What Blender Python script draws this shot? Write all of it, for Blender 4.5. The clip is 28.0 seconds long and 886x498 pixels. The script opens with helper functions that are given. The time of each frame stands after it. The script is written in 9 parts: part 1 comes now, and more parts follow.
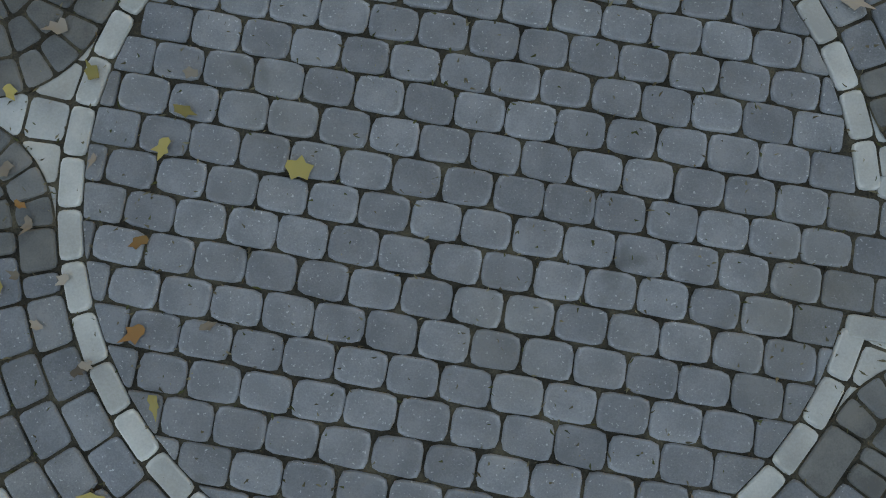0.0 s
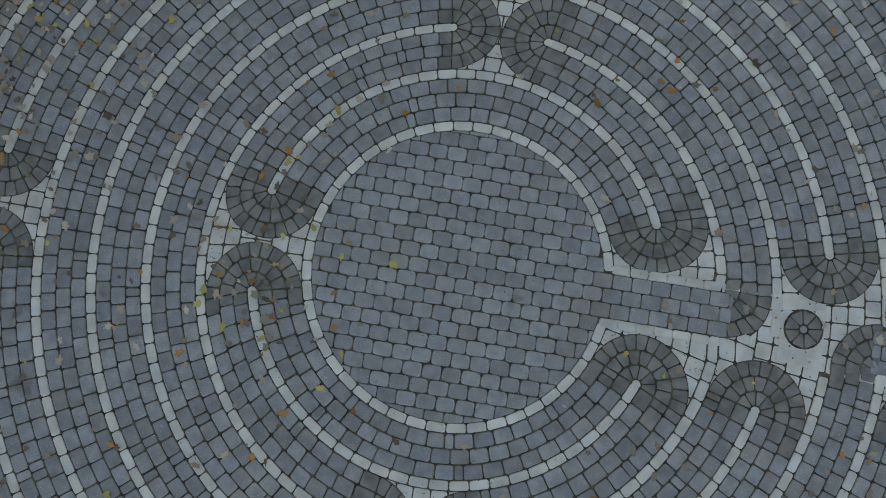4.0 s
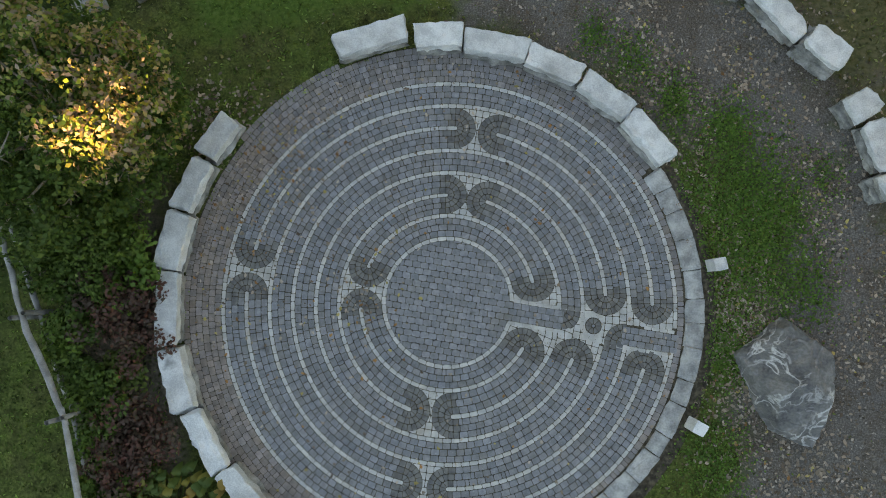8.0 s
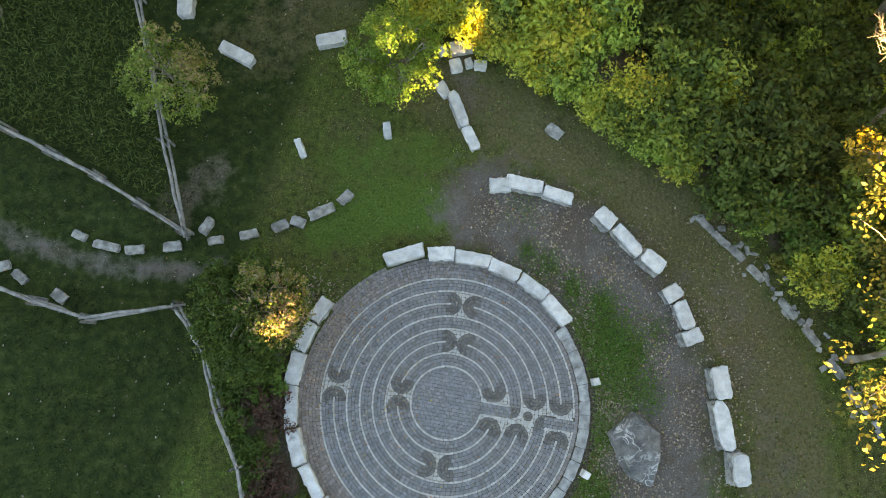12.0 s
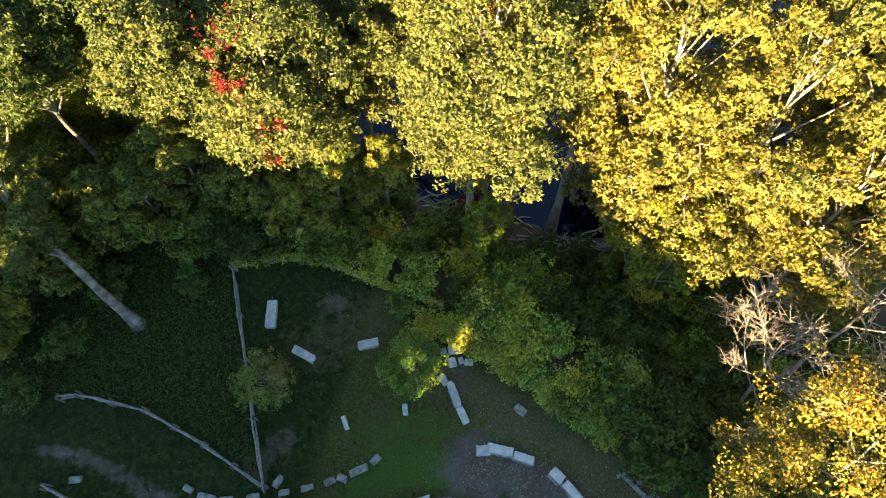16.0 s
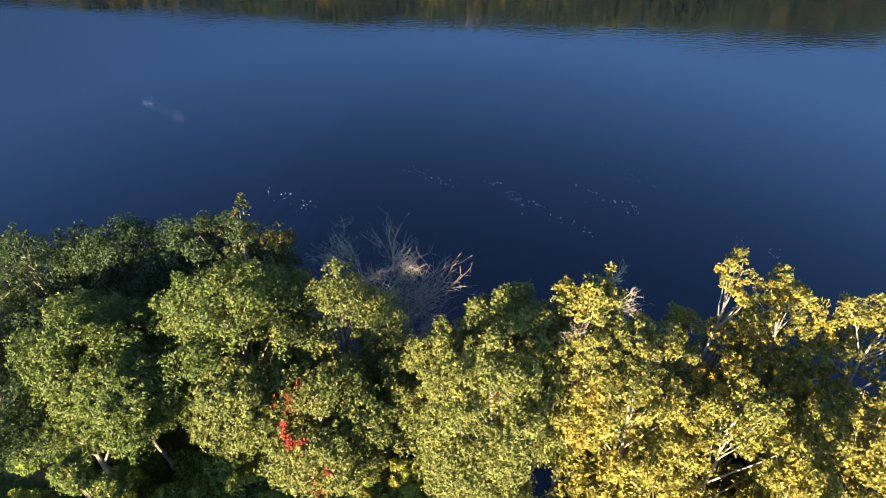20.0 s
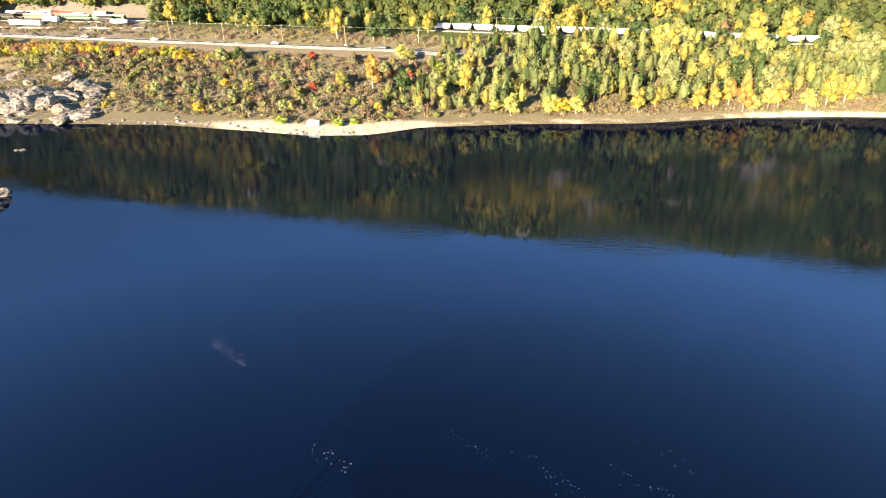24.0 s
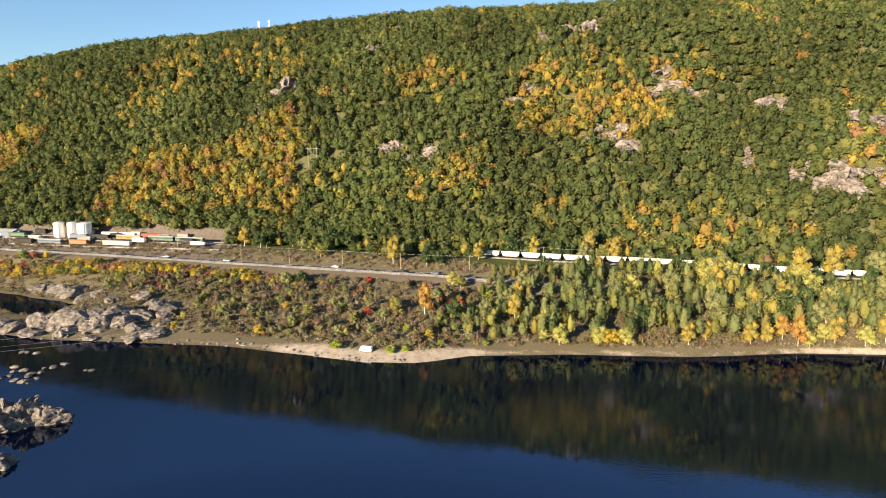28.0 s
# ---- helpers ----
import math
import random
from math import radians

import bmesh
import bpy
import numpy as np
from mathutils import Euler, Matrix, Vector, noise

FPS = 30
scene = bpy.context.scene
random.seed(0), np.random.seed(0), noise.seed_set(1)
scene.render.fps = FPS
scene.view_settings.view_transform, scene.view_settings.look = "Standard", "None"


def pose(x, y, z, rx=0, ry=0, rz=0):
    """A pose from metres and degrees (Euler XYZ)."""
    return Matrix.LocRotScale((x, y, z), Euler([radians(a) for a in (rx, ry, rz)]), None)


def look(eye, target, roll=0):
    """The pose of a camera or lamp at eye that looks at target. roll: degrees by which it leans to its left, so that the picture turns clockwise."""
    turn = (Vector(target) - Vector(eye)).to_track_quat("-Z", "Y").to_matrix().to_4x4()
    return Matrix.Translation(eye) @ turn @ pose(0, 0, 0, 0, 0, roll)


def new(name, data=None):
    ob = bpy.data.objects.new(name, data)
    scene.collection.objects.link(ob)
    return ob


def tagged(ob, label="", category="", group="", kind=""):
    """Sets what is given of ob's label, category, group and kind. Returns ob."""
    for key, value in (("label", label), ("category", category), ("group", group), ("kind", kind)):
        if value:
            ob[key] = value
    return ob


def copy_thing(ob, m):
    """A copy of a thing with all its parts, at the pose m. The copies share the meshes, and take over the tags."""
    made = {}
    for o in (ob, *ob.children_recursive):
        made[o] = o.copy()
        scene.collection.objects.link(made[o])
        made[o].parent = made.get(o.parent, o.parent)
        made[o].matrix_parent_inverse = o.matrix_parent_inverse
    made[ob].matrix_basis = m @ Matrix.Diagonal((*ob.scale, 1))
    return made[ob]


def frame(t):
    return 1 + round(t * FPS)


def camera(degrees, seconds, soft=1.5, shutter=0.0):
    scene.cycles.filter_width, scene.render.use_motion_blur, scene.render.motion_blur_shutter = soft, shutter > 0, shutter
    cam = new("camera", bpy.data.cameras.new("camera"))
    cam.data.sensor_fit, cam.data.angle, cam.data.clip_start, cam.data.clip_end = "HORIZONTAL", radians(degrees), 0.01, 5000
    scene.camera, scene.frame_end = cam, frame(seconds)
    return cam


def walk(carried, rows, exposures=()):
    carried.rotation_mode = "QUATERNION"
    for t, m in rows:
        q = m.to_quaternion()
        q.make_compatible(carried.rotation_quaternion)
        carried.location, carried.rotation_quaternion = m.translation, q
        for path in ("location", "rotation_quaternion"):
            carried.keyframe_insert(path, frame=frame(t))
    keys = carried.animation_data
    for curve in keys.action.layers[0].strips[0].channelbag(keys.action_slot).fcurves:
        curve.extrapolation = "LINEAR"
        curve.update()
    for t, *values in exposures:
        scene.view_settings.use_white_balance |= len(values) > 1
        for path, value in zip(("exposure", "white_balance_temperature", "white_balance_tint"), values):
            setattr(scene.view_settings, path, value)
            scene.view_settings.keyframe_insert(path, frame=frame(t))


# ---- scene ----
cam = camera(71.766, 28.0, 1.0)
PATH = [
    (0.0, pose(-0.124, -0.231, 2.385) @ pose(0, 0, 0, 0, 0, 0.788) @ pose(0, 0, 0, 4.744) @ pose(0, 0, 0, 0, 0, 0.088)),
    (0.5, pose(-0.122, -0.212, 2.775) @ pose(0, 0, 0, 0, 0, 0.843) @ pose(0, 0, 0, 4.622) @ pose(0, 0, 0, 0, 0, 0.104)),
    (1.0, pose(-0.119, -0.234, 3.211) @ pose(0, 0, 0, 0, 0, 0.715) @ pose(0, 0, 0, 5.235) @ pose(0, 0, 0, 0, 0, 0.114)),
    (1.5, pose(-0.124, -0.245, 3.644) @ pose(0, 0, 0, 0, 0, 0.673) @ pose(0, 0, 0, 5.494) @ pose(0, 0, 0, 0, 0, 0.113)),
    (2.0, pose(-0.127, -0.241, 4.067) @ pose(0, 0, 0, 0, 0, 0.591) @ pose(0, 0, 0, 5.502) @ pose(0, 0, 0, 0, 0, 0.112)),
    (2.5, pose(-0.144, -0.232, 4.530) @ pose(0, 0, 0, 0, 0, 0.620) @ pose(0, 0, 0, 5.521) @ pose(0, 0, 0, 0, 0, 0.097)),
    (3.0, pose(-0.155, -0.204, 5.053) @ pose(0, 0, 0, 0, 0, 0.576) @ pose(0, 0, 0, 5.346) @ pose(0, 0, 0, 0, 0, 0.046)),
    (3.5, pose(-0.166, -0.164, 5.668) @ pose(0, 0, 0, 0, 0, 0.534) @ pose(0, 0, 0, 5.163) @ pose(0, 0, 0, 0, 0, -0.010)),
    (4.0, pose(-0.176, -0.103, 6.330) @ pose(0, 0, 0, 0, 0, 0.519) @ pose(0, 0, 0, 4.874) @ pose(0, 0, 0, 0, 0, -0.050)),
    (4.5, pose(-0.182, -0.028, 7.060) @ pose(0, 0, 0, 0, 0, 0.526) @ pose(0, 0, 0, 4.552) @ pose(0, 0, 0, 0, 0, -0.076)),
    (5.0, pose(-0.179, 0.052, 7.893) @ pose(0, 0, 0, 0, 0, 0.547) @ pose(0, 0, 0, 4.265) @ pose(0, 0, 0, 0, 0, -0.092)),
    (5.5, pose(-0.165, 0.129, 8.860) @ pose(0, 0, 0, 0, 0, 0.575) @ pose(0, 0, 0, 4.086) @ pose(0, 0, 0, 0, 0, -0.097)),
    (6.0, pose(-0.143, 0.192, 9.957) @ pose(0, 0, 0, 0, 0, 0.603) @ pose(0, 0, 0, 4.084) @ pose(0, 0, 0, 0, 0, -0.092)),
    (6.5, pose(-0.133, 0.237, 11.098) @ pose(0, 0, 0, 0, 0, 0.631) @ pose(0, 0, 0, 4.091) @ pose(0, 0, 0, 0, 0, -0.078)),
    (7.0, pose(-0.129, 0.272, 12.284) @ pose(0, 0, 0, 0, 0, 0.635) @ pose(0, 0, 0, 4.135) @ pose(0, 0, 0, 0, 0, -0.066)),
    (7.5, pose(-0.128, 0.298, 13.594) @ pose(0, 0, 0, 0, 0, 0.629) @ pose(0, 0, 0, 4.236) @ pose(0, 0, 0, 0, 0, -0.053)),
    (8.0, pose(-0.146, 0.326, 14.985) @ pose(0, 0, 0, 0, 0, 0.611) @ pose(0, 0, 0, 4.394) @ pose(0, 0, 0, 0, 0, -0.046)),
    (8.5, pose(-0.161, 0.366, 16.370) @ pose(0, 0, 0, 0, 0, 0.612) @ pose(0, 0, 0, 4.554) @ pose(0, 0, 0, 0, 0, -0.031)),
    (9.0, pose(-0.174, 0.402, 17.777) @ pose(0, 0, 0, 0, 0, 0.611) @ pose(0, 0, 0, 4.639) @ pose(0, 0, 0, 0, 0, -0.019)),
    (9.5, pose(-0.171, 0.452, 19.207) @ pose(0, 0, 0, 0, 0, 0.612) @ pose(0, 0, 0, 4.634) @ pose(0, 0, 0, 0, 0, -0.006)),
    (10.0, pose(-0.171, 0.576, 20.698) @ pose(0, 0, 0, 0, 0, 0.625) @ pose(0, 0, 0, 5.327) @ pose(0, 0, 0, 0, 0, 0.012)),
    (10.5, pose(-0.166, 0.788, 22.299) @ pose(0, 0, 0, 0, 0, 0.638) @ pose(0, 0, 0, 6.818) @ pose(0, 0, 0, 0, 0, 0.028)),
    (11.0, pose(-0.150, 1.049, 23.973) @ pose(0, 0, 0, 0, 0, 0.615) @ pose(0, 0, 0, 8.207) @ pose(0, 0, 0, 0, 0, 0.027)),
    (11.5, pose(-0.174, 1.333, 25.701) @ pose(0, 0, 0, 0, 0, 0.601) @ pose(0, 0, 0, 9.594) @ pose(0, 0, 0, 0, 0, 0.019)),
    (12.0, pose(-0.191, 1.649, 27.433) @ pose(0, 0, 0, 0, 0, 0.587) @ pose(0, 0, 0, 11.016) @ pose(0, 0, 0, 0, 0, 0.015)),
    (12.5, pose(-0.208, 1.981, 29.188) @ pose(0, 0, 0, 0, 0, 0.611) @ pose(0, 0, 0, 12.625) @ pose(0, 0, 0, 0, 0, 0.023)),
    (13.0, pose(-0.213, 2.315, 31.007) @ pose(0, 0, 0, 0, 0, 0.598) @ pose(0, 0, 0, 14.301) @ pose(0, 0, 0, 0, 0, 0.018)),
    (13.5, pose(-0.209, 2.644, 32.885) @ pose(0, 0, 0, 0, 0, 0.560) @ pose(0, 0, 0, 16.054) @ pose(0, 0, 0, 0, 0, 0.009)),
    (14.0, pose(-0.206, 2.964, 34.801) @ pose(0, 0, 0, 0, 0, 0.511) @ pose(0, 0, 0, 17.894) @ pose(0, 0, 0, 0, 0, 0.003)),
    (14.5, pose(-0.213, 3.271, 36.732) @ pose(0, 0, 0, 0, 0, 0.464) @ pose(0, 0, 0, 19.830) @ pose(0, 0, 0, 0, 0, 0.010)),
    (15.0, pose(-0.238, 3.561, 38.668) @ pose(0, 0, 0, 0, 0, 0.431) @ pose(0, 0, 0, 21.873) @ pose(0, 0, 0, 0, 0, 0.038)),
    (15.5, pose(-0.279, 3.827, 40.634) @ pose(0, 0, 0, 0, 0, 0.416) @ pose(0, 0, 0, 23.964) @ pose(0, 0, 0, 0, 0, 0.092)),
    (16.0, pose(-0.316, 4.067, 42.664) @ pose(0, 0, 0, 0, 0, 0.377) @ pose(0, 0, 0, 26.105) @ pose(0, 0, 0, 0, 0, 0.149)),
    (16.5, pose(-0.328, 4.286, 44.747) @ pose(0, 0, 0, 0, 0, 0.352) @ pose(0, 0, 0, 28.286) @ pose(0, 0, 0, 0, 0, 0.216)),
    (17.0, pose(-0.329, 4.494, 46.868) @ pose(0, 0, 0, 0, 0, 0.375) @ pose(0, 0, 0, 30.498) @ pose(0, 0, 0, 0, 0, 0.264)),
    (17.5, pose(-0.333, 4.693, 48.990) @ pose(0, 0, 0, 0, 0, 0.514) @ pose(0, 0, 0, 32.789) @ pose(0, 0, 0, 0, 0, 0.295)),
    (18.0, pose(-0.344, 4.848, 51.085) @ pose(0, 0, 0, 0, 0, 0.741) @ pose(0, 0, 0, 35.102) @ pose(0, 0, 0, 0, 0, 0.281)),
    (18.5, pose(-0.347, 4.938, 53.161) @ pose(0, 0, 0, 0, 0, 1.046) @ pose(0, 0, 0, 37.602) @ pose(0, 0, 0, 0, 0, 0.185)),
    (19.0, pose(-0.317, 4.995, 55.237) @ pose(0, 0, 0, 0, 0, 1.400) @ pose(0, 0, 0, 40.203) @ pose(0, 0, 0, 0, 0, 0.036)),
    (19.5, pose(-0.250, 5.093, 57.323) @ pose(0, 0, 0, 0, 0, 1.820) @ pose(0, 0, 0, 42.649) @ pose(0, 0, 0, 0, 0, -0.131)),
    (20.0, pose(-0.140, 5.285, 59.412) @ pose(0, 0, 0, 0, 0, 2.386) @ pose(0, 0, 0, 44.928) @ pose(0, 0, 0, 0, 0, -0.249)),
    (20.5, pose(0.007, 5.577, 61.491) @ pose(0, 0, 0, 0, 0, 3.180) @ pose(0, 0, 0, 47.074) @ pose(0, 0, 0, 0, 0, -0.289)),
    (21.0, pose(0.212, 5.942, 63.552) @ pose(0, 0, 0, 0, 0, 3.987) @ pose(0, 0, 0, 49.171) @ pose(0, 0, 0, 0, 0, -0.263)),
    (21.5, pose(0.448, 6.344, 65.586) @ pose(0, 0, 0, 0, 0, 4.706) @ pose(0, 0, 0, 51.255) @ pose(0, 0, 0, 0, 0, -0.201)),
    (22.0, pose(0.650, 6.759, 67.586) @ pose(0, 0, 0, 0, 0, 5.408) @ pose(0, 0, 0, 53.324) @ pose(0, 0, 0, 0, 0, -0.130)),
    (22.5, pose(0.792, 7.171, 69.548) @ pose(0, 0, 0, 0, 0, 6.079) @ pose(0, 0, 0, 55.422) @ pose(0, 0, 0, 0, 0, -0.062)),
    (23.0, pose(0.864, 7.567, 71.471) @ pose(0, 0, 0, 0, 0, 6.704) @ pose(0, 0, 0, 57.594) @ pose(0, 0, 0, 0, 0, -0.007)),
    (23.5, pose(0.857, 7.939, 73.357) @ pose(0, 0, 0, 0, 0, 7.270) @ pose(0, 0, 0, 59.884) @ pose(0, 0, 0, 0, 0, 0.027)),
    (24.0, pose(0.768, 8.277, 75.206) @ pose(0, 0, 0, 0, 0, 7.761) @ pose(0, 0, 0, 62.336) @ pose(0, 0, 0, 0, 0, 0.030)),
    (24.5, pose(0.598, 8.575, 77.021) @ pose(0, 0, 0, 0, 0, 8.275) @ pose(0, 0, 0, 64.702) @ pose(0, 0, 0, 0, 0, 0.019)),
    (25.0, pose(0.359, 8.827, 78.808) @ pose(0, 0, 0, 0, 0, 8.782) @ pose(0, 0, 0, 66.937) @ pose(0, 0, 0, 0, 0, 0.014)),
    (25.5, pose(0.065, 9.032, 80.576) @ pose(0, 0, 0, 0, 0, 9.286) @ pose(0, 0, 0, 69.139) @ pose(0, 0, 0, 0, 0, 0.019)),
    (26.0, pose(-0.268, 9.190, 82.333) @ pose(0, 0, 0, 0, 0, 9.795) @ pose(0, 0, 0, 71.394) @ pose(0, 0, 0, 0, 0, 0.038)),
    (26.5, pose(-0.628, 9.305, 84.088) @ pose(0, 0, 0, 0, 0, 10.345) @ pose(0, 0, 0, 73.702) @ pose(0, 0, 0, 0, 0, 0.060)),
    (27.0, pose(-1.004, 9.385, 85.842) @ pose(0, 0, 0, 0, 0, 10.899) @ pose(0, 0, 0, 76.038) @ pose(0, 0, 0, 0, 0, 0.077)),
    (27.5, pose(-1.390, 9.443, 87.599) @ pose(0, 0, 0, 0, 0, 11.495) @ pose(0, 0, 0, 78.362) @ pose(0, 0, 0, 0, 0, 0.118)),
    (28.0, pose(-1.782, 9.487, 89.359) @ pose(0, 0, 0, 0, 0, 12.129) @ pose(0, 0, 0, 80.728) @ pose(0, 0, 0, 0, 0, 0.160)),
]
walk(cam, PATH, [(0.0, 3.35, 21500, 18), (6.0, 3.42, 21500, 18), (9.5, 3.8, 20500, 18), (12.5, 4.05, 18000, 17), (14.5, 3.55, 12500, 11), (17.0, 2.75, 8600, 8), (20.0, 2.66, 7600, 8), (21.5, 2.95, 7500, 9), (24.0, 2.6, 7300, 10), (26.0, 2.12, 7200, 13), (28.0, 1.6, 7200, 12)])

WATER_Z = -8.0

# ---- world and sun ----
SUN_EL, SUN_AZ = radians(14.0), radians(207.0)  # clockwise from +y: behind the drone and a little to its left
sun_way = Vector((math.sin(SUN_AZ) * math.cos(SUN_EL), math.cos(SUN_AZ) * math.cos(SUN_EL), math.sin(SUN_EL)))
world = bpy.data.worlds.new("world")
scene.world = world
world.use_nodes = True
wn = world.node_tree.nodes
sky = wn.new("ShaderNodeTexSky")
sky.sky_type = "NISHITA"
sky.sun_disc = False
sky.sun_elevation, sky.sun_rotation = SUN_EL, SUN_AZ
sky.air_density, sky.dust_density, sky.ozone_density = 1.0, 0.0, 4.4
wn["Background"].inputs["Strength"].default_value = 0.072
world.node_tree.links.new(sky.outputs[0], wn["Background"].inputs["Color"])
sun_data = bpy.data.lights.new("sun", "SUN")
sun_data.energy, sun_data.angle, sun_data.color = 5.0, radians(0.6), (1.0, 0.83, 0.60)
sun = new("sun", sun_data)
sun.matrix_basis = look(sun_way * 100, (0, 0, 0))

# ---- materials ----


def mat(name, cols, scale=3.0, fine=40.0, rough=0.8, bump=0.3, spec=0.3, metal=0.0, rnd=0.0, tint=None, fine_amt=0.35, dist=0.02, specks=0.0, stain=0.0):
    """A surface whose colour wanders between the given colours at two scales; rnd: lightness that varies from piece to piece."""
    m = bpy.data.materials.new(name)
    m.use_nodes = True
    nt = m.node_tree
    N, L = nt.nodes, nt.links
    b = N["Principled BSDF"]
    b.inputs["Roughness"].default_value = rough
    b.inputs["Specular IOR Level"].default_value = spec
    b.inputs["Metallic"].default_value = metal
    geo = N.new("ShaderNodeNewGeometry")
    n1 = N.new("ShaderNodeTexNoise")
    n1.inputs["Scale"].default_value, n1.inputs["Detail"].default_value = scale, 5
    n2 = N.new("ShaderNodeTexNoise")
    n2.inputs["Scale"].default_value, n2.inputs["Detail"].default_value = fine, 4
    L.new(geo.outputs["Position"], n1.inputs["Vector"])
    L.new(geo.outputs["Position"], n2.inputs["Vector"])
    mix = N.new("ShaderNodeMath")
    mix.operation = "MULTIPLY_ADD"
    mix.inputs[1].default_value = fine_amt
    sub = N.new("ShaderNodeMath")
    sub.operation = "MULTIPLY_ADD"
    sub.inputs[1].default_value, sub.inputs[2].default_value = 1.0, -0.5 * fine_amt
    L.new(n1.outputs["Fac"], sub.inputs[0])
    L.new(n2.outputs["Fac"], mix.inputs[0])
    L.new(sub.outputs[0], mix.inputs[2])
    ramp = N.new("ShaderNodeValToRGB")
    els = ramp.color_ramp.elements
    while len(els) < len(cols):
        els.new(0.5)
    for i, c in enumerate(cols):
        els[i].position = 0.32 + 0.36 * i / max(1, len(cols) - 1)
        els[i].color = (*c, 1)
    L.new(mix.outputs[0], ramp.inputs[0])
    col = ramp.outputs[0]
    if specks:
        n3 = N.new("ShaderNodeTexNoise")
        n3.inputs["Scale"].default_value, n3.inputs["Detail"].default_value = specks, 2
        L.new(geo.outputs["Position"], n3.inputs["Vector"])
        sp = N.new("ShaderNodeMapRange")
        sp.inputs[1].default_value, sp.inputs[2].default_value, sp.inputs[4].default_value = 0.66, 0.74, 0.55
        L.new(n3.outputs["Fac"], sp.inputs[0])
        sx = N.new("ShaderNodeMix")
        sx.data_type = "RGBA"
        sx.inputs[7].default_value = (0.55, 0.55, 0.54, 1)
        L.new(sp.outputs[0], sx.inputs[0])
        L.new(col, sx.inputs[6])
        col = sx.outputs[2]
    if stain:  # old dark spots, and a browner film in places
        for sc_, lo_, hi_, c_ in ((stain, 0.67, 0.74, (0.075, 0.075, 0.07, 1)), (stain * 0.45, 0.56, 0.75, (0.185, 0.172, 0.152, 1))):
            ns = N.new("ShaderNodeTexNoise")
            ns.inputs["Scale"].default_value, ns.inputs["Detail"].default_value = sc_, 3
            L.new(geo.outputs["Position"], ns.inputs["Vector"])
            sm = N.new("ShaderNodeMapRange")
            sm.inputs[1].default_value, sm.inputs[2].default_value, sm.inputs[4].default_value = lo_, hi_, 0.6
            L.new(ns.outputs["Fac"], sm.inputs[0])
            sx = N.new("ShaderNodeMix")
            sx.data_type = "RGBA"
            sx.inputs[7].default_value = c_
            L.new(sm.outputs[0], sx.inputs[0])
            L.new(col, sx.inputs[6])
            col = sx.outputs[2]
    if tint:
        at = N.new("ShaderNodeAttribute")
        at.attribute_name = tint
        mx = N.new("ShaderNodeMix")
        mx.data_type, mx.blend_type = "RGBA", "MULTIPLY"
        mx.inputs[0].default_value = 1.0
        L.new(col, mx.inputs[6])
        L.new(at.outputs["Color"], mx.inputs[7])
        col = mx.outputs[2]
    if rnd:
        oi = N.new("ShaderNodeObjectInfo")
        mr = N.new("ShaderNodeMapRange")
        mr.inputs[3].default_value, mr.inputs[4].default_value = 1 - rnd, 1 + rnd
        L.new(oi.outputs["Random"], mr.inputs[0])
        hs = N.new("ShaderNodeHueSaturation")
        L.new(mr.outputs[0], hs.inputs["Value"])
        L.new(col, hs.inputs["Color"])
        col = hs.outputs[0]
    L.new(col, b.inputs["Base Color"])
    if bump:
        bp = N.new("ShaderNodeBump")
        bp.inputs["Strength"].default_value, bp.inputs["Distance"].default_value = bump, dist
        L.new(n2.outputs["Fac"], bp.inputs["Height"])
        L.new(bp.outputs[0], b.inputs["Normal"])
    return m


def leaf_mat(name, rough=0.55, glow=0.35, vary=0.26, scale=0.9):
    """Leaves: colour from the mesh's own tint, with light passing through."""
    m = bpy.data.materials.new(name)
    m.use_nodes = True
    nt = m.node_tree
    N, L = nt.nodes, nt.links
    out = N["Material Output"]
    b = N["Principled BSDF"]
    b.inputs["Roughness"].default_value = rough
    b.inputs["Specular IOR Level"].default_value = 0.25
    at = N.new("ShaderNodeAttribute")
    at.attribute_name = "tint"
    geo = N.new("ShaderNodeNewGeometry")
    hs = N.new("ShaderNodeHueSaturation")
    mr = N.new("ShaderNodeMapRange")
    mr.inputs[3].default_value, mr.inputs[4].default_value = 1 - vary, 1 + vary
    L.new(geo.outputs["Random Per Island"], mr.inputs[0])
    L.new(mr.outputs[0], hs.inputs["Value"])
    L.new(at.outputs["Color"], hs.inputs["Color"])
    nz = N.new("ShaderNodeTexNoise")
    nz.inputs["Scale"].default_value = scale
    L.new(geo.outputs["Position"], nz.inputs["Vector"])
    mh = N.new("ShaderNodeMapRange")
    mh.inputs[3].default_value, mh.inputs[4].default_value = 0.485, 0.515
    L.new(nz.outputs["Fac"], mh.inputs[0])
    L.new(mh.outputs[0], hs.inputs["Hue"])
    L.new(hs.outputs[0], b.inputs["Base Color"])
    tr = N.new("ShaderNodeBsdfTranslucent")
    L.new(hs.outputs[0], tr.inputs["Color"])
    mx = N.new("ShaderNodeMixShader")
    mx.inputs[0].default_value = glow
    L.new(b.outputs[0], mx.inputs[1])
    L.new(tr.outputs[0], mx.inputs[2])
    L.new(mx.outputs[0], out.inputs["Surface"])
    return m


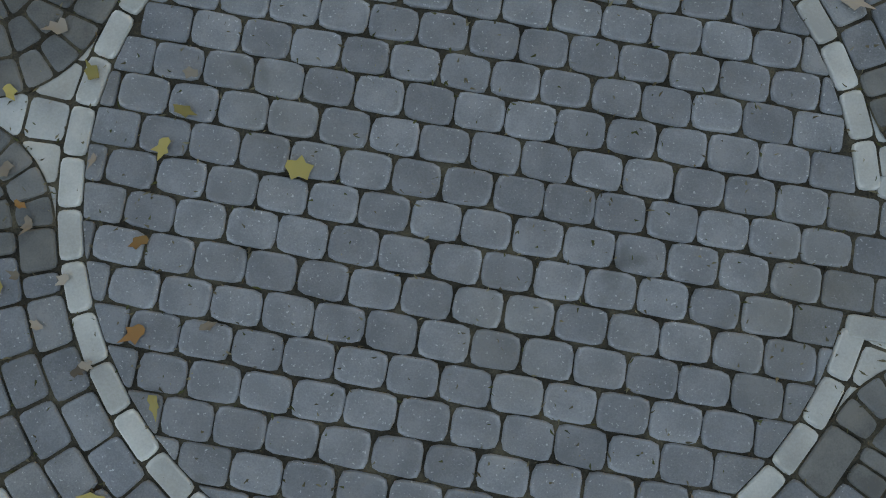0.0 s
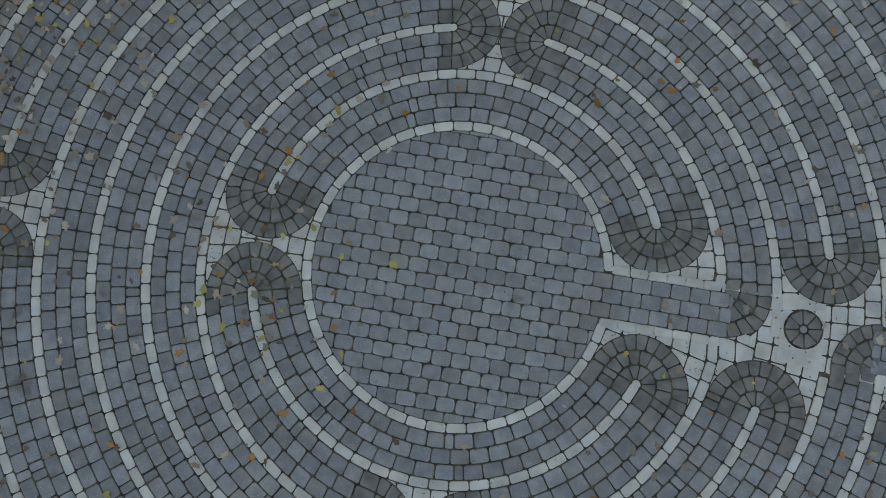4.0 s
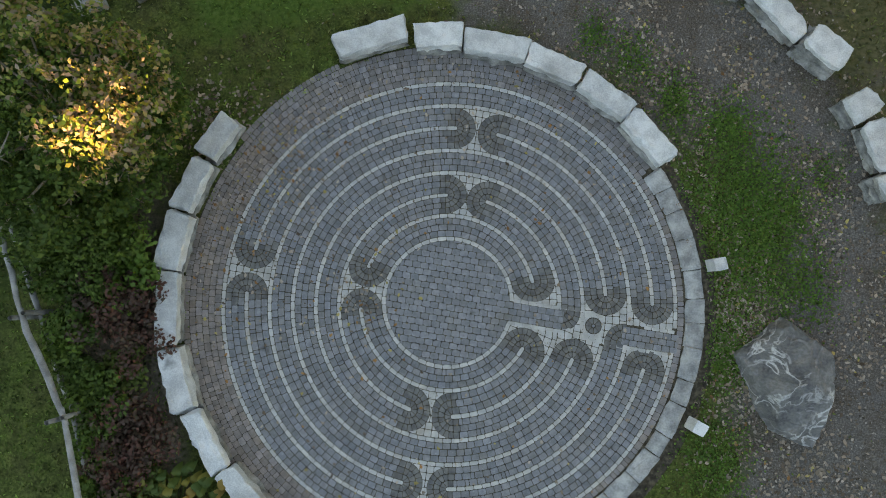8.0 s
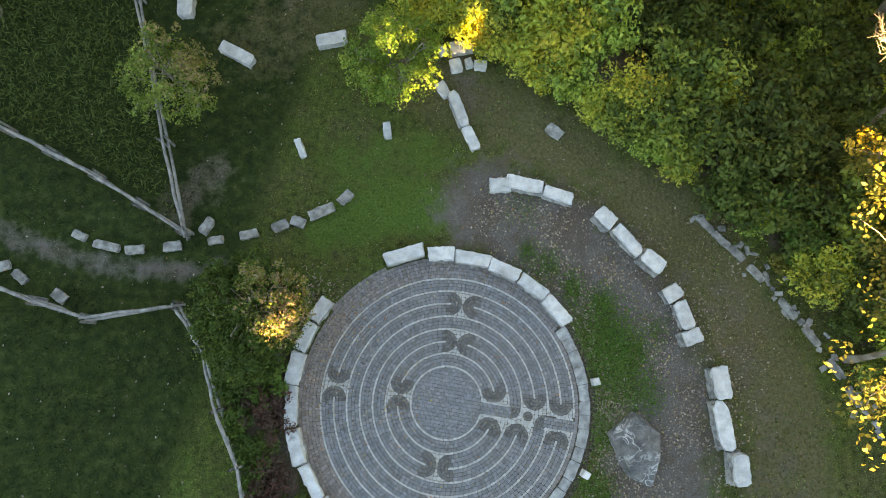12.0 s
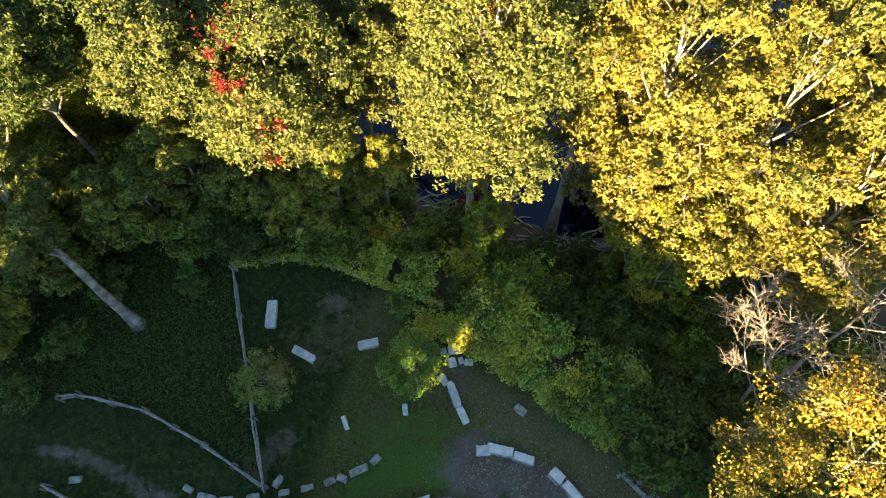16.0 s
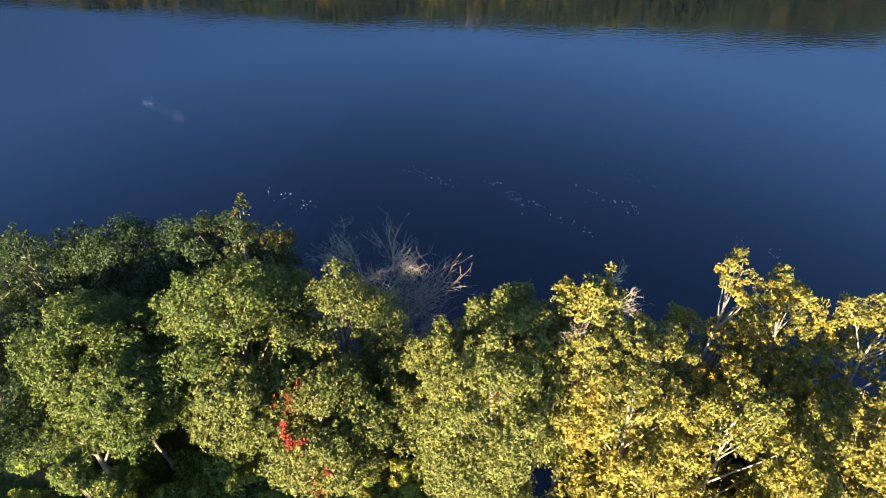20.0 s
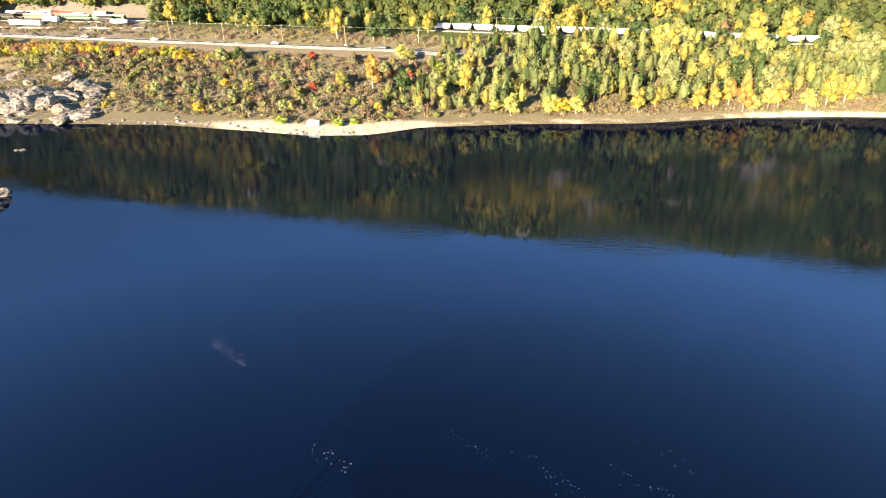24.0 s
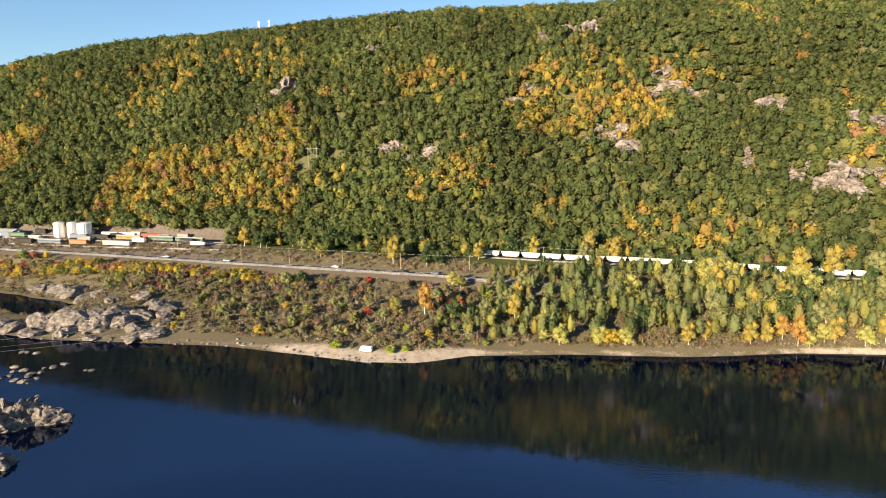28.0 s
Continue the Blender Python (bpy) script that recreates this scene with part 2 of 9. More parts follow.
M_DARK = mat("slate_blue_paver", [(0.166, 0.172, 0.180), (0.195, 0.200, 0.208), (0.226, 0.230, 0.237)], 9.0, 150, 0.85, 0.5, 0.25, rnd=0.15, tint="tint", fine_amt=0.7, dist=0.005, specks=75, stain=2.6)
M_DARKJ = mat("slate_blue_paver_rows", [(0.152, 0.158, 0.165), (0.187, 0.193, 0.200), (0.226, 0.230, 0.236)], 7.0, 150, 0.85, 0.5, 0.25, tint="tint", fine_amt=0.7, dist=0.005, specks=75, stain=2.6)
M_CHAR = mat("charcoal_paver", [(0.098, 0.097, 0.094), (0.140, 0.137, 0.131), (0.178, 0.171, 0.161)], 6.0, 130, 0.88, 0.35, 0.25, tint="tint", dist=0.004)
M_WHITE = mat("pale_grey_paver", [(0.33, 0.32, 0.30), (0.40, 0.39, 0.365), (0.475, 0.46, 0.43)], 4.0, 120, 0.85, 0.3, 0.25, tint="tint", dist=0.004)
M_WHITEO = mat("pale_grey_paver_single", [(0.33, 0.32, 0.30), (0.40, 0.39, 0.365), (0.475, 0.46, 0.43)], 4.0, 120, 0.85, 0.3, 0.25, rnd=0.12, tint="tint", dist=0.004)
M_JOINT = mat("joint_soil", [(0.032, 0.026, 0.020), (0.066, 0.054, 0.040), (0.13, 0.105, 0.073)], 9.0, 120, 0.95, 0.6, 0.1)
M_LIME = mat("pale_limestone", [(0.44, 0.45, 0.445), (0.55, 0.56, 0.55), (0.66, 0.67, 0.655)], 3.0, 34, 0.85, 0.8, 0.25, rnd=0.10, dist=0.02, fine_amt=0.8, stain=1.3)
M_LIMEG = mat("weathered_grey_limestone", [(0.15, 0.148, 0.138), (0.27, 0.263, 0.245), (0.40, 0.39, 0.365)], 3.5, 30, 0.9, 0.7, 0.2, rnd=0.15, dist=0.03)
M_KERB = mat("worn_kerb_stone", [(0.20, 0.205, 0.20), (0.31, 0.315, 0.305), (0.43, 0.43, 0.41)], 3.0, 24, 0.9, 0.5, 0.2, rnd=0.12, dist=0.02)
M_BOULD = mat("veined_grey_boulder", [(0.085, 0.086, 0.086), (0.13, 0.131, 0.131), (0.165, 0.162, 0.156), (0.22, 0.218, 0.21)], 2.0, 16, 0.85, 0.9, 0.25, dist=0.05)
def vein(m, scale=1.6, width=0.035, c=(0.62, 0.62, 0.60, 1)):
    """Pale mineral veins through a stone: thin wandering bands, broken by patches."""
    N, L = m.node_tree.nodes, m.node_tree.links
    b = N["Principled BSDF"]
    col = b.inputs["Base Color"].links[0].from_socket
    geo = N.new("ShaderNodeNewGeometry")
    n1, n2 = N.new("ShaderNodeTexNoise"), N.new("ShaderNodeTexNoise")
    n1.inputs["Scale"].default_value, n1.inputs["Detail"].default_value, n1.inputs["Distortion"].default_value = scale, 6, 0.7
    n2.inputs["Scale"].default_value = 0.9
    for n_ in (n1, n2):
        L.new(geo.outputs["Position"], n_.inputs["Vector"])
    d = N.new("ShaderNodeMath")
    d.operation = "SUBTRACT"
    d.inputs[1].default_value = 0.5
    a = N.new("ShaderNodeMath")
    a.operation = "ABSOLUTE"
    L.new(n1.outputs["Fac"], d.inputs[0])
    L.new(d.outputs[0], a.inputs[0])
    r = N.new("ShaderNodeMapRange")
    r.inputs[1].default_value, r.inputs[2].default_value, r.inputs[3].default_value, r.inputs[4].default_value = 0.0, width, 0.85, 0.0
    L.new(a.outputs[0], r.inputs[0])
    p = N.new("ShaderNodeMapRange")
    p.inputs[1].default_value, p.inputs[2].default_value = 0.42, 0.6
    L.new(n2.outputs["Fac"], p.inputs[0])
    f = N.new("ShaderNodeMath")
    f.operation = "MULTIPLY"
    L.new(r.outputs[0], f.inputs[0])
    L.new(p.outputs[0], f.inputs[1])
    x = N.new("ShaderNodeMix")
    x.data_type = "RGBA"
    x.inputs[7].default_value = c
    L.new(f.outputs[0], x.inputs[0])
    L.new(col, x.inputs[6])
    L.new(x.outputs[2], b.inputs["Base Color"])


vein(M_BOULD)
M_ROCK = mat("river_rock", [(0.070, 0.062, 0.057), (0.145, 0.130, 0.119), (0.26, 0.235, 0.212)], 0.5, 2.6, 0.9, 1.0, 0.2, dist=0.3)
M_CRAG = mat("pink_grey_crag", [(0.085, 0.073, 0.068), (0.175, 0.152, 0.141), (0.30, 0.265, 0.245)], 0.25, 1.1, 0.9, 1.0, 0.2, dist=0.5)
M_WOOD = mat("weathered_rail", [(0.17, 0.165, 0.16), (0.27, 0.26, 0.25), (0.38, 0.365, 0.35)], 3.0, 45, 0.9, 0.6, 0.2, dist=0.02)
M_BARK = mat("grey_brown_bark", [(0.13, 0.105, 0.085), (0.25, 0.21, 0.17), (0.42, 0.37, 0.31)], 1.6, 18, 0.9, 0.8, 0.2, dist=0.05)
M_PALEBARK = mat("pale_bark", [(0.32, 0.28, 0.24), (0.52, 0.47, 0.41), (0.68, 0.63, 0.56)], 1.4, 14, 0.85, 0.6, 0.2, dist=0.03)
M_TWIG = mat("weathered_twigs", [(0.20, 0.165, 0.135), (0.31, 0.27, 0.225), (0.42, 0.375, 0.32)], 1.4, 14, 0.9, 0.4, 0.1, dist=0.02)
M_LEAF = leaf_mat("leaves")
M_GRASS = leaf_mat("grass_blades", 0.7, 0.25, 0.6, 1.5)
M_LITTER = leaf_mat("dry_leaves", 0.9, 0.0, 0.4, 2.0)
M_FAR = leaf_mat("far_leaves", 0.9, 0.45, 0.09, 0.05)


def ground_mat():
    """One ground: grass, with gravel, bare soil and sand laid in by the sheet's own zones."""
    m = bpy.data.materials.new("ground")
    m.use_nodes = True
    nt = m.node_tree
    N, L = nt.nodes, nt.links
    b = N["Principled BSDF"]
    b.inputs["Roughness"].default_value, b.inputs["Specular IOR Level"].default_value = 1.0, 0.15
    geo = N.new("ShaderNodeNewGeometry")
    at = N.new("ShaderNodeAttribute")
    at.attribute_name = "zone"
    sep = N.new("ShaderNodeSeparateColor")
    L.new(at.outputs["Color"], sep.inputs[0])

    def noise_ramp(scale, cols, detail=6, lo=0.3, hi=0.7):
        n = N.new("ShaderNodeTexNoise")
        n.inputs["Scale"].default_value, n.inputs["Detail"].default_value, n.inputs["Roughness"].default_value = scale, detail, 0.65
        L.new(geo.outputs["Position"], n.inputs["Vector"])
        r = N.new("ShaderNodeValToRGB")
        els = r.color_ramp.elements
        while len(els) < len(cols):
            els.new(0.5)
        for i, c in enumerate(cols):
            els[i].position = lo + (hi - lo) * i / (len(cols) - 1)
            els[i].color = (*c, 1)
        L.new(n.outputs["Fac"], r.inputs[0])
        return n.outputs["Fac"], r.outputs[0]

    def blend(fac, a, c):
        x = N.new("ShaderNodeMix")
        x.data_type = "RGBA"
        L.new(fac, x.inputs[0])
        L.new(a, x.inputs[6])
        L.new(c, x.inputs[7])
        return x.outputs[2]

    def soft(zone, noise_fac, amt=1.25):
        """A zone's edge, frayed by noise."""
        a = N.new("ShaderNodeMath")
        a.operation = "MULTIPLY_ADD"
        a.inputs[1].default_value, a.inputs[2].default_value = amt, -0.5 * amt
        L.new(noise_fac, a.inputs[0])
        s = N.new("ShaderNodeMath")
        s.operation = "ADD"
        L.new(a.outputs[0], s.inputs[0])
        L.new(zone, s.inputs[1])
        r = N.new("ShaderNodeMapRange")
        r.inputs[1].default_value, r.inputs[2].default_value = 0.3, 0.7
        L.new(s.outputs[0], r.inputs[0])
        return r.outputs[0]

    f1, _ = noise_ramp(1.1, [(0, 0, 0), (1, 1, 1)])
    f2, grass_a = noise_ramp(0.42, [(0.100, 0.076, 0.044), (0.074, 0.074, 0.026), (0.058, 0.082, 0.021), (0.060, 0.115, 0.024)], 8, 0.38, 0.62)
    f3, grass_b = noise_ramp(15.0, [(0.020, 0.028, 0.009), (0.066, 0.092, 0.021), (0.135, 0.150, 0.05)], 6, 0.38, 0.62)
    half = N.new("ShaderNodeValue")
    half.outputs[0].default_value = 0.55
    grass = blend(half.outputs[0], grass_a, grass_b)
    f8, tufts = noise_ramp(3.4, [(0.45, 0.45, 0.42), (1.0, 1.0, 1.0), (1.45, 1.4, 1.3)], 5, 0.32, 0.68)
    tuft = N.new("ShaderNodeMix")
    tuft.data_type, tuft.blend_type = "RGBA", "MULTIPLY"
    tuft.inputs[0].default_value = 1.0
    L.new(grass, tuft.inputs[6])
    L.new(tufts, tuft.inputs[7])
    grass = tuft.outputs[2]
    ta = N.new("ShaderNodeAttribute")
    ta.attribute_name = "turf"
    ts_ = N.new("ShaderNodeSeparateColor")
    L.new(ta.outputs["Color"], ts_.inputs[0])
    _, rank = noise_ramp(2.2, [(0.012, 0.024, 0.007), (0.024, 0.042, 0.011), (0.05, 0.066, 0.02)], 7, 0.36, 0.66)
    _, dryc = noise_ramp(7.0, [(0.062, 0.066, 0.026), (0.112, 0.100, 0.045), (0.155, 0.130, 0.072)], 6, 0.36, 0.64)
    _, lushc = noise_ramp(9.0, [(0.036, 0.070, 0.014), (0.055, 0.112, 0.022), (0.095, 0.140, 0.038)], 6, 0.36, 0.64)
    f4, gravel_a = noise_ramp(26.0, [(0.036, 0.030, 0.026), (0.118, 0.100, 0.086), (0.28, 0.25, 0.222)], 6, 0.38, 0.62)
    f5, gravel_b = noise_ramp(0.42, [(0.085, 0.060, 0.043), (0.110, 0.088, 0.072), (0.140, 0.129, 0.119), (0.094, 0.074, 0.054)], 6, 0.36, 0.64)
    gravel = blend(half.outputs[0], gravel_a, gravel_b)
    f6, dirt = noise_ramp(9.0, [(0.065, 0.052, 0.038), (0.13, 0.105, 0.076), (0.22, 0.185, 0.14)])
    f7, sand = noise_ramp(0.35, [(0.25, 0.21, 0.165), (0.36, 0.31, 0.25), (0.45, 0.40, 0.33)])
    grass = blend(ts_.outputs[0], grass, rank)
    grass = blend(soft(ts_.outputs[1], f1), grass, dryc)
    grass = blend(soft(ts_.outputs[2], f1), grass, lushc)
    col = blend(soft(sep.outputs[0], f1), grass, gravel)
    col = blend(soft(sep.outputs[1], f1), col, dirt)
    col = blend(soft(sep.outputs[2], f1), col, sand)
    L.new(col, b.inputs["Base Color"])
    bp = N.new("ShaderNodeBump")
    bp.inputs["Strength"].default_value, bp.inputs["Distance"].default_value = 0.8, 0.03
    L.new(f3, bp.inputs["Height"])
    L.new(bp.outputs[0], b.inputs["Normal"])
    return m


def water_mat():
    m = bpy.data.materials.new("river_water")
    m.use_nodes = True
    nt = m.node_tree
    N, L = nt.nodes, nt.links
    b = N["Principled BSDF"]
    b.inputs["Base Color"].default_value = (0.0004, 0.0016, 0.010, 1)
    b.inputs["Specular IOR Level"].default_value = 0.0
    b.inputs["Roughness"].default_value = 0.6
    gl = N.new("ShaderNodeBsdfGlossy")
    gl.inputs["Color"].default_value = (0.62, 0.76, 0.98, 1)
    gl.inputs["Roughness"].default_value = 0.02
    fr = N.new("ShaderNodeFresnel")
    fr.inputs["IOR"].default_value = 1.45
    rp = N.new("ShaderNodeFloatCurve")
    cv = rp.mapping.curves[0]
    cv.points[0].location, cv.points[1].location = (0.0, 0.0), (1.0, 0.9)
    for px_, py_ in ((0.034, 0.034), (0.042, 0.050), (0.055, 0.084), (0.075, 0.142), (0.10, 0.186), (0.15, 0.150), (0.30, 0.114)):
        cv.points.new(px_, py_)
    for p_ in cv.points:
        p_.handle_type = "VECTOR"
    L.new(fr.outputs[0], rp.inputs["Value"])
    mx = N.new("ShaderNodeMixShader")
    L.new(rp.outputs[0], mx.inputs[0])
    L.new(b.outputs[0], mx.inputs[1])
    L.new(gl.outputs[0], mx.inputs[2])
    L.new(mx.outputs[0], N["Material Output"].inputs["Surface"])
    geo = N.new("ShaderNodeNewGeometry")
    mp = N.new("ShaderNodeMapping")
    mp.inputs["Scale"].default_value = (0.5, 1.5, 1)
    L.new(geo.outputs["Position"], mp.inputs[0])
    n1 = N.new("ShaderNodeTexNoise")
    n1.inputs["Scale"].default_value, n1.inputs["Detail"].default_value = 0.9, 3
    L.new(mp.outputs[0], n1.inputs["Vector"])
    n2 = N.new("ShaderNodeTexNoise")
    n2.inputs["Scale"].default_value = 0.03
    L.new(geo.outputs["Position"], n2.inputs["Vector"])
    st = N.new("ShaderNodeMapRange")
    st.inputs[1].default_value, st.inputs[2].default_value, st.inputs[3].default_value, st.inputs[4].default_value = 0.35, 0.7, 0.08, 0.5
    L.new(n2.outputs["Fac"], st.inputs[0])
    bp = N.new("ShaderNodeBump")
    bp.inputs["Distance"].default_value = 0.045
    L.new(st.outputs[0], bp.inputs["Strength"])
    L.new(n1.outputs["Fac"], bp.inputs["Height"])
    L.new(bp.outputs[0], gl.inputs["Normal"])
    return m


M_GROUND, M_WATER = ground_mat(), water_mat()

# ---- helpers for meshes ----
rng = np.random.default_rng(7)


def mesh_np(name, verts, faces, material, tint=None, smooth=False, attr="tint"):
    """A mesh from arrays: (n, 3) corners and (m, k) faces, with a colour for each corner if given."""
    verts, faces = np.asarray(verts, np.float32), np.asarray(faces, np.int32)
    me = bpy.data.meshes.new(name)
    k = faces.shape[1]
    me.vertices.add(len(verts))
    me.vertices.foreach_set("co", verts.ravel())
    me.loops.add(faces.size)
    me.loops.foreach_set("vertex_index", faces.ravel())
    me.polygons.add(len(faces))
    me.polygons.foreach_set("loop_start", np.arange(0, faces.size, k, dtype=np.int32))
    me.polygons.foreach_set("loop_total", np.full(len(faces), k, np.int32))
    if smooth:
        me.polygons.foreach_set("use_smooth", np.ones(len(faces), bool))
    if tint is not None:
        a = me.attributes.new(attr, "FLOAT_COLOR", "POINT")
        a.data.foreach_set("color", np.c_[tint, np.ones(len(verts))].astype(np.float32).ravel())
    me.update(calc_edges=True)
    me.materials.append(material)
    return me


def part(name, data, parent=None, label="", m=None):
    ob = new(name, data)
    if m is not None:
        ob.matrix_basis = m
    ob.parent = parent
    if label:
        ob["label"] = label
    return ob


def bm_mesh(name, bm, material, smooth=False):
    me = bpy.data.meshes.new(name)
    bm.to_mesh(me)
    bm.free()
    for p in me.polygons:
        p.use_smooth = smooth
    me.materials.append(material)
    return me


def group_top(name, label, category, m=None, group="", kind=""):
    ob = new(name)
    ob.empty_display_size = 0.2
    if m is not None:
        ob.matrix_basis = m
    return tagged(ob, label, category, group, kind)


def tube(path, radii, sides=7):
    """A tapered tube along a path: corners and faces."""
    path, radii = np.asarray(path, float), np.asarray(radii, float)
    d = np.gradient(path, axis=0)
    d /= np.linalg.norm(d, axis=1)[:, None] + 1e-9
    ref = np.where(np.abs(d[:, 2:3]) > 0.9, np.array([[1.0, 0, 0]]), np.array([[0, 0, 1.0]]))
    u = np.cross(d, ref)
    u /= np.linalg.norm(u, axis=1)[:, None] + 1e-9
    v = np.cross(d, u)
    a = np.linspace(0, 2 * np.pi, sides, endpoint=False)
    ring = u[:, None] * np.cos(a)[None, :, None] + v[:, None] * np.sin(a)[None, :, None]
    P = (path[:, None] + ring * radii[:, None, None]).reshape(-1, 3)
    n = len(path)
    i = np.arange((n - 1) * sides)
    r, s = i // sides, i % sides
    F = np.stack([r * sides + s, r * sides + (s + 1) % sides, (r + 1) * sides + (s + 1) % sides, (r + 1) * sides + s], 1)
    return P, F


def join(pieces):
    V, F, o = [], [], 0
    for p, f in pieces:
        V.append(p)
        F.append(f + o)
        o += len(p)
    return np.concatenate(V), np.concatenate(F)


def leaves(centres, size, g, flat=0.5, jit=0.35, aspect=0.62, out=None, loose=0.55, tri=False):
    """A bent four-cornered leaf (or a plain pointed one) at each centre, turned at random: mostly face up, or facing out where told."""
    n = len(centres)
    nrm = g.normal(size=(n, 3))
    if out is None:
        nrm[:, 2] = np.abs(nrm[:, 2]) + flat
    else:
        nrm = nrm * loose + out
    nrm /= np.linalg.norm(nrm, axis=1)[:, None]
    r = g.normal(size=(n, 3))
    u = np.cross(nrm, r)
    u /= np.linalg.norm(u, axis=1)[:, None]
    v = np.cross(nrm, u)
    s = size * (1 + jit * g.uniform(-1, 1, n))[:, None]
    c = np.asarray(centres)
    if tri:
        P = np.stack([c - u * s * 0.56, c + u * s * 0.36 - v * s * aspect * 0.56, c + u * s * 0.46 + v * s * aspect * 0.5], 1).reshape(-1, 3)
        return P, np.arange(3 * n).reshape(-1, 3)
    P = np.stack([c - u * s * 0.5, c + v * s * aspect * 0.5 + nrm * s * 0.10, c + u * s * 0.5 - nrm * s * 0.12, c - v * s * aspect * 0.5 + nrm * s * 0.10], 1).reshape(-1, 3)
    return P, np.arange(4 * n).reshape(-1, 4)


def dead_leaves(centres, size, g, lobed=True):
    """Dry lobed leaves lying nearly flat, curled at the rim: a fan of corners round a middle rib."""
    n = len(centres)
    prof = np.array([0.62, 0.34, 0.50, 0.28, 0.42, 0.40, 0.40, 0.42, 0.28, 0.50, 0.34] if lobed else [0.6, 0.4, 0.42, 0.44, 0.42, 0.4])
    m = len(prof)
    a = np.linspace(0, 2 * np.pi, m, endpoint=False)
    r = prof[None] * g.uniform(0.75, 1.2, (n, m)) * (size * g.uniform(0.55, 1.35, n))[:, None]
    wid = g.uniform(0.6, 1.0, n)[:, None]
    th = g.uniform(0, 2 * np.pi, n)[:, None]
    x, y = r * np.cos(a), r * np.sin(a) * wid
    z = np.abs(g.normal(0, 0.22, (n, m))) * r + 0.25 * g.normal(0, 1, n)[:, None] * r * np.cos(a)
    rim = np.stack([x * np.cos(th) - y * np.sin(th), x * np.sin(th) + y * np.cos(th), np.abs(z)], -1) + np.asarray(centres)[:, None]
    P = np.concatenate([np.asarray(centres)[:, None], rim], 1).reshape(-1, 3)
    k = np.arange(m)
    F = np.stack([np.zeros(m, int), 1 + k, 1 + (k + 1) % m], 1)[None] + (m + 1) * np.arange(n)[:, None, None]
    return P, F.reshape(-1, 3), m + 1


def tints(cols, n, g, weights=None, per=4):
    cols = np.asarray(cols)
    k = g.choice(len(cols), n, p=weights)
    return np.repeat(cols[k], per, axis=0)

# ---- ground: one sheet from the lawn, down to the river bed, up the far bank and over the ridge ----
FAR_SHORE = ([-700, -400, -298, -272, -208, -169, -122, -96, -70, -48, -4, 57, 104, 148, 400, 900], [250, 262, 267, 263, 270, 274, 270, 267, 271, 286, 298, 308, 324, 332, 360, 400])
ROAD = ([-900, -430, -335, -237, -152, -75, -42, 60, 200, 900], [420, 400, 395, 387, 382, 376, 369, 362, 372, 420])
CREST = ([-1500, -1070, -747, -656, -571, -491, -415, -342, -272, -205, -141, 164, 392, 1500], [66, 112, 172, 196, 208, 213, 214, 219, 225, 228, 229, 233, 248, 198])


def grad_noise(x, y, s, seed=0.0):
    """Cheap smooth noise from waves of several directions, about -1 to 1."""
    a = 0
    for k, (dx, dy) in enumerate(((1, 0.31), (-0.42, 1), (0.77, -0.66), (0.2, 0.93), (-0.9, -0.35))):
        a = a + np.sin((x * dx + y * dy) * s * (1 + 0.37 * k) + seed + 1.7 * k)
    return a / 3.2


def near_shore(x):
    return np.interp(x, [-300, -60, -30, -9, -2, 8, 16, 30, 60, 300], [70, 58, 52, 39, 34.5, 31.5, 30, 27, 22, 0])


def lawn_edge(x):
    """Where the lawn ends and the wooded bank begins to fall to the river."""
    return np.interp(x, [-300, -60, -30, -16, -11, -4, 0, 4, 8, 11.5, 14.5, 17.5, 30, 60, 300], [45, 34, 27, 24, 24.3, 21.8, 20.5, 17, 13.5, 10.2, 7, 3, -8, -30, -200])


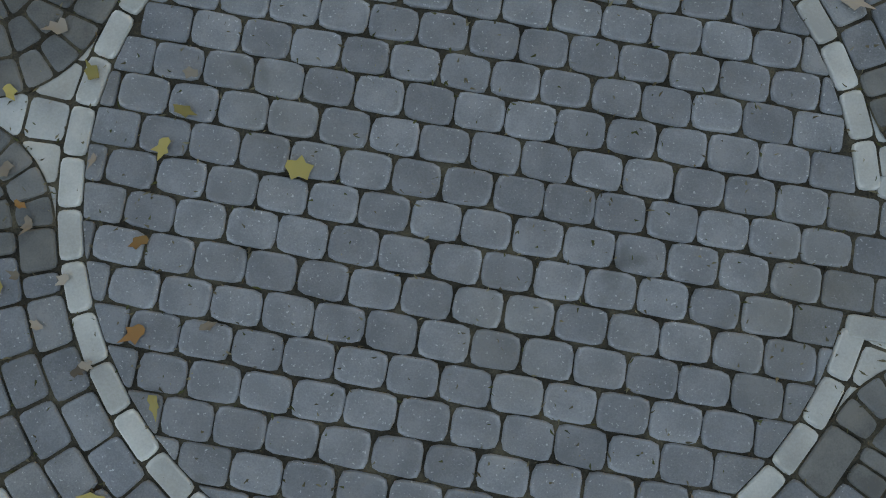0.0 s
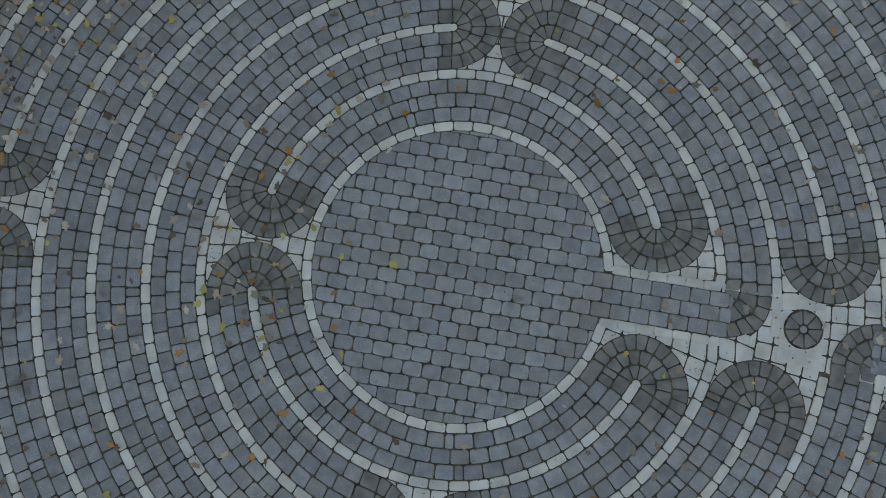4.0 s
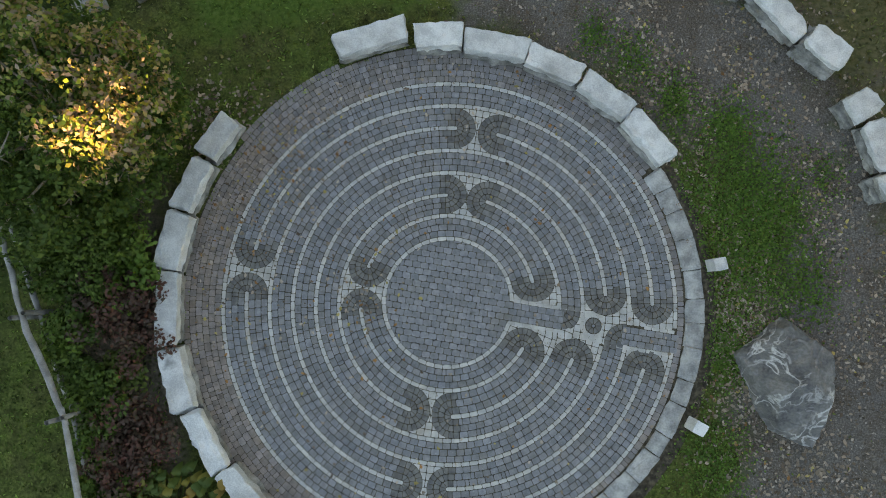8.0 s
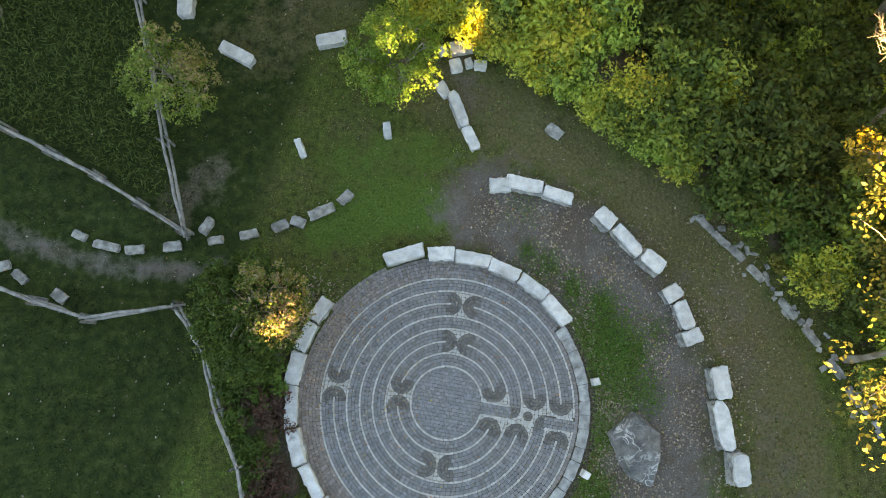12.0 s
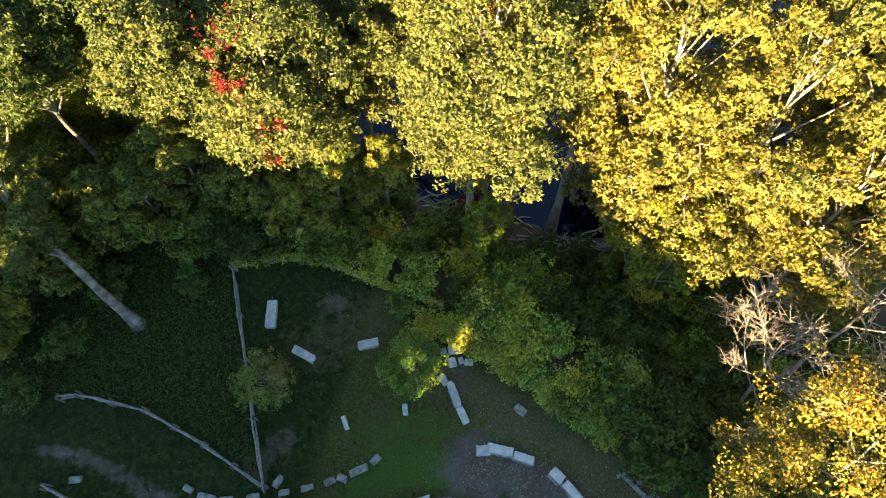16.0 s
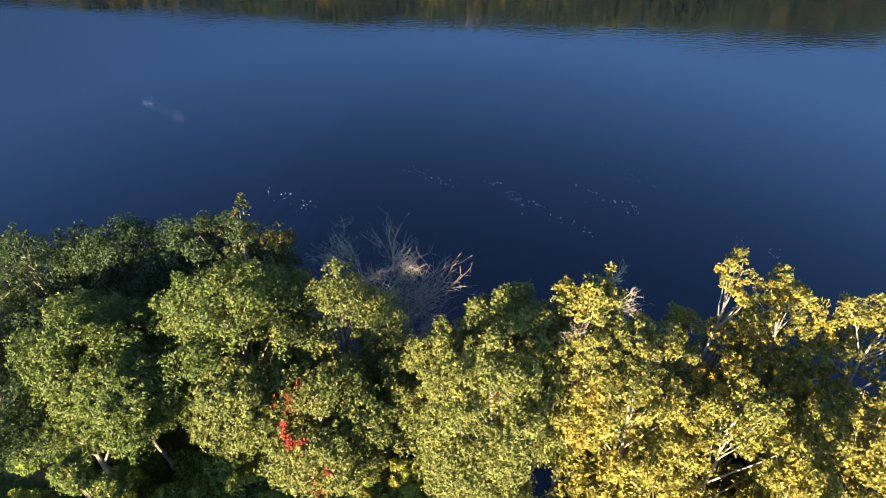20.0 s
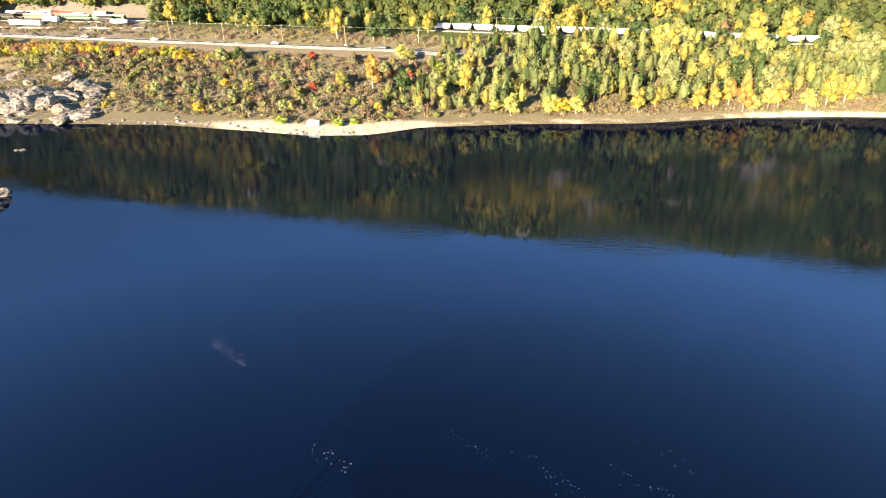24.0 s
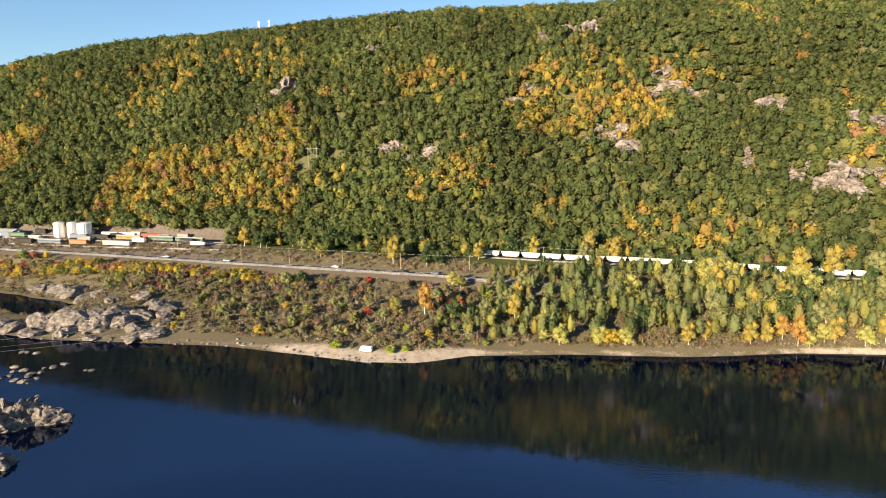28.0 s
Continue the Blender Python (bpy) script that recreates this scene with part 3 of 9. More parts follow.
def height(x, y):
    x, y = np.asarray(x, float), np.asarray(y, float)
    le, ns = lawn_edge(x), near_shore(x)
    k = np.clip((y - le) / np.maximum(ns - le, 1), 0, 1.25)
    near = 0.04 * grad_noise(x, y, 0.6) * np.clip((np.hypot(x, y) - 7) / 4, 0, 1) + (WATER_Z + 0.1) * (k * k * (3 - 2 * np.minimum(k, 1))) - 1.5 * np.clip(k - 1, 0, 1)
    near = near - np.clip(y - ns, 0, 20) * 0.12
    sh, rd, cr = np.interp(x, *FAR_SHORE), np.interp(x, *ROAD), np.interp(x, *CREST)
    p = (y - sh) / (rd - sh)
    bank = np.interp(p, [-0.3, 0, 0.05, 0.25, 0.55, 0.88, 0.95, 1.05, 1.16, 1.24], [-12, WATER_Z, -6.9, -3, 2.5, 8.5, 11, 11, 15, 17])
    bank = bank + np.clip(p, 0, 1) * np.clip(1.0 - p, 0, 1) * 5 * grad_noise(x, y, 0.11)
    h = np.clip((y - 438) / 262, 0, 1)
    hill = (cr - 17) * (h**1.05 * (1 - 0.25 * h**3) / 0.75) + h * (1 - h) * 26 * grad_noise(x, y, 0.022) + h * (1 - h) * 9 * grad_noise(x, y, 0.07, 2)
    hill = np.where(y > 700, (cr - 17) * np.clip(1 - (y - 700) / 1400, 0.2, 1), hill)
    far = bank + hill
    along = np.clip((-310 - x) / 95, 0, 1)  # a backwater pool behind the shore rocks
    pool = np.clip(2.0 - np.hypot(x + 312 + 95 * along, y - 314 - 20 * along) / 9, 0, 1)
    low = WATER_Z + 0.5 + np.clip(y - 338 - 20 * along, 0, 60) * 0.42 + 0.35 * grad_noise(x, y, 0.2, 6)
    far = far - np.clip((-284 - x) / 16, 0, 1) * np.maximum(far - low, 0) * (y < rd - 20)
    far = far - pool * np.maximum(far - (WATER_Z - 1.2), 0)
    bed = np.full_like(far, -12.0)
    return np.where(y < 150, np.maximum(near, bed), np.where(y < sh - 12, bed, far))


def axis(*runs):
    return np.unique(np.concatenate([np.arange(a, b, s) for a, b, s in runs]))


gx = axis((-3200, -1000, 120), (-1000, -420, 12), (-420, -60, 6), (-60, -30, 1.5), (-30, 30, 0.5), (30, 60, 1.5), (60, 240, 6), (240, 700, 12), (700, 3300, 130))
gy = axis((-2500, -200, 150), (-200, -40, 10), (-40, -14, 2), (-14, 27, 0.5), (27, 64, 1.5), (64, 240, 16), (240, 300, 3), (300, 450, 4), (450, 720, 6), (720, 900, 20), (900, 4000, 200))
X, Y = np.meshgrid(gx, gy)
Zg = height(X, Y)
nx, ny = len(gx), len(gy)
ii = np.arange((nx - 1) * (ny - 1))
r_, c_ = ii // (nx - 1), ii % (nx - 1)
gf = np.stack([r_ * nx + c_, r_ * nx + c_ + 1, (r_ + 1) * nx + c_ + 1, (r_ + 1) * nx + c_], 1)


def near_line(px, py, pts, half):
    """1 on a line through the points, falling to 0 at its edges."""
    best = np.full(px.shape, 1e9)
    for (ax, ay), (bx, by) in zip(pts, pts[1:]):
        dx, dy = bx - ax, by - ay
        t = np.clip(((px - ax) * dx + (py - ay) * dy) / (dx * dx + dy * dy), 0, 1)
        best = np.minimum(best, np.hypot(px - ax - t * dx, py - ay - t * dy))
    return np.clip(1.15 - 0.62 * best / half, 0, 1)


GRAVEL = [(1.9, 8.9), (3.0, 8.5), (5.2, 7.4), (7.4, 5.3), (8.9, 2.6), (9.4, 0), (8.9, -3), (8.2, -6), (7.4, -9), (6.4, -13)]
CLOVER = [(7.0, 3.2, 0.75, 4600), (7.5, 1.3, 0.75, 4600), (6.7, -1.0, 0.35, 1000), (8.1, 2.6, 0.5, 1400), (6.9, 4.6, 0.3, 900), (8.8, 0.6, 0.4, 700), (6.4, -3.6, 0.5, 1500), (5.6, 5.3, 0.3, 900), (4.6, 6.3, 0.3, 700), (3.6, 6.9, 0.25, 500), (9.3, 3.4, 0.3, 300), (3.4, 9.0, 0.5, 400)]


def gravel_at(px, py):
    """How stony the walk is at a place: bare in the middle, broken by clover and by grass along its rims."""
    a = near_line(px, py, GRAVEL, 2.15)
    for cx_, cy_, s_, n_ in CLOVER:
        a = a - 0.42 * min(1.0, n_ / 1500) * np.exp(-((px - cx_) ** 2 + (py - cy_) ** 2 / 1.6) / (2 * (s_ * 1.1) ** 2))
    return np.clip(a, 0, 1)


gravel = gravel_at(X, Y)
gravel = np.maximum(gravel, 0.6 * near_line(X, Y, [(-27, 9.8), (-23.4, 9.2), (-19.6, 7.2), (-16.1, 6.1), (-12.1, 5.8), (-8.9, 6.0)], 0.55))
soil = 0.75 * near_line(X, Y, [(-8.6, 20.4), (-8.3, 20.4)], 1.0) + 0.55 * near_line(X, Y, [(-12.5, 8.6), (-11, 10.5)], 1.1) + 0.6 * near_line(X, Y, [(0.5, 16.5), (1.2, 14)], 0.8)
soil = np.maximum(soil, 0.42 * near_line(X, Y, [(12.2, 5), (14.2, -2), (14, -9)], 1.6))
le_ = lawn_edge(X)
soil = np.maximum(soil, np.clip((Y - le_) / 1.5, 0, 1) * (Y < 150))
soil = np.maximum(soil, np.clip(1.3 - np.abs(X + 8.2 - 0.22 * (np.clip(-Y, 0, 6))) / 1.5, 0, 1) * (np.abs(Y) < 6))
shf, rdf = np.interp(X, *FAR_SHORE), np.interp(X, *ROAD)
pf = (Y - shf) / (rdf - shf)
beach = np.interp(X, [-185, -150, -120, -60, -40, -10, 25, 45, 90, 120, 170], [0.1, 0.25, 1.3, 1.5, 0.4, 0.15, 0.5, 0.25, 0.3, 0.9, 1.1])
sand = np.where(Y > 150, np.clip(1.2 - np.abs(pf - 0.03) / (0.022 + 0.06 * beach), 0, 1) * np.clip(0.25 + 0.9 * beach, 0, 1), 0.0)
sand = np.maximum(sand, np.where((Y > 150) & (X < -130), 0.14 * np.clip(1.2 - np.abs(pf - 0.3) / 0.3, 0, 1), 0))
soil = np.maximum(soil, np.where((Y > 150) & (pf < 1.25), 0.62, 0))
soil = np.maximum(soil, np.where(Y > 440, 0.45, 0))
soil = np.maximum(soil, np.where((Y > 150) & (Y > rdf - 17) & (Y < rdf - 3), 1.0, 0))
yard = (Y > 395) & (Y < 452) & (X > -520) & (X < -250)
soil = np.where(yard, 0.0, soil)
gravel = np.where(yard, 1.0, gravel)
zone = np.stack([gravel, soil, sand], -1).reshape(-1, 3)
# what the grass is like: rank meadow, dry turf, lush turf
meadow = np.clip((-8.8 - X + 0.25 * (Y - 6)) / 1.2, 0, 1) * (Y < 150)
dry_turf = np.clip(near_line(X, Y, [(9.5, 9.2), (12.6, 5.2), (14.6, 0), (14.6, -8)], 1.7) + 0.8 * near_line(X, Y, [(-1.5, 15.5), (2.5, 13.5), (6, 11.5)], 1.8) + 0.55 * near_line(X, Y, [(-9.5, 17), (-5, 20)], 2.4), 0, 1)
lush_turf = np.clip(near_line(X, Y, [(-5.6, 7.9), (-3.2, 8.6), (-0.6, 8.7)], 1.0) + 0.6 * near_line(X, Y, [(-5, 11), (-1, 11.5)], 1.4), 0, 1)
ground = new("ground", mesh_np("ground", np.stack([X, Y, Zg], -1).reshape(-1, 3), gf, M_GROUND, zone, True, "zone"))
turf = ground.data.attributes.new("turf", "FLOAT_COLOR", "POINT")
turf.data.foreach_set("color", np.stack([meadow, dry_turf, lush_turf, np.ones_like(X)], -1).astype(np.float32).ravel())
tagged(ground, "lawn with gravel walk, falling to a river and rising to a wooded ridge", "ground", kind="structure")

wx, wy = np.linspace(-3200, 3200, 9), np.array([-300.0, 120, 240, 420])
WX, WY = np.meshgrid(wx, wy)
i2 = np.arange(8 * 3)
r2, c2 = i2 // 8, i2 % 8
water = new("water", mesh_np("water", np.stack([WX, WY, np.full_like(WX, WATER_Z)], -1).reshape(-1, 3), np.stack([r2 * 9 + c2, r2 * 9 + c2 + 1, (r2 + 1) * 9 + c2 + 1, (r2 + 1) * 9 + c2], 1), M_WATER))
tagged(water, "calm dark blue river reflecting sky and hillside", "river", kind="structure")

# ---- the paved labyrinth ----
CX, CY = 0.01, 0.12
RING = [1.56 + 0.563 * k for k in range(8)]
HALF = 0.052  # half the width of a pale line
TOP = 0.03  # top of the paving above the lawn
pavement = group_top("pavement", "round paved labyrinth of slate-blue and pale grey setts", "pavement", pose(CX, CY, TOP), kind="structure")


def paver_shape(poly, top=0.0, depth=0.03, corner=0.026, bevel=0.007):
    """A sett from a flat outline: clipped corners, a bevelled rim and sides. Corners, and faces as lists."""
    P = np.asarray(poly, float)
    n = len(P)
    out = []
    for i in range(n):
        a, b, c = P[i - 1], P[i], P[(i + 1) % n]
        la, lc = np.linalg.norm(a - b), np.linalg.norm(c - b)
        if la < 1e-4 or lc < 1e-4:
            continue
        r1, r2 = min(corner, 0.3 * la), min(corner, 0.3 * lc)
        e1, e2 = b + (a - b) / la * r1, b + (c - b) / lc * r2
        out += [e1, 0.5 * b + 0.25 * (e1 + e2), e2]
    Q = np.array(out)
    m = len(Q)
    cen = Q.mean(0)
    d = Q - cen
    L = np.linalg.norm(d, axis=1)[:, None]
    inner = cen + d * (1 - bevel / np.maximum(L, 2 * bevel))
    core = cen + d * (1 - 3.0 * bevel / np.maximum(L, 6 * bevel))
    V = np.concatenate([np.c_[core, np.full(m, top)], np.c_[inner, np.full(m, top - 0.001)], np.c_[Q, np.full(m, top - bevel)], np.c_[Q, np.full(m, top - depth)]])
    F = [list(range(m))]
    for i in range(m):
        j = (i + 1) % m
        F += [[m + i, m + j, j, i], [2 * m + i, 2 * m + j, m + j, m + i], [3 * m + i, 3 * m + j, 2 * m + j, 2 * m + i]]
    return V, F


def rim_wear(n, amount=0.5):
    """Lightness of a sett's corners: the rim is rubbed paler, unevenly, the sides stay dark."""
    m = n // 4
    w = np.ones(n)
    k = np.where(np.arange(m) % 3 == 1, 1.5, 0.8)  # corners rub most
    w[:m] += 0.16 * amount * rng.uniform(0.0, 1.0, m)
    w[m:2 * m] += amount * k * rng.uniform(0.0, 1.0, m) ** 1.5
    w[2 * m:3 * m] += 0.5 * amount * rng.uniform(0.0, 1.0, m)
    return w[:, None]


def worn_mesh(name, V, F, material):
    me = bpy.data.meshes.new(name)
    me.from_pydata(V.tolist(), [], F)
    a = me.attributes.new("tint", "FLOAT_COLOR", "POINT")
    a.data.foreach_set("color", np.c_[np.ones((len(V), 3)) * rim_wear(len(V)), np.ones(len(V))].astype(np.float32).ravel())
    me.materials.append(material)
    return me


SLANT = radians(-8.9)  # the straight walk's turn from the east
OFF = np.array([-0.035, 0.057])


def settle(poly):
    """Outline points, moved with the inner rings: fully inside the second ring, not at all past the third."""
    P = np.asarray(poly, float)
    r = np.hypot(P[:, 0], P[:, 1])
    u, v = P[:, 0] * math.cos(SLANT) + P[:, 1] * math.sin(SLANT), P[:, 1] * math.cos(SLANT) - P[:, 0] * math.sin(SLANT)
    walk_ = (u > 1.3) & (u < 3.0) & (v > -0.32) & (v < 0.38)
    return P + OFF * np.where(walk_, np.clip((3.3 - r) / 0.5, 0, 1), np.clip((2.72 - r) / 0.5, 0, 1))[:, None]


class Heap:
    """Many setts joined into one mesh, each with its own tint."""

    def __init__(self):
        self.V, self.F, self.T, self.o = [], [], [], 0

    def add(self, poly, tint, top=0.0, **kw):
        V, F = paver_shape(settle(poly), top + rng.uniform(-0.0015, 0.0015), **kw)
        self.V.append(V)
        self.F += [[i + self.o for i in f] for f in F]
        self.T.append(np.repeat([tint], len(V), 0) * rim_wear(len(V), 0.24))
        self.o += len(V)

    def make(self, name, material, label, parent):
        me = bpy.data.meshes.new(name)
        V = np.concatenate(self.V)
        me.from_pydata(V.tolist(), [], self.F)
        a = me.attributes.new("tint", "FLOAT_COLOR", "POINT")
        a.data.foreach_set("color", np.c_[np.concatenate(self.T), np.ones(len(V))].astype(np.float32).ravel())
        me.materials.append(material)
        ob = part(name, me, parent, label)
        ob["kind"] = "stuff"
        return ob


def grey(v=0.16, warm=0.03):
    b = 1 + rng.uniform(-v, v)
    w = rng.uniform(-warm, warm)
    return (b * (1 + w), b, b * (1 - w))


def cell(r0, r1, a0, a1, gap=0.005):
    """An outline between two radii and two angles (radians), less the joint."""
    ga, gb = gap / r0, gap / r1
    return [(r0 * math.cos(a0 + ga) + gap * math.cos(a0), r0 * math.sin(a0 + ga) + gap * math.sin(a0)),
            ((r1 - gap) * math.cos(a0 + gb), (r1 - gap) * math.sin(a0 + gb)),
            ((r1 - gap) * math.cos(a1 - gb), (r1 - gap) * math.sin(a1 - gb)),
            (r0 * math.cos(a1 - ga) + gap * math.cos(a1), r0 * math.sin(a1 - ga) + gap * math.sin(a1))]


def open_runs(gaps):
    """The stretches of a circle (degrees) that the gaps leave."""
    if not gaps:
        return [(-180.0, 180.0)]
    g = sorted((a % 360, a % 360 + (b - a)) for a, b in gaps)
    return [(g[i][1], g[(i + 1) % len(g)][0] + (360 if i == len(g) - 1 else 0)) for i in range(len(g))]


WEST1, WEST6, NORTH2, NORTH5 = (156.0, 185.2), (164.3, 177.4), (70.0, 92.2), (74.4, 88.6)
SOUTH2, SOUTH5 = (-110.5, -87.7), (-104.7, -89.9)
LINE_GAPS = [[(-18.5, 1.4)], [WEST1, (-31.5, 14.5)], [NORTH2, SOUTH2, (-13.5, -2.8)], [(-23.7, -10)], [(-14.5, 4.3)], [NORTH5, SOUTH5, (-12.2, -4.5)], [WEST6, (-18.1, 0.8)], [(-11.1, -5.5)]]
PATH_GAPS = [[WEST1, (-31.5, 14.5)], [WEST1, NORTH2, SOUTH2, (-31.5, 14.5)], [NORTH2, SOUTH2, (-23.7, -2.8)], [(-23.7, 4.3)], [NORTH5, SOUTH5, (-12.2, 4.3)], [NORTH5, SOUTH5, WEST6, (-18.1, 0.8)], [WEST6, (-18.1, 0.8)]]

# bed of soil in the joints, one disc
bm = bmesh.new()
bmesh.ops.create_circle(bm, cap_ends=True, radius=6.5, segments=96, matrix=Matrix.Translation((0, 0, -0.013)))
part("joint_bed", bm_mesh("joint_bed", bm, M_JOINT), pavement, "dark soil and moss in the joints")

white, dark, char = Heap(), Heap(), Heap()
single_white, fill = [], Heap()
for k, r in enumerate(RING):
    for a0, a1 in open_runs(LINE_GAPS[k]):
        n = max(1, round(math.radians(a1 - a0) * r / 0.204))
        for i in range(n):
            s, e = math.radians(a0 + (a1 - a0) * i / n), math.radians(a0 + (a1 - a0) * (i + 1) / n)
            poly = cell(r - HALF, r + HALF, s, e)
            if k == 0:
                single_white.append(poly)
            else:
                white.add(poly, grey(0.09))
for k in range(7):
    r0, r1 = RING[k] + HALF, RING[k + 1] - HALF
    for a0, a1 in open_runs(PATH_GAPS[k]):
        for j in range(3):
            q0, q1 = r0 + (r1 - r0) * j / 3, r0 + (r1 - r0) * (j + 1) / 3
            a, end = math.radians(a0), math.radians(a1)
            first = True
            while a < end - 0.02 / q0:
                w = (rng.choice([0.195, 0.207, 0.18, 0.095], p=[0.42, 0.34, 0.12, 0.12]) if not first else rng.uniform(0.09, 0.2)) / (0.5 * (q0 + q1))
                first = False
                e = min(a + w, end)
                if end - e < 0.06 / q0:
                    e = end
                near_end = min(a - math.radians(a0), end - e) * q0 < 0.10 and (a1 - a0) < 359
                (char if near_end else dark).add(cell(q0, q1, a + rng.normal(0, 0.002) / q0, e, 0.0062), grey(0.17))
                a = e


def fan(cx, cy, way, sweep=math.pi, rad=0.512, hub=True):
    """A turn of the path: rows of wedge-shaped charcoal setts round the tip of a pale line."""
    bmf = bmesh.new()
    rim = [(cx + rad * math.cos(way - sweep / 2 + sweep * i / 24), cy + rad * math.sin(way - sweep / 2 + sweep * i / 24)) for i in range(25)]
    ring = [bmf.verts.new((px, py, -0.006)) for px, py in settle([(cx, cy)] + rim)]
    for i in range(24):
        bmf.faces.new((ring[0], ring[i + 1], ring[i + 2]))
    part("joint_bed", bm_mesh("joint_bed", bmf, M_JOINT), pavement)
    for q0, q1, n in ((0.055, 0.205, 5), (0.205, 0.355, 8), (0.355, rad, 12)):
        n = max(2, round(n * sweep / math.pi))
        for i in range(n):
            s, e = way - sweep / 2 + sweep * i / n, way - sweep / 2 + sweep * (i + 1) / n
            char.add([(cx + x, cy + y) for x, y in cell(q0, q1, s, e)], grey(0.15))
    if hub:  # rounded end of the pale line
        white.add([(cx + 0.05 * math.cos(way + a), cy + 0.05 * math.sin(way + a)) for a in (-2.6, -1.3, -0.6, 0, 0.6, 1.3, 2.6)], grey(0.08), 0.001, corner=0.01)


def tip(ring, ang, sense):
    a = math.radians(ang)
    fan(RING[ring] * math.cos(a), RING[ring] * math.sin(a), a + sense * math.pi / 2)


for ring, (a, b) in ((1, WEST1), (6, WEST6), (2, NORTH2), (5, NORTH5), (2, SOUTH2), (5, SOUTH5), (1, (14.5, 14.5)), (6, (0.8, 0.8)), (4, (4.3, 4.3))):
    if a == b:
        tip(ring, a, -1)
    else:
        tip(ring, a, 1)
        tip(ring, b, -1)
for ring, a in ((1, -31.5), (3, -23.7), (6, -18.1)):
    tip(ring, a, 1)
fan(2.69, -0.13, math.radians(-50), math.radians(96), 0.50, False)
fan(4.25, -0.92, math.radians(132), math.radians(100), 0.50, False)

# pale infill between the turns
for r0, r1, a0, a1 in ((RING[0], RING[2], *WEST1), (RING[5], RING[7], *WEST6), (RING[1], RING[3], *NORTH2), (RING[4], RING[6], *NORTH5), (RING[1], RING[3], *SOUTH2), (RING[4], RING[6], *SOUTH5),
                       (RING[0], RING[2], -5, 14.5), (RING[0], RING[2], -31.5, -14), (RING[2], RING[4], -23.7, -2), (RING[3], RING[5], -14, 4.3), (RING[5] - 0.1, RING[7], -6, 0.8), (RING[5], RING[7], -18.1, -10.6)):
    r0, r1 = r0 + HALF, r1 - HALF
    nr = max(1, round((r1 - r0) / 0.17))
    for j in range(nr):
        q0, q1 = r0 + (r1 - r0) * j / nr, r0 + (r1 - r0) * (j + 1) / nr
        na = max(1, round(math.radians(a1 - a0) * q0 / 0.17))
        off = rng.uniform(-0.3, 0.3) / na
        for i in range(na):
            s, e = a0 + (a1 - a0) * max(0, i + off * na * 0) / na, a0 + (a1 - a0) * (i + 1) / na
            fill.add(cell(q0, q1, math.radians(s), math.radians(e), 0.004), grey(0.08), -0.009)

# small round plug of eight wedges by the entrance
bm = bmesh.new()
bmesh.ops.create_circle(bm, cap_ends=True, radius=0.205, segments=28, matrix=Matrix.Translation((3.50, -0.48, -0.005)))
part("joint_bed", bm_mesh("joint_bed", bm, M_JOINT), pavement)
for i in range(8):
    char.add([(3.5 + x, -0.48 + y) for x, y in cell(0.05, 0.2, i * math.pi / 4, (i + 1) * math.pi / 4)], grey(0.1))
dark.add([(3.5 + 0.042 * math.cos(i), -0.48 + 0.042 * math.sin(i)) for i in np.arange(8) * math.pi / 4], grey(0.1), corner=0.01)

# rows of the middle and of the two straight walks, all at one slant

ux, uy = np.array([math.cos(SLANT), math.sin(SLANT)]), np.array([-math.sin(SLANT), math.cos(SLANT)])


def clip(poly, n, d):
    """The part of an outline with p . n <= d."""
    out = []
    for i in range(len(poly)):
        a, b = poly[i - 1], poly[i]
        da, db = a @ n - d, b @ n - d
        if (da <= 0) != (db <= 0):
            out.append(a + (b - a) * da / (da - db))
        if db <= 0:
            out.append(b)
    return out


def area(p):
    p = np.array(p)
    return 0.5 * abs(np.dot(p[:, 0], np.roll(p[:, 1], 1)) - np.dot(p[:, 1], np.roll(p[:, 0], 1)))


def walk_bed(c0, c1, lo, hi):
    """The bed under a straight walk, from c0 to c1 along the slant."""
    bmw = bmesh.new()
    bmw.faces.new([bmw.verts.new((*(ux * a + uy * b + OFF * (a < 3)), -0.0055)) for a, b in ((c0, lo), (c1, lo), (c1, hi), (c0, hi))])
    part("joint_bed", bm_mesh("joint_bed", bmw, M_JOINT), pavement)


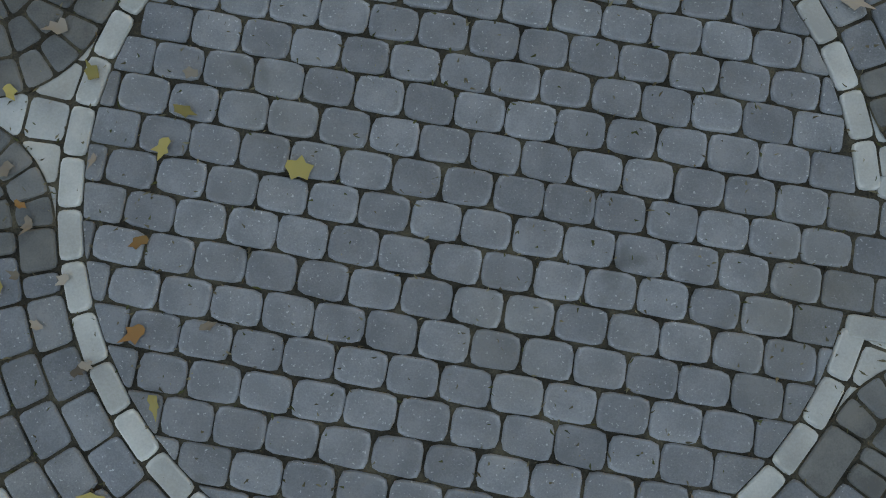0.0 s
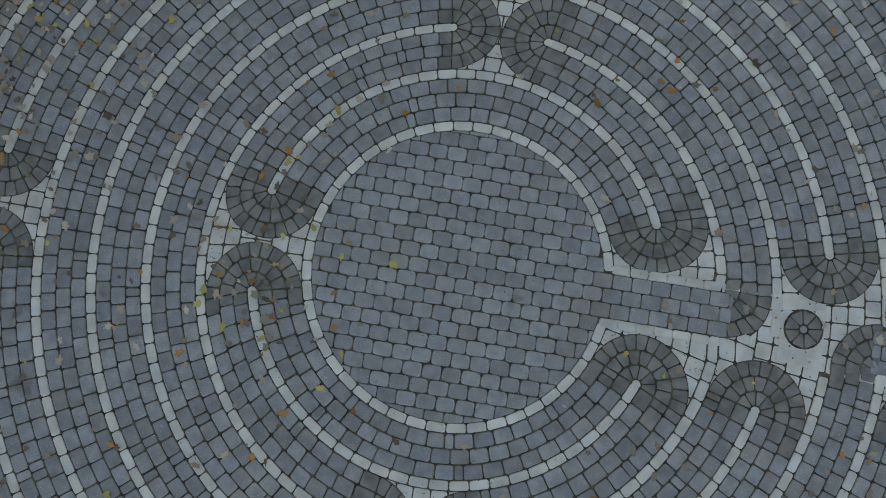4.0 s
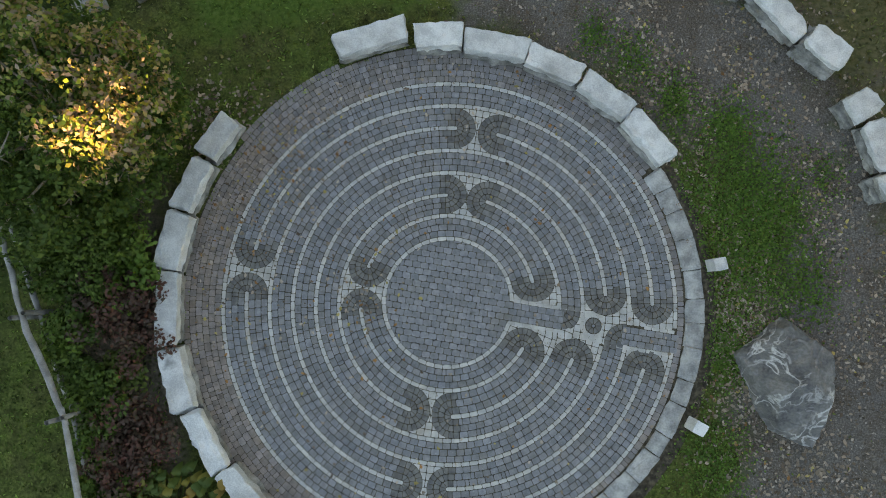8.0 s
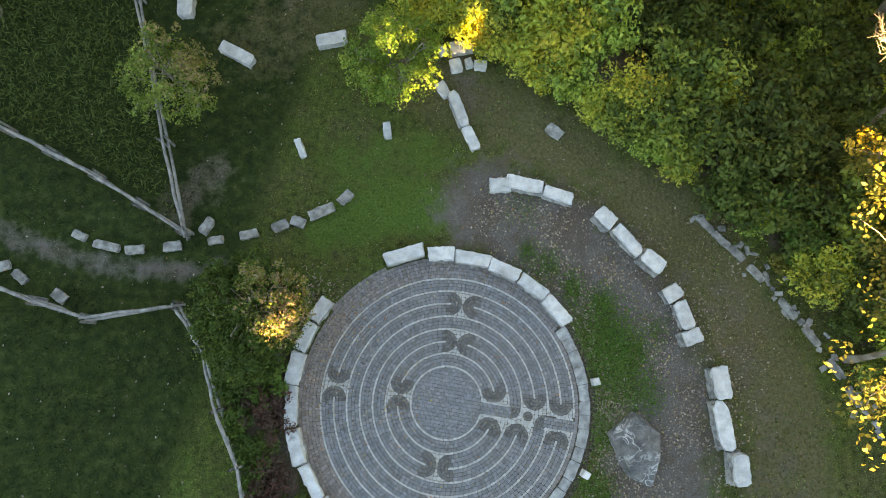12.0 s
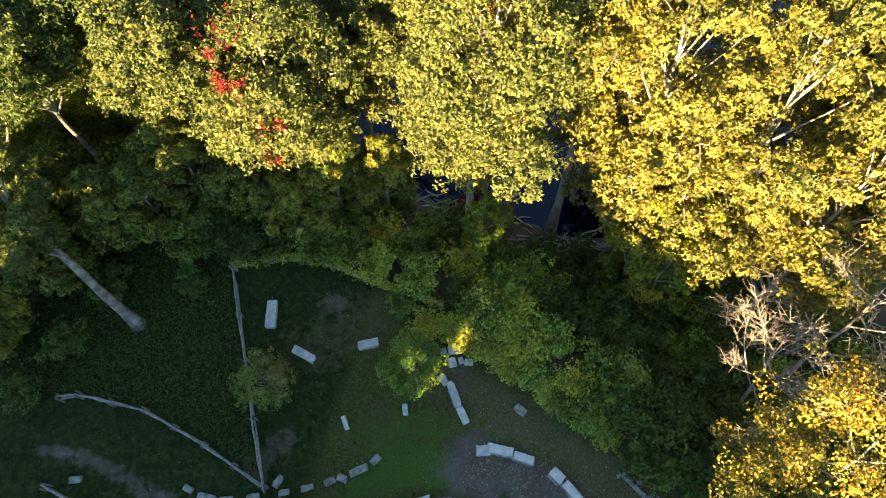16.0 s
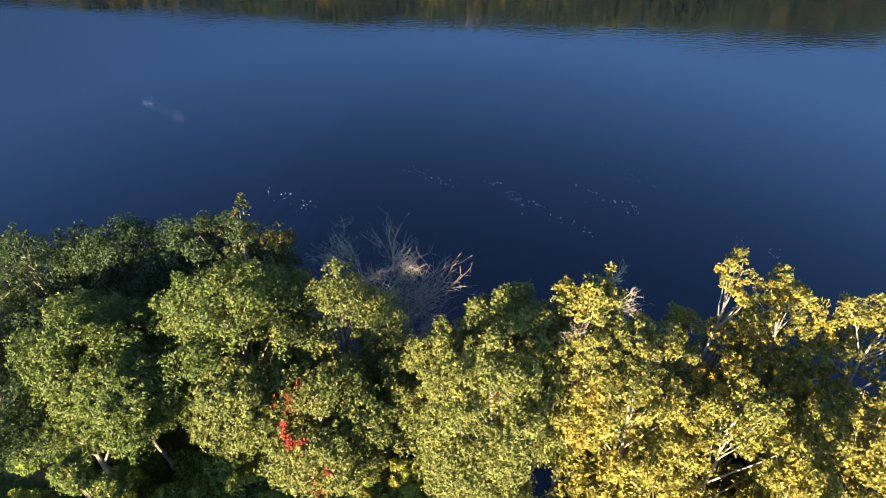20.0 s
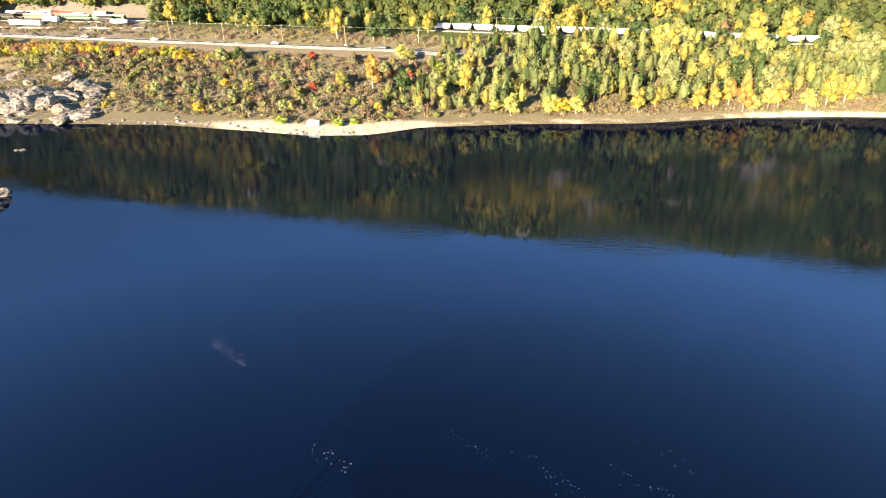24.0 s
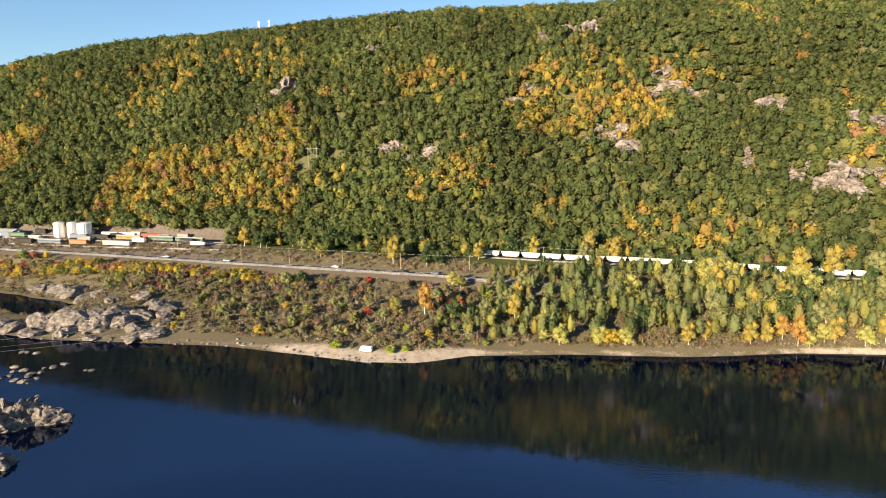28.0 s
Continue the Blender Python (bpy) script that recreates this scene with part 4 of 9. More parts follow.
base_poly = [np.array(p) for p in ((-0.0970, -0.0720), (0.0970, -0.0720), (0.0970, 0.0720), (-0.0970, 0.0720))]
whole = []
for v in range(12):
    V, F = paver_shape([p + rng.normal(0, 0.0028, 2) for p in base_poly], 0, corner=0.040, bevel=0.007)
    me = worn_mesh("paver", V, F, M_DARK)
    whole.append(me)
LO, HI = -0.200, 0.257  # the walk's edges, measured across the slant
walk_bed(1.40, 2.74, LO, HI)
walk_bed(4.12, 5.62, -0.275, 0.185)
R_IN = RING[0] - HALF - 0.004
ROW_SHIFT = [rng.normal(0, 0.008) for _ in range(25)]
for j in range(-12, 13):
    for i in range(-10, 29):
        c = np.array([(i + 0.5 * (j % 2)) * 0.2015 - 0.011 + ROW_SHIFT[j], j * 0.151 + 0.030])
        w = ux * c[0] + uy * c[1]
        poly = [w + ux * p[0] + uy * p[1] for p in base_poly]
        far = max(np.hypot(*p) for p in poly)
        if far < R_IN:
            m = Matrix.Translation((w[0] + OFF[0], w[1] + OFF[1], rng.uniform(-0.002, 0.002))) @ Euler((rng.normal(0, 0.006), rng.normal(0, 0.006), SLANT + rng.normal(0, 0.008))).to_matrix().to_4x4()
            part("paver", whole[rng.integers(12)], pavement, m=m)
        elif abs(j) < 2 and 1.2 < c[0] < 2.90:
            poly = clip(poly, ux, 2.825)
            if len(poly) > 2 and area(poly) > 0.003:
                dark.add(poly, grey(0.17), 0.001)
        elif min(np.hypot(*p) for p in poly) < R_IN and not (c[0] > 1.2 and abs(j) < 2):
            ang = math.atan2(w[1], w[0])
            for da in np.linspace(-0.25, 0.25, 9):
                if poly:
                    n = np.array([math.cos(ang + da), math.sin(ang + da)])
                    poly = clip(poly, n, R_IN)
            if len(poly) > 2 and area(poly) > 0.002:
                dark.add(poly, grey(0.17))
# entrance walk: three rows
for c0, c1, lo, hi in ((4.24, 5.62, -0.275, 0.185),):
    for j in range(3):
        a = c0 - (0.1 if j % 2 else 0)
        while a < c1:
            e = a + 0.199
            q = [(max(a, c0) + 0.005, lo + (hi - lo) * j / 3 + 0.005), (min(e, c1) - 0.005, lo + (hi - lo) * j / 3 + 0.005), (min(e, c1) - 0.005, lo + (hi - lo) * (j + 1) / 3 - 0.005), (max(a, c0) + 0.005, lo + (hi - lo) * (j + 1) / 3 - 0.005)]
            dark.add([ux * x + uy * y for x, y in q], grey(0.17), 0.001)
            a = e
# pale kerbs of the straight walks
for c0, c1, y0, y1 in ((1.56, 2.74, HI, HI + 0.10), (1.50, 2.75, LO - 0.10, LO), (4.30, 5.50, -0.375, -0.275), (4.75, 5.5, 0.185, 0.28)):
    a = c0
    while a < c1 - 0.03:
        e = min(a + 0.19, c1)
        white.add([ux * x + uy * y for x, y in ((a + 0.004, y0 + 0.004), (e - 0.004, y0 + 0.004), (e - 0.004, y1 - 0.004), (a + 0.004, y1 - 0.004))], grey(0.08), 0.0005)
        a = e
for poly in single_white:
    V, F = paver_shape(settle(poly))
    c = V.mean(0)
    me = worn_mesh("pale_paver", V - [c[0], c[1], 0], F, M_WHITEO)
    part("pale_paver", me, pavement, m=Matrix.Translation((c[0], c[1], rng.uniform(-0.001, 0.001))))
# outer rows, browner and dirtier
outer = Heap()
for j in range(7):
    q0 = RING[7] + HALF + 0.155 * j
    q1 = q0 + 0.155
    a = rng.uniform(0, 0.05)
    while a < 2 * math.pi:
        e = a + rng.choice([0.16, 0.2, 0.11]) / q0
        deg = math.degrees(a) % 360
        lim = (6.65 if 114 < deg < 141 else 6.5) if 34 < deg < 250 else 5.78
        if q1 < lim:
            g = grey(0.2, 0.05)
            dusty = 1.0 if 140 < deg < 235 else 0.35
            outer.add(cell(q0, q1, a, e), (g[0] * (1.05 + 0.18 * dusty), g[1] * (0.97 + 0.02 * dusty), g[2] * (0.94 - 0.07 * dusty)), rng.uniform(-0.004, 0.0))
        a = e
dark.make("slate_paver_rows", M_DARKJ, "curved rows of slate-blue setts", pavement)
outer.make("outer_paver_rows", M_DARKJ, "dusty brown-grey outer rows of setts", pavement)
char.make("charcoal_paver_turns", M_CHAR, "charcoal wedge setts in the turns", pavement)
white.make("pale_line_pavers", M_WHITE, "pale grey setts marking the walls of the path", pavement)
fill.make("pale_infill_pavers", M_WHITE, "pale grey infill setts between the turns", pavement)


# ---- cut stones ----
def rough_block(lx, ly, lz, g, rough=0.03, cuts=3):
    """A quarried block with split faces and worn edges."""
    b = bmesh.new()
    bmesh.ops.create_cube(b, size=1.0)
    bmesh.ops.subdivide_edges(b, edges=b.edges[:], cuts=cuts, use_grid_fill=True)
    sx, sy, k = g.uniform(-0.06, 0.06), g.uniform(-0.08, 0.08), g.uniform(0, 50)
    for v in b.verts:
        x, y, z = v.co
        corner = (abs(x) > 0.49) + (abs(y) > 0.49) + (abs(z) > 0.49)
        s = 1 - (0.0, 0.0, 0.012, 0.03)[corner]
        p = Vector((x * lx * (1 + sy * y) * s, y * ly * (1 + sx * x) * s, (z * s + 0.5) * lz))
        d = noise.noise_vector(p * 2.3 + Vector((k, k, k))) * rough + noise.noise_vector(p * 7 + Vector((k, 0, 0))) * rough * 0.45
        flat = 0.35 if abs(z) > 0.49 else 1.0
        v.co = p + Vector((d.x, d.y, d.z * flat if z > -0.49 else 0))
    return b


def stone(name, label, x, y, lx, ly, lz, ang, material, z=0.0, group="", cat="stone", seed=0, rough=0.03):
    g = np.random.default_rng(seed + 1000)
    ob = new(name, bm_mesh(name, rough_block(lx, ly, lz, g, rough), material))
    ob.matrix_basis = pose(x, y, z - 0.02, g.normal(0, 0.8), g.normal(0, 0.8), ang)
    return tagged(ob, label, cat, group)


def split_slab(lx, ly, lz, g, chip=0.12, wedge=0.0, rough=0.018):
    """A split limestone slab: an uneven outline with broken corners, ragged sides and a worn upper rim."""
    cor = []
    for sx, sy in ((-1, -1), (1, -1), (1, 1), (-1, 1)):
        cx_, cy_ = sx * lx / 2 * (1 + wedge * sy * ly / 2), sy * ly / 2
        c1, c2 = chip * lx * g.uniform(0.05, 1) * (g.uniform() < 0.8), chip * 2.0 * ly * g.uniform(0.05, 1)
        a, b = (cx_, cy_ - sy * c2), (cx_ - sx * c1, cy_)
        cor += [a, b] if sx * sy > 0 else [b, a]
    cor = np.array(cor)
    out = []
    for i in range(len(cor)):
        a, b = cor[i], cor[(i + 1) % len(cor)]
        n = max(1, int(np.linalg.norm(b - a) / 0.13))
        out += [a + (b - a) * k / n for k in range(n)]
    out = np.array(out)
    n = len(out)
    nrm = out / (np.linalg.norm(out, axis=1)[:, None] + 1e-6)
    levels = [0.0, 0.35, 0.7, 1.0]
    V = []
    for k, z in enumerate(levels):
        V.append(np.c_[out + nrm * g.normal(0, rough, (n, 1)) + nrm * g.normal(0, rough * 0.8), np.full(n, z * (lz - 0.018)) + g.normal(0, 0.004, n) * (k > 0)])
    V.append(np.c_[V[-1][:, :2] - nrm * g.uniform(0.012, 0.035, (n, 1)), np.full(n, lz) + g.normal(0, 0.004, n)])
    b = bmesh.new()
    vs = [[b.verts.new(p) for p in ring] for ring in V]
    for r in range(len(vs) - 1):
        for i in range(n):
            j = (i + 1) % n
            b.faces.new((vs[r][i], vs[r][j], vs[r + 1][j], vs[r + 1][i]))
    mid = [b.verts.new((*(V[-1][i, :2] * [0.86, 0.62]), lz + g.normal(0, 0.006))) for i in range(n)]
    for i in range(n):
        j = (i + 1) % n
        b.faces.new((vs[-1][i], vs[-1][j], mid[j], mid[i]))
    b.faces.new(mid)
    b.faces.new(vs[0][::-1])
    return b


def slab(name, label, x, y, lx, ly, lz, ang, material, z=0.0, group="", cat="stone", seed=0, chip=0.12, wedge=0.0, rough=0.018, tip_=0.7):
    g = np.random.default_rng(seed + 3000)
    ob = new(name, bm_mesh(name, split_slab(lx, ly, lz, g, chip, wedge, rough), material))
    ob.matrix_basis = pose(x, y, z, g.normal(0, tip_), g.normal(0, tip_), ang)
    return tagged(ob, label, cat, group)


# bench stones round the labyrinth: angles and radii
BENCH = [(99.5, 114.6, 6.5, 7.15), (87.7, 97.9, 6.26, 6.92), (73.0, 87.3, 6.15, 6.78), (60.7, 73.0, 6.09, 6.69), (47.6, 59.7, 6.08, 6.66), (34.0, 46.8, 6.0, 6.62),
         (140.2, 149.3, 6.62, 7.25), (150.3, 161.0, 6.55, 7.15), (161.9, 173.4, 6.45, 7.1), (173.9, 188.6, 6.42, 6.95), (189.5, 202.4, 6.35, 6.98), (203.2, 216.2, 6.28, 6.78), (217, 229.4, 6.2, 6.72), (230.2, 243.8, 6.2, 6.7), (244.5, 258, 6.2, 6.75), (283, 292, 6.1, 6.6)]
for i, (a0, a1, r0, r1) in enumerate(BENCH):
    a, r = radians(0.5 * (a0 + a1)), 0.5 * (r0 + r1)
    x, y = CX + r * math.cos(a), CY + r * math.sin(a)
    lx = 2 * r * math.sin(radians(0.5 * (a1 - a0))) - 0.03
    lab = "long pale limestone bench block beside the labyrinth paving"
    slab("bench_stone", lab, x, y, lx + 0.05, (r1 - r0) * 0.93, 0.28, 0.5 * (a0 + a1) - 90, M_LIME, 0.21, "bench stones round the labyrinth", "stone bench", i, 0.07, 1 / r, tip_=0.5)
    # course below, set in towards the paving
    rr = r0 + 0.17
    slab("base_stone", "rough grey limestone footing under a bench block", CX + rr * math.cos(a), CY + rr * math.sin(a), lx * 1.0, 0.34, 0.24, 0.5 * (a0 + a1) - 90, M_LIMEG, -0.02, "footing stones", "stone", 60 + i, 0.05, 1 / r, 0.03)
# flat kerb along the open side
a = 33.5
i = 0
while a > -100:
    w = rng.uniform(4.6, 7.8)
    m_ = radians(a - w / 2)
    slab("kerb_stone", "flat weathered kerb stone at the edge of the paving", CX + 5.97 * math.cos(m_), CY + 5.97 * math.sin(m_), 5.97 * radians(w) - 0.02, rng.uniform(0.42, 0.50), 0.085, a - w / 2 - 90, M_KERB, -0.03, "kerb stones", "kerb", 100 + i, 0.06, 1 / 5.98, 0.012)
    a -= w
    i += 1

# outer arc of stacked slabs: middle, length, width, turn, height of the top
SLABS = [(2.35, 9.87, 0.98, 0.71, 2, 0.45), (3.43, 9.89, 1.73, 0.66, 168, 0.72), (4.96, 9.40, 1.42, 0.6, 163, 0.66), (7.04, 8.32, 0.95, 0.7, 136, 0.92), (8.01, 7.32, 1.65, 0.6, 131, 0.72), (9.04, 6.36, 1.08, 0.72, 140, 0.95),
         (9.82, 4.96, 0.78, 0.7, 30, 0.95), (10.30, 4.01, 1.26, 0.66, 108, 0.75), (10.55, 3.07, 0.82, 0.66, 20, 0.92), (11.64, 1.15, 1.40, 0.8, 98, 0.95), (11.67, -0.61, 2.08, 0.68, 97, 0.72), (12.18, -2.37, 1.30, 0.72, 92, 1.0),
         (11.99, -4.65, 1.03, 0.40, 19, 0.5), (13.39, -4.06, 0.68, 0.40, 19, 0.5), (13.55, -4.78, 0.69, 0.60, 96, 0.7), (-0.32, 14.54, 0.82, 0.5, 122, 0.4), (0.41, 13.54, 1.86, 0.55, 111, 0.62), (1.0, 12.11, 1.2, 0.52, 115, 0.45)]
for i, (x, y, l, w, ang, h) in enumerate(SLABS):
    z0 = 0.0
    h, w = h * 0.66, w * 0.99
    x, y = x * 1.012, y * 1.012
    if h > 0.35:
        # thin split courses under the slab, each a little out of line
        g = np.random.default_rng(500 + i)
        z1 = h - 0.17
        nc = 3 if h > 0.55 else 2
        for k in range(nc):
            lk = l * g.uniform(0.84, 1.02)
            slab("course_stone", "thin rough grey limestone course under a bench slab", x * (1 - 0.0022 * (nc - k)) + g.normal(0, 0.02), y * (1 - 0.0022 * (nc - k)) + g.normal(0, 0.02), lk, w * g.uniform(0.86, 0.98), z1 / nc - 0.004, ang + g.normal(0, 1.5), M_LIMEG, z1 * k / nc - 0.01, "courses of the outer arc", "stone", 600 + 7 * i + k, 0.05, 0, 0.028, 0.3)
        z0 = z1
    slab("bench_slab", "pale limestone bench slab in the outer arc", x, y, l * 0.98, w * 0.92, h - z0, ang, M_LIME, z0 - 0.005, "bench slabs of the outer arc", "stone bench", 230 + i, 0.2, tip_=0.6)
LOOSE = [(-12.97, 19.41, 2.09, 0.73, 92, 0.42), (-10.26, 16.41, 1.75, 0.55, 152, 0.42), (-5.73, 17.21, 1.44, 0.62, 12, 0.42), (-6.97, 11.69, 0.98, 0.32, 113, 0.3), (-2.93, 12.61, 0.70, 0.33, 97, 0.35), (4.97, 12.70, 0.79, 0.5, 141, 0.12),
         (0.62, 16.89, 1.23, 0.6, 12, 0.4), (0.28, 15.94, 0.63, 0.55, 105, 0.3), (1.45, 15.97, 0.60, 0.44, 178, 0.32), (0.90, 16.11, 0.46, 0.33, 104, 0.28), (1.74, 16.83, 0.44, 0.43, 126, 0.25), (-0.34, 16.77, 0.46, 0.42, 109, 0.25)]
for i, (x, y, l, w, ang, h) in enumerate(LOOSE):
    slab("loose_stone", "pale grey limestone slab lying on the grass", x, y, l, w, h, ang, M_LIME if h > 0.2 else M_LIMEG, 0.0, "stones on the lawn", "stone", 300 + i)
EDGE = [(-20.15, 5.95), (-19.29, 5.5), (-17.39, 4.63), (-16.82, 7.42), (-15.56, 6.96), (-14.23, 6.78), (-12.54, 6.96), (-11.07, 7.93), (-10.6, 7.26), (-9.12, 7.56), (-7.7, 7.96), (-6.89, 8.17), (-5.84, 8.66), (-4.77, 9.33), (-22.2, 6.3), (-24.3, 7.9)]
for i, (x, y) in enumerate(EDGE):
    big = i in (12, 4)
    slab("edging_stone", "small grey stone edging the worn path", x, y, 1.2 if big else rng.uniform(0.6, 0.85), rng.uniform(0.36, 0.46), 0.2, (20, -40, -35, -25, -12, 5, 8, 60, 8, 14, 25, -20, 24, 45, 30, 10)[i], M_LIMEG, 0.0, "edging stones", "stone", 340 + i, 0.14)
for i, (x, y, l, ang) in enumerate(((11.75, 8.3, 0.9, -48), (12.45, 7.55, 1.0, -45), (13.1, 6.9, 0.8, -47), (13.9, 6.0, 0.9, -50), (15.2, 4.4, 1.0, -53), (16.1, 3.2, 1.0, -55), (17.0, 1.8, 0.9, -58), (17.7, 0.6, 0.9, -60))):
    slab("border_stone", "flat grey stone along the edge of the woods", x, y, l, 0.3, 0.16, ang, M_LIMEG, 0.0, "border stones", "stone", 370 + i, 0.14)


g_rub = np.random.default_rng(61)
for i in range(46):
    t_ = g_rub.uniform()
    x, y = float(np.interp(t_, [0, 0.3, 0.6, 1], [11.8, 14.2, 16.3, 18.6])) + g_rub.normal(0, 0.28), float(np.interp(t_, [0, 0.3, 0.6, 1], [8.6, 5.9, 3.3, -0.8])) + g_rub.normal(0, 0.28)
    slab("rubble_stone", "small rough grey stone in the rubble edge of the woods", x, y, g_rub.uniform(0.14, 0.4), g_rub.uniform(0.12, 0.26), g_rub.uniform(0.08, 0.16), g_rub.uniform(0, 180), M_LIMEG, -0.01, "rubble edge", "stone", 900 + i, 0.2)


def boulder(x, y, sx, sy, sz, seed, material, name, label, z=0.0, cat="boulder", facets=26, detail=3, group="", lo=0.62, hi=0.9, rug=0.05):
    """A faceted rock: a rounded body cut by random planes, then broken and roughened."""
    b = bmesh.new()
    bmesh.ops.create_icosphere(b, subdivisions=detail, radius=1.0)
    g = np.random.default_rng(seed)
    cuts = [(Vector(g.normal(size=3)).normalized(), g.uniform(lo, hi)) for _ in range(facets)]
    for v in b.verts:
        for n, d in cuts:
            o = v.co.dot(n) - d
            if o > 0:
                v.co -= n * o
        q = v.co.copy()
        v.co += noise.noise_vector(q * 2.5 + Vector((seed, 0, 0))) * rug
        if rug > 0.06:
            # broken steps and clefts
            step = noise.cell(Vector((q.x * 2.6 + seed, q.y * 2.6, q.z * 4.0)))
            v.co += q.normalized() * (step * 0.6 + noise.noise(q * 5 + Vector((seed, 1, 2))) * 0.9) * rug
        v.co = Vector((v.co.x * sx, v.co.y * sy, v.co.z * sz))
    ob = new(name, bm_mesh(name, b, material))
    ob.matrix_basis = pose(x, y, z + sz * 0.42, 0, 0, seed * 37 % 360)
    return tagged(ob, label, cat, group)


# the big angular boulder: steep broken sides round a tilted top
bo = bmesh.new()
bmesh.ops.create_icosphere(bo, subdivisions=5, radius=2.2)
SIDES = [(7.0, -1.05, 0.15), (8.08, -0.25, 0.5), (9.05, -0.93, 0.6), (9.0, -2.01, 0.6), (8.6, -3.05, 0.3), (7.75, -2.7, 0.3)]
side_planes = []
for (ax, ay, _), (bx, by, _) in zip(SIDES, SIDES[1:] + SIDES[:1]):
    n = Vector((ay - by, bx - ax, 0)).normalized()
    if n.dot(Vector((0.5 * (ax + bx) - 8.05, 0.5 * (ay + by) + 1.65, 0))) < 0:
        n = -n
    d = n.dot(Vector((ax - 8.05, ay + 1.65, 0)))
    n = (n + Vector((0, 0, 0.28))).normalized()
    side_planes.append((n, d + 0.06))
side_planes += [(Vector((-0.42, 0.30, 0.86)).normalized(), 0.72), (Vector((0.38, 0.10, 0.92)).normalized(), 0.82), (Vector((0.05, -0.45, 0.89)).normalized(), 0.74), (Vector((0, 0, -1)), 0.2)]
for v in bo.verts:
    for _ in range(3):
        for n, d in side_planes:
            o = v.co.dot(n) - d
            if o > 0:
                v.co -= n * o
    q = v.co.copy()
    v.co += noise.noise_vector(q * 1.8 + Vector((3, 0, 0))) * 0.05 + noise.noise_vector(q * 9 + Vector((3, 0, 5))) * 0.022 + q.normalized() * noise.cell(Vector((q.x * 2.1, q.y * 2.1 + 0.7 * q.x, q.z * 3.0))) * 0.035
ob = new("boulder", bm_mesh("boulder", bo, M_BOULD))
ob.matrix_basis = pose(8.05, -1.65, 0.08)
tagged(ob, "big angular grey boulder with white quartz veins", "boulder")

# small square marker posts
for x, y, r in ((6.42, 1.15, 12), (5.85, -2.68, -30)):
    g = np.random.default_rng(int(abs(x) * 100))
    b = rough_block(0.30, 0.30, 0.55, g, 0.015, 2)
    ob = new("marker_stone", bm_mesh("marker_stone", b, M_LIME))
    ob.matrix_basis = pose(x, y, -0.02, 0, 0, r)
    tagged(ob, "short square-cut pale stone post on the grass", "stone post", "marker posts")

# ---- trees ----
GREEN = [(0.076, 0.122, 0.030), (0.100, 0.146, 0.034), (0.140, 0.178, 0.044)]
YGREEN = [(0.151, 0.167, 0.046), (0.124, 0.142, 0.040), (0.181, 0.185, 0.052)]
YELLOW = [(0.238, 0.216, 0.047), (0.189, 0.181, 0.042), (0.280, 0.238, 0.054), (0.114, 0.121, 0.032)]
GOLD = [(0.60, 0.40, 0.06), (0.52, 0.30, 0.05), (0.48, 0.38, 0.07)]
RED = [(0.46, 0.05, 0.03), (0.36, 0.04, 0.04), (0.50, 0.10, 0.045)]
RUST = [(0.16, 0.065, 0.05), (0.12, 0.07, 0.055), (0.10, 0.065, 0.045)]


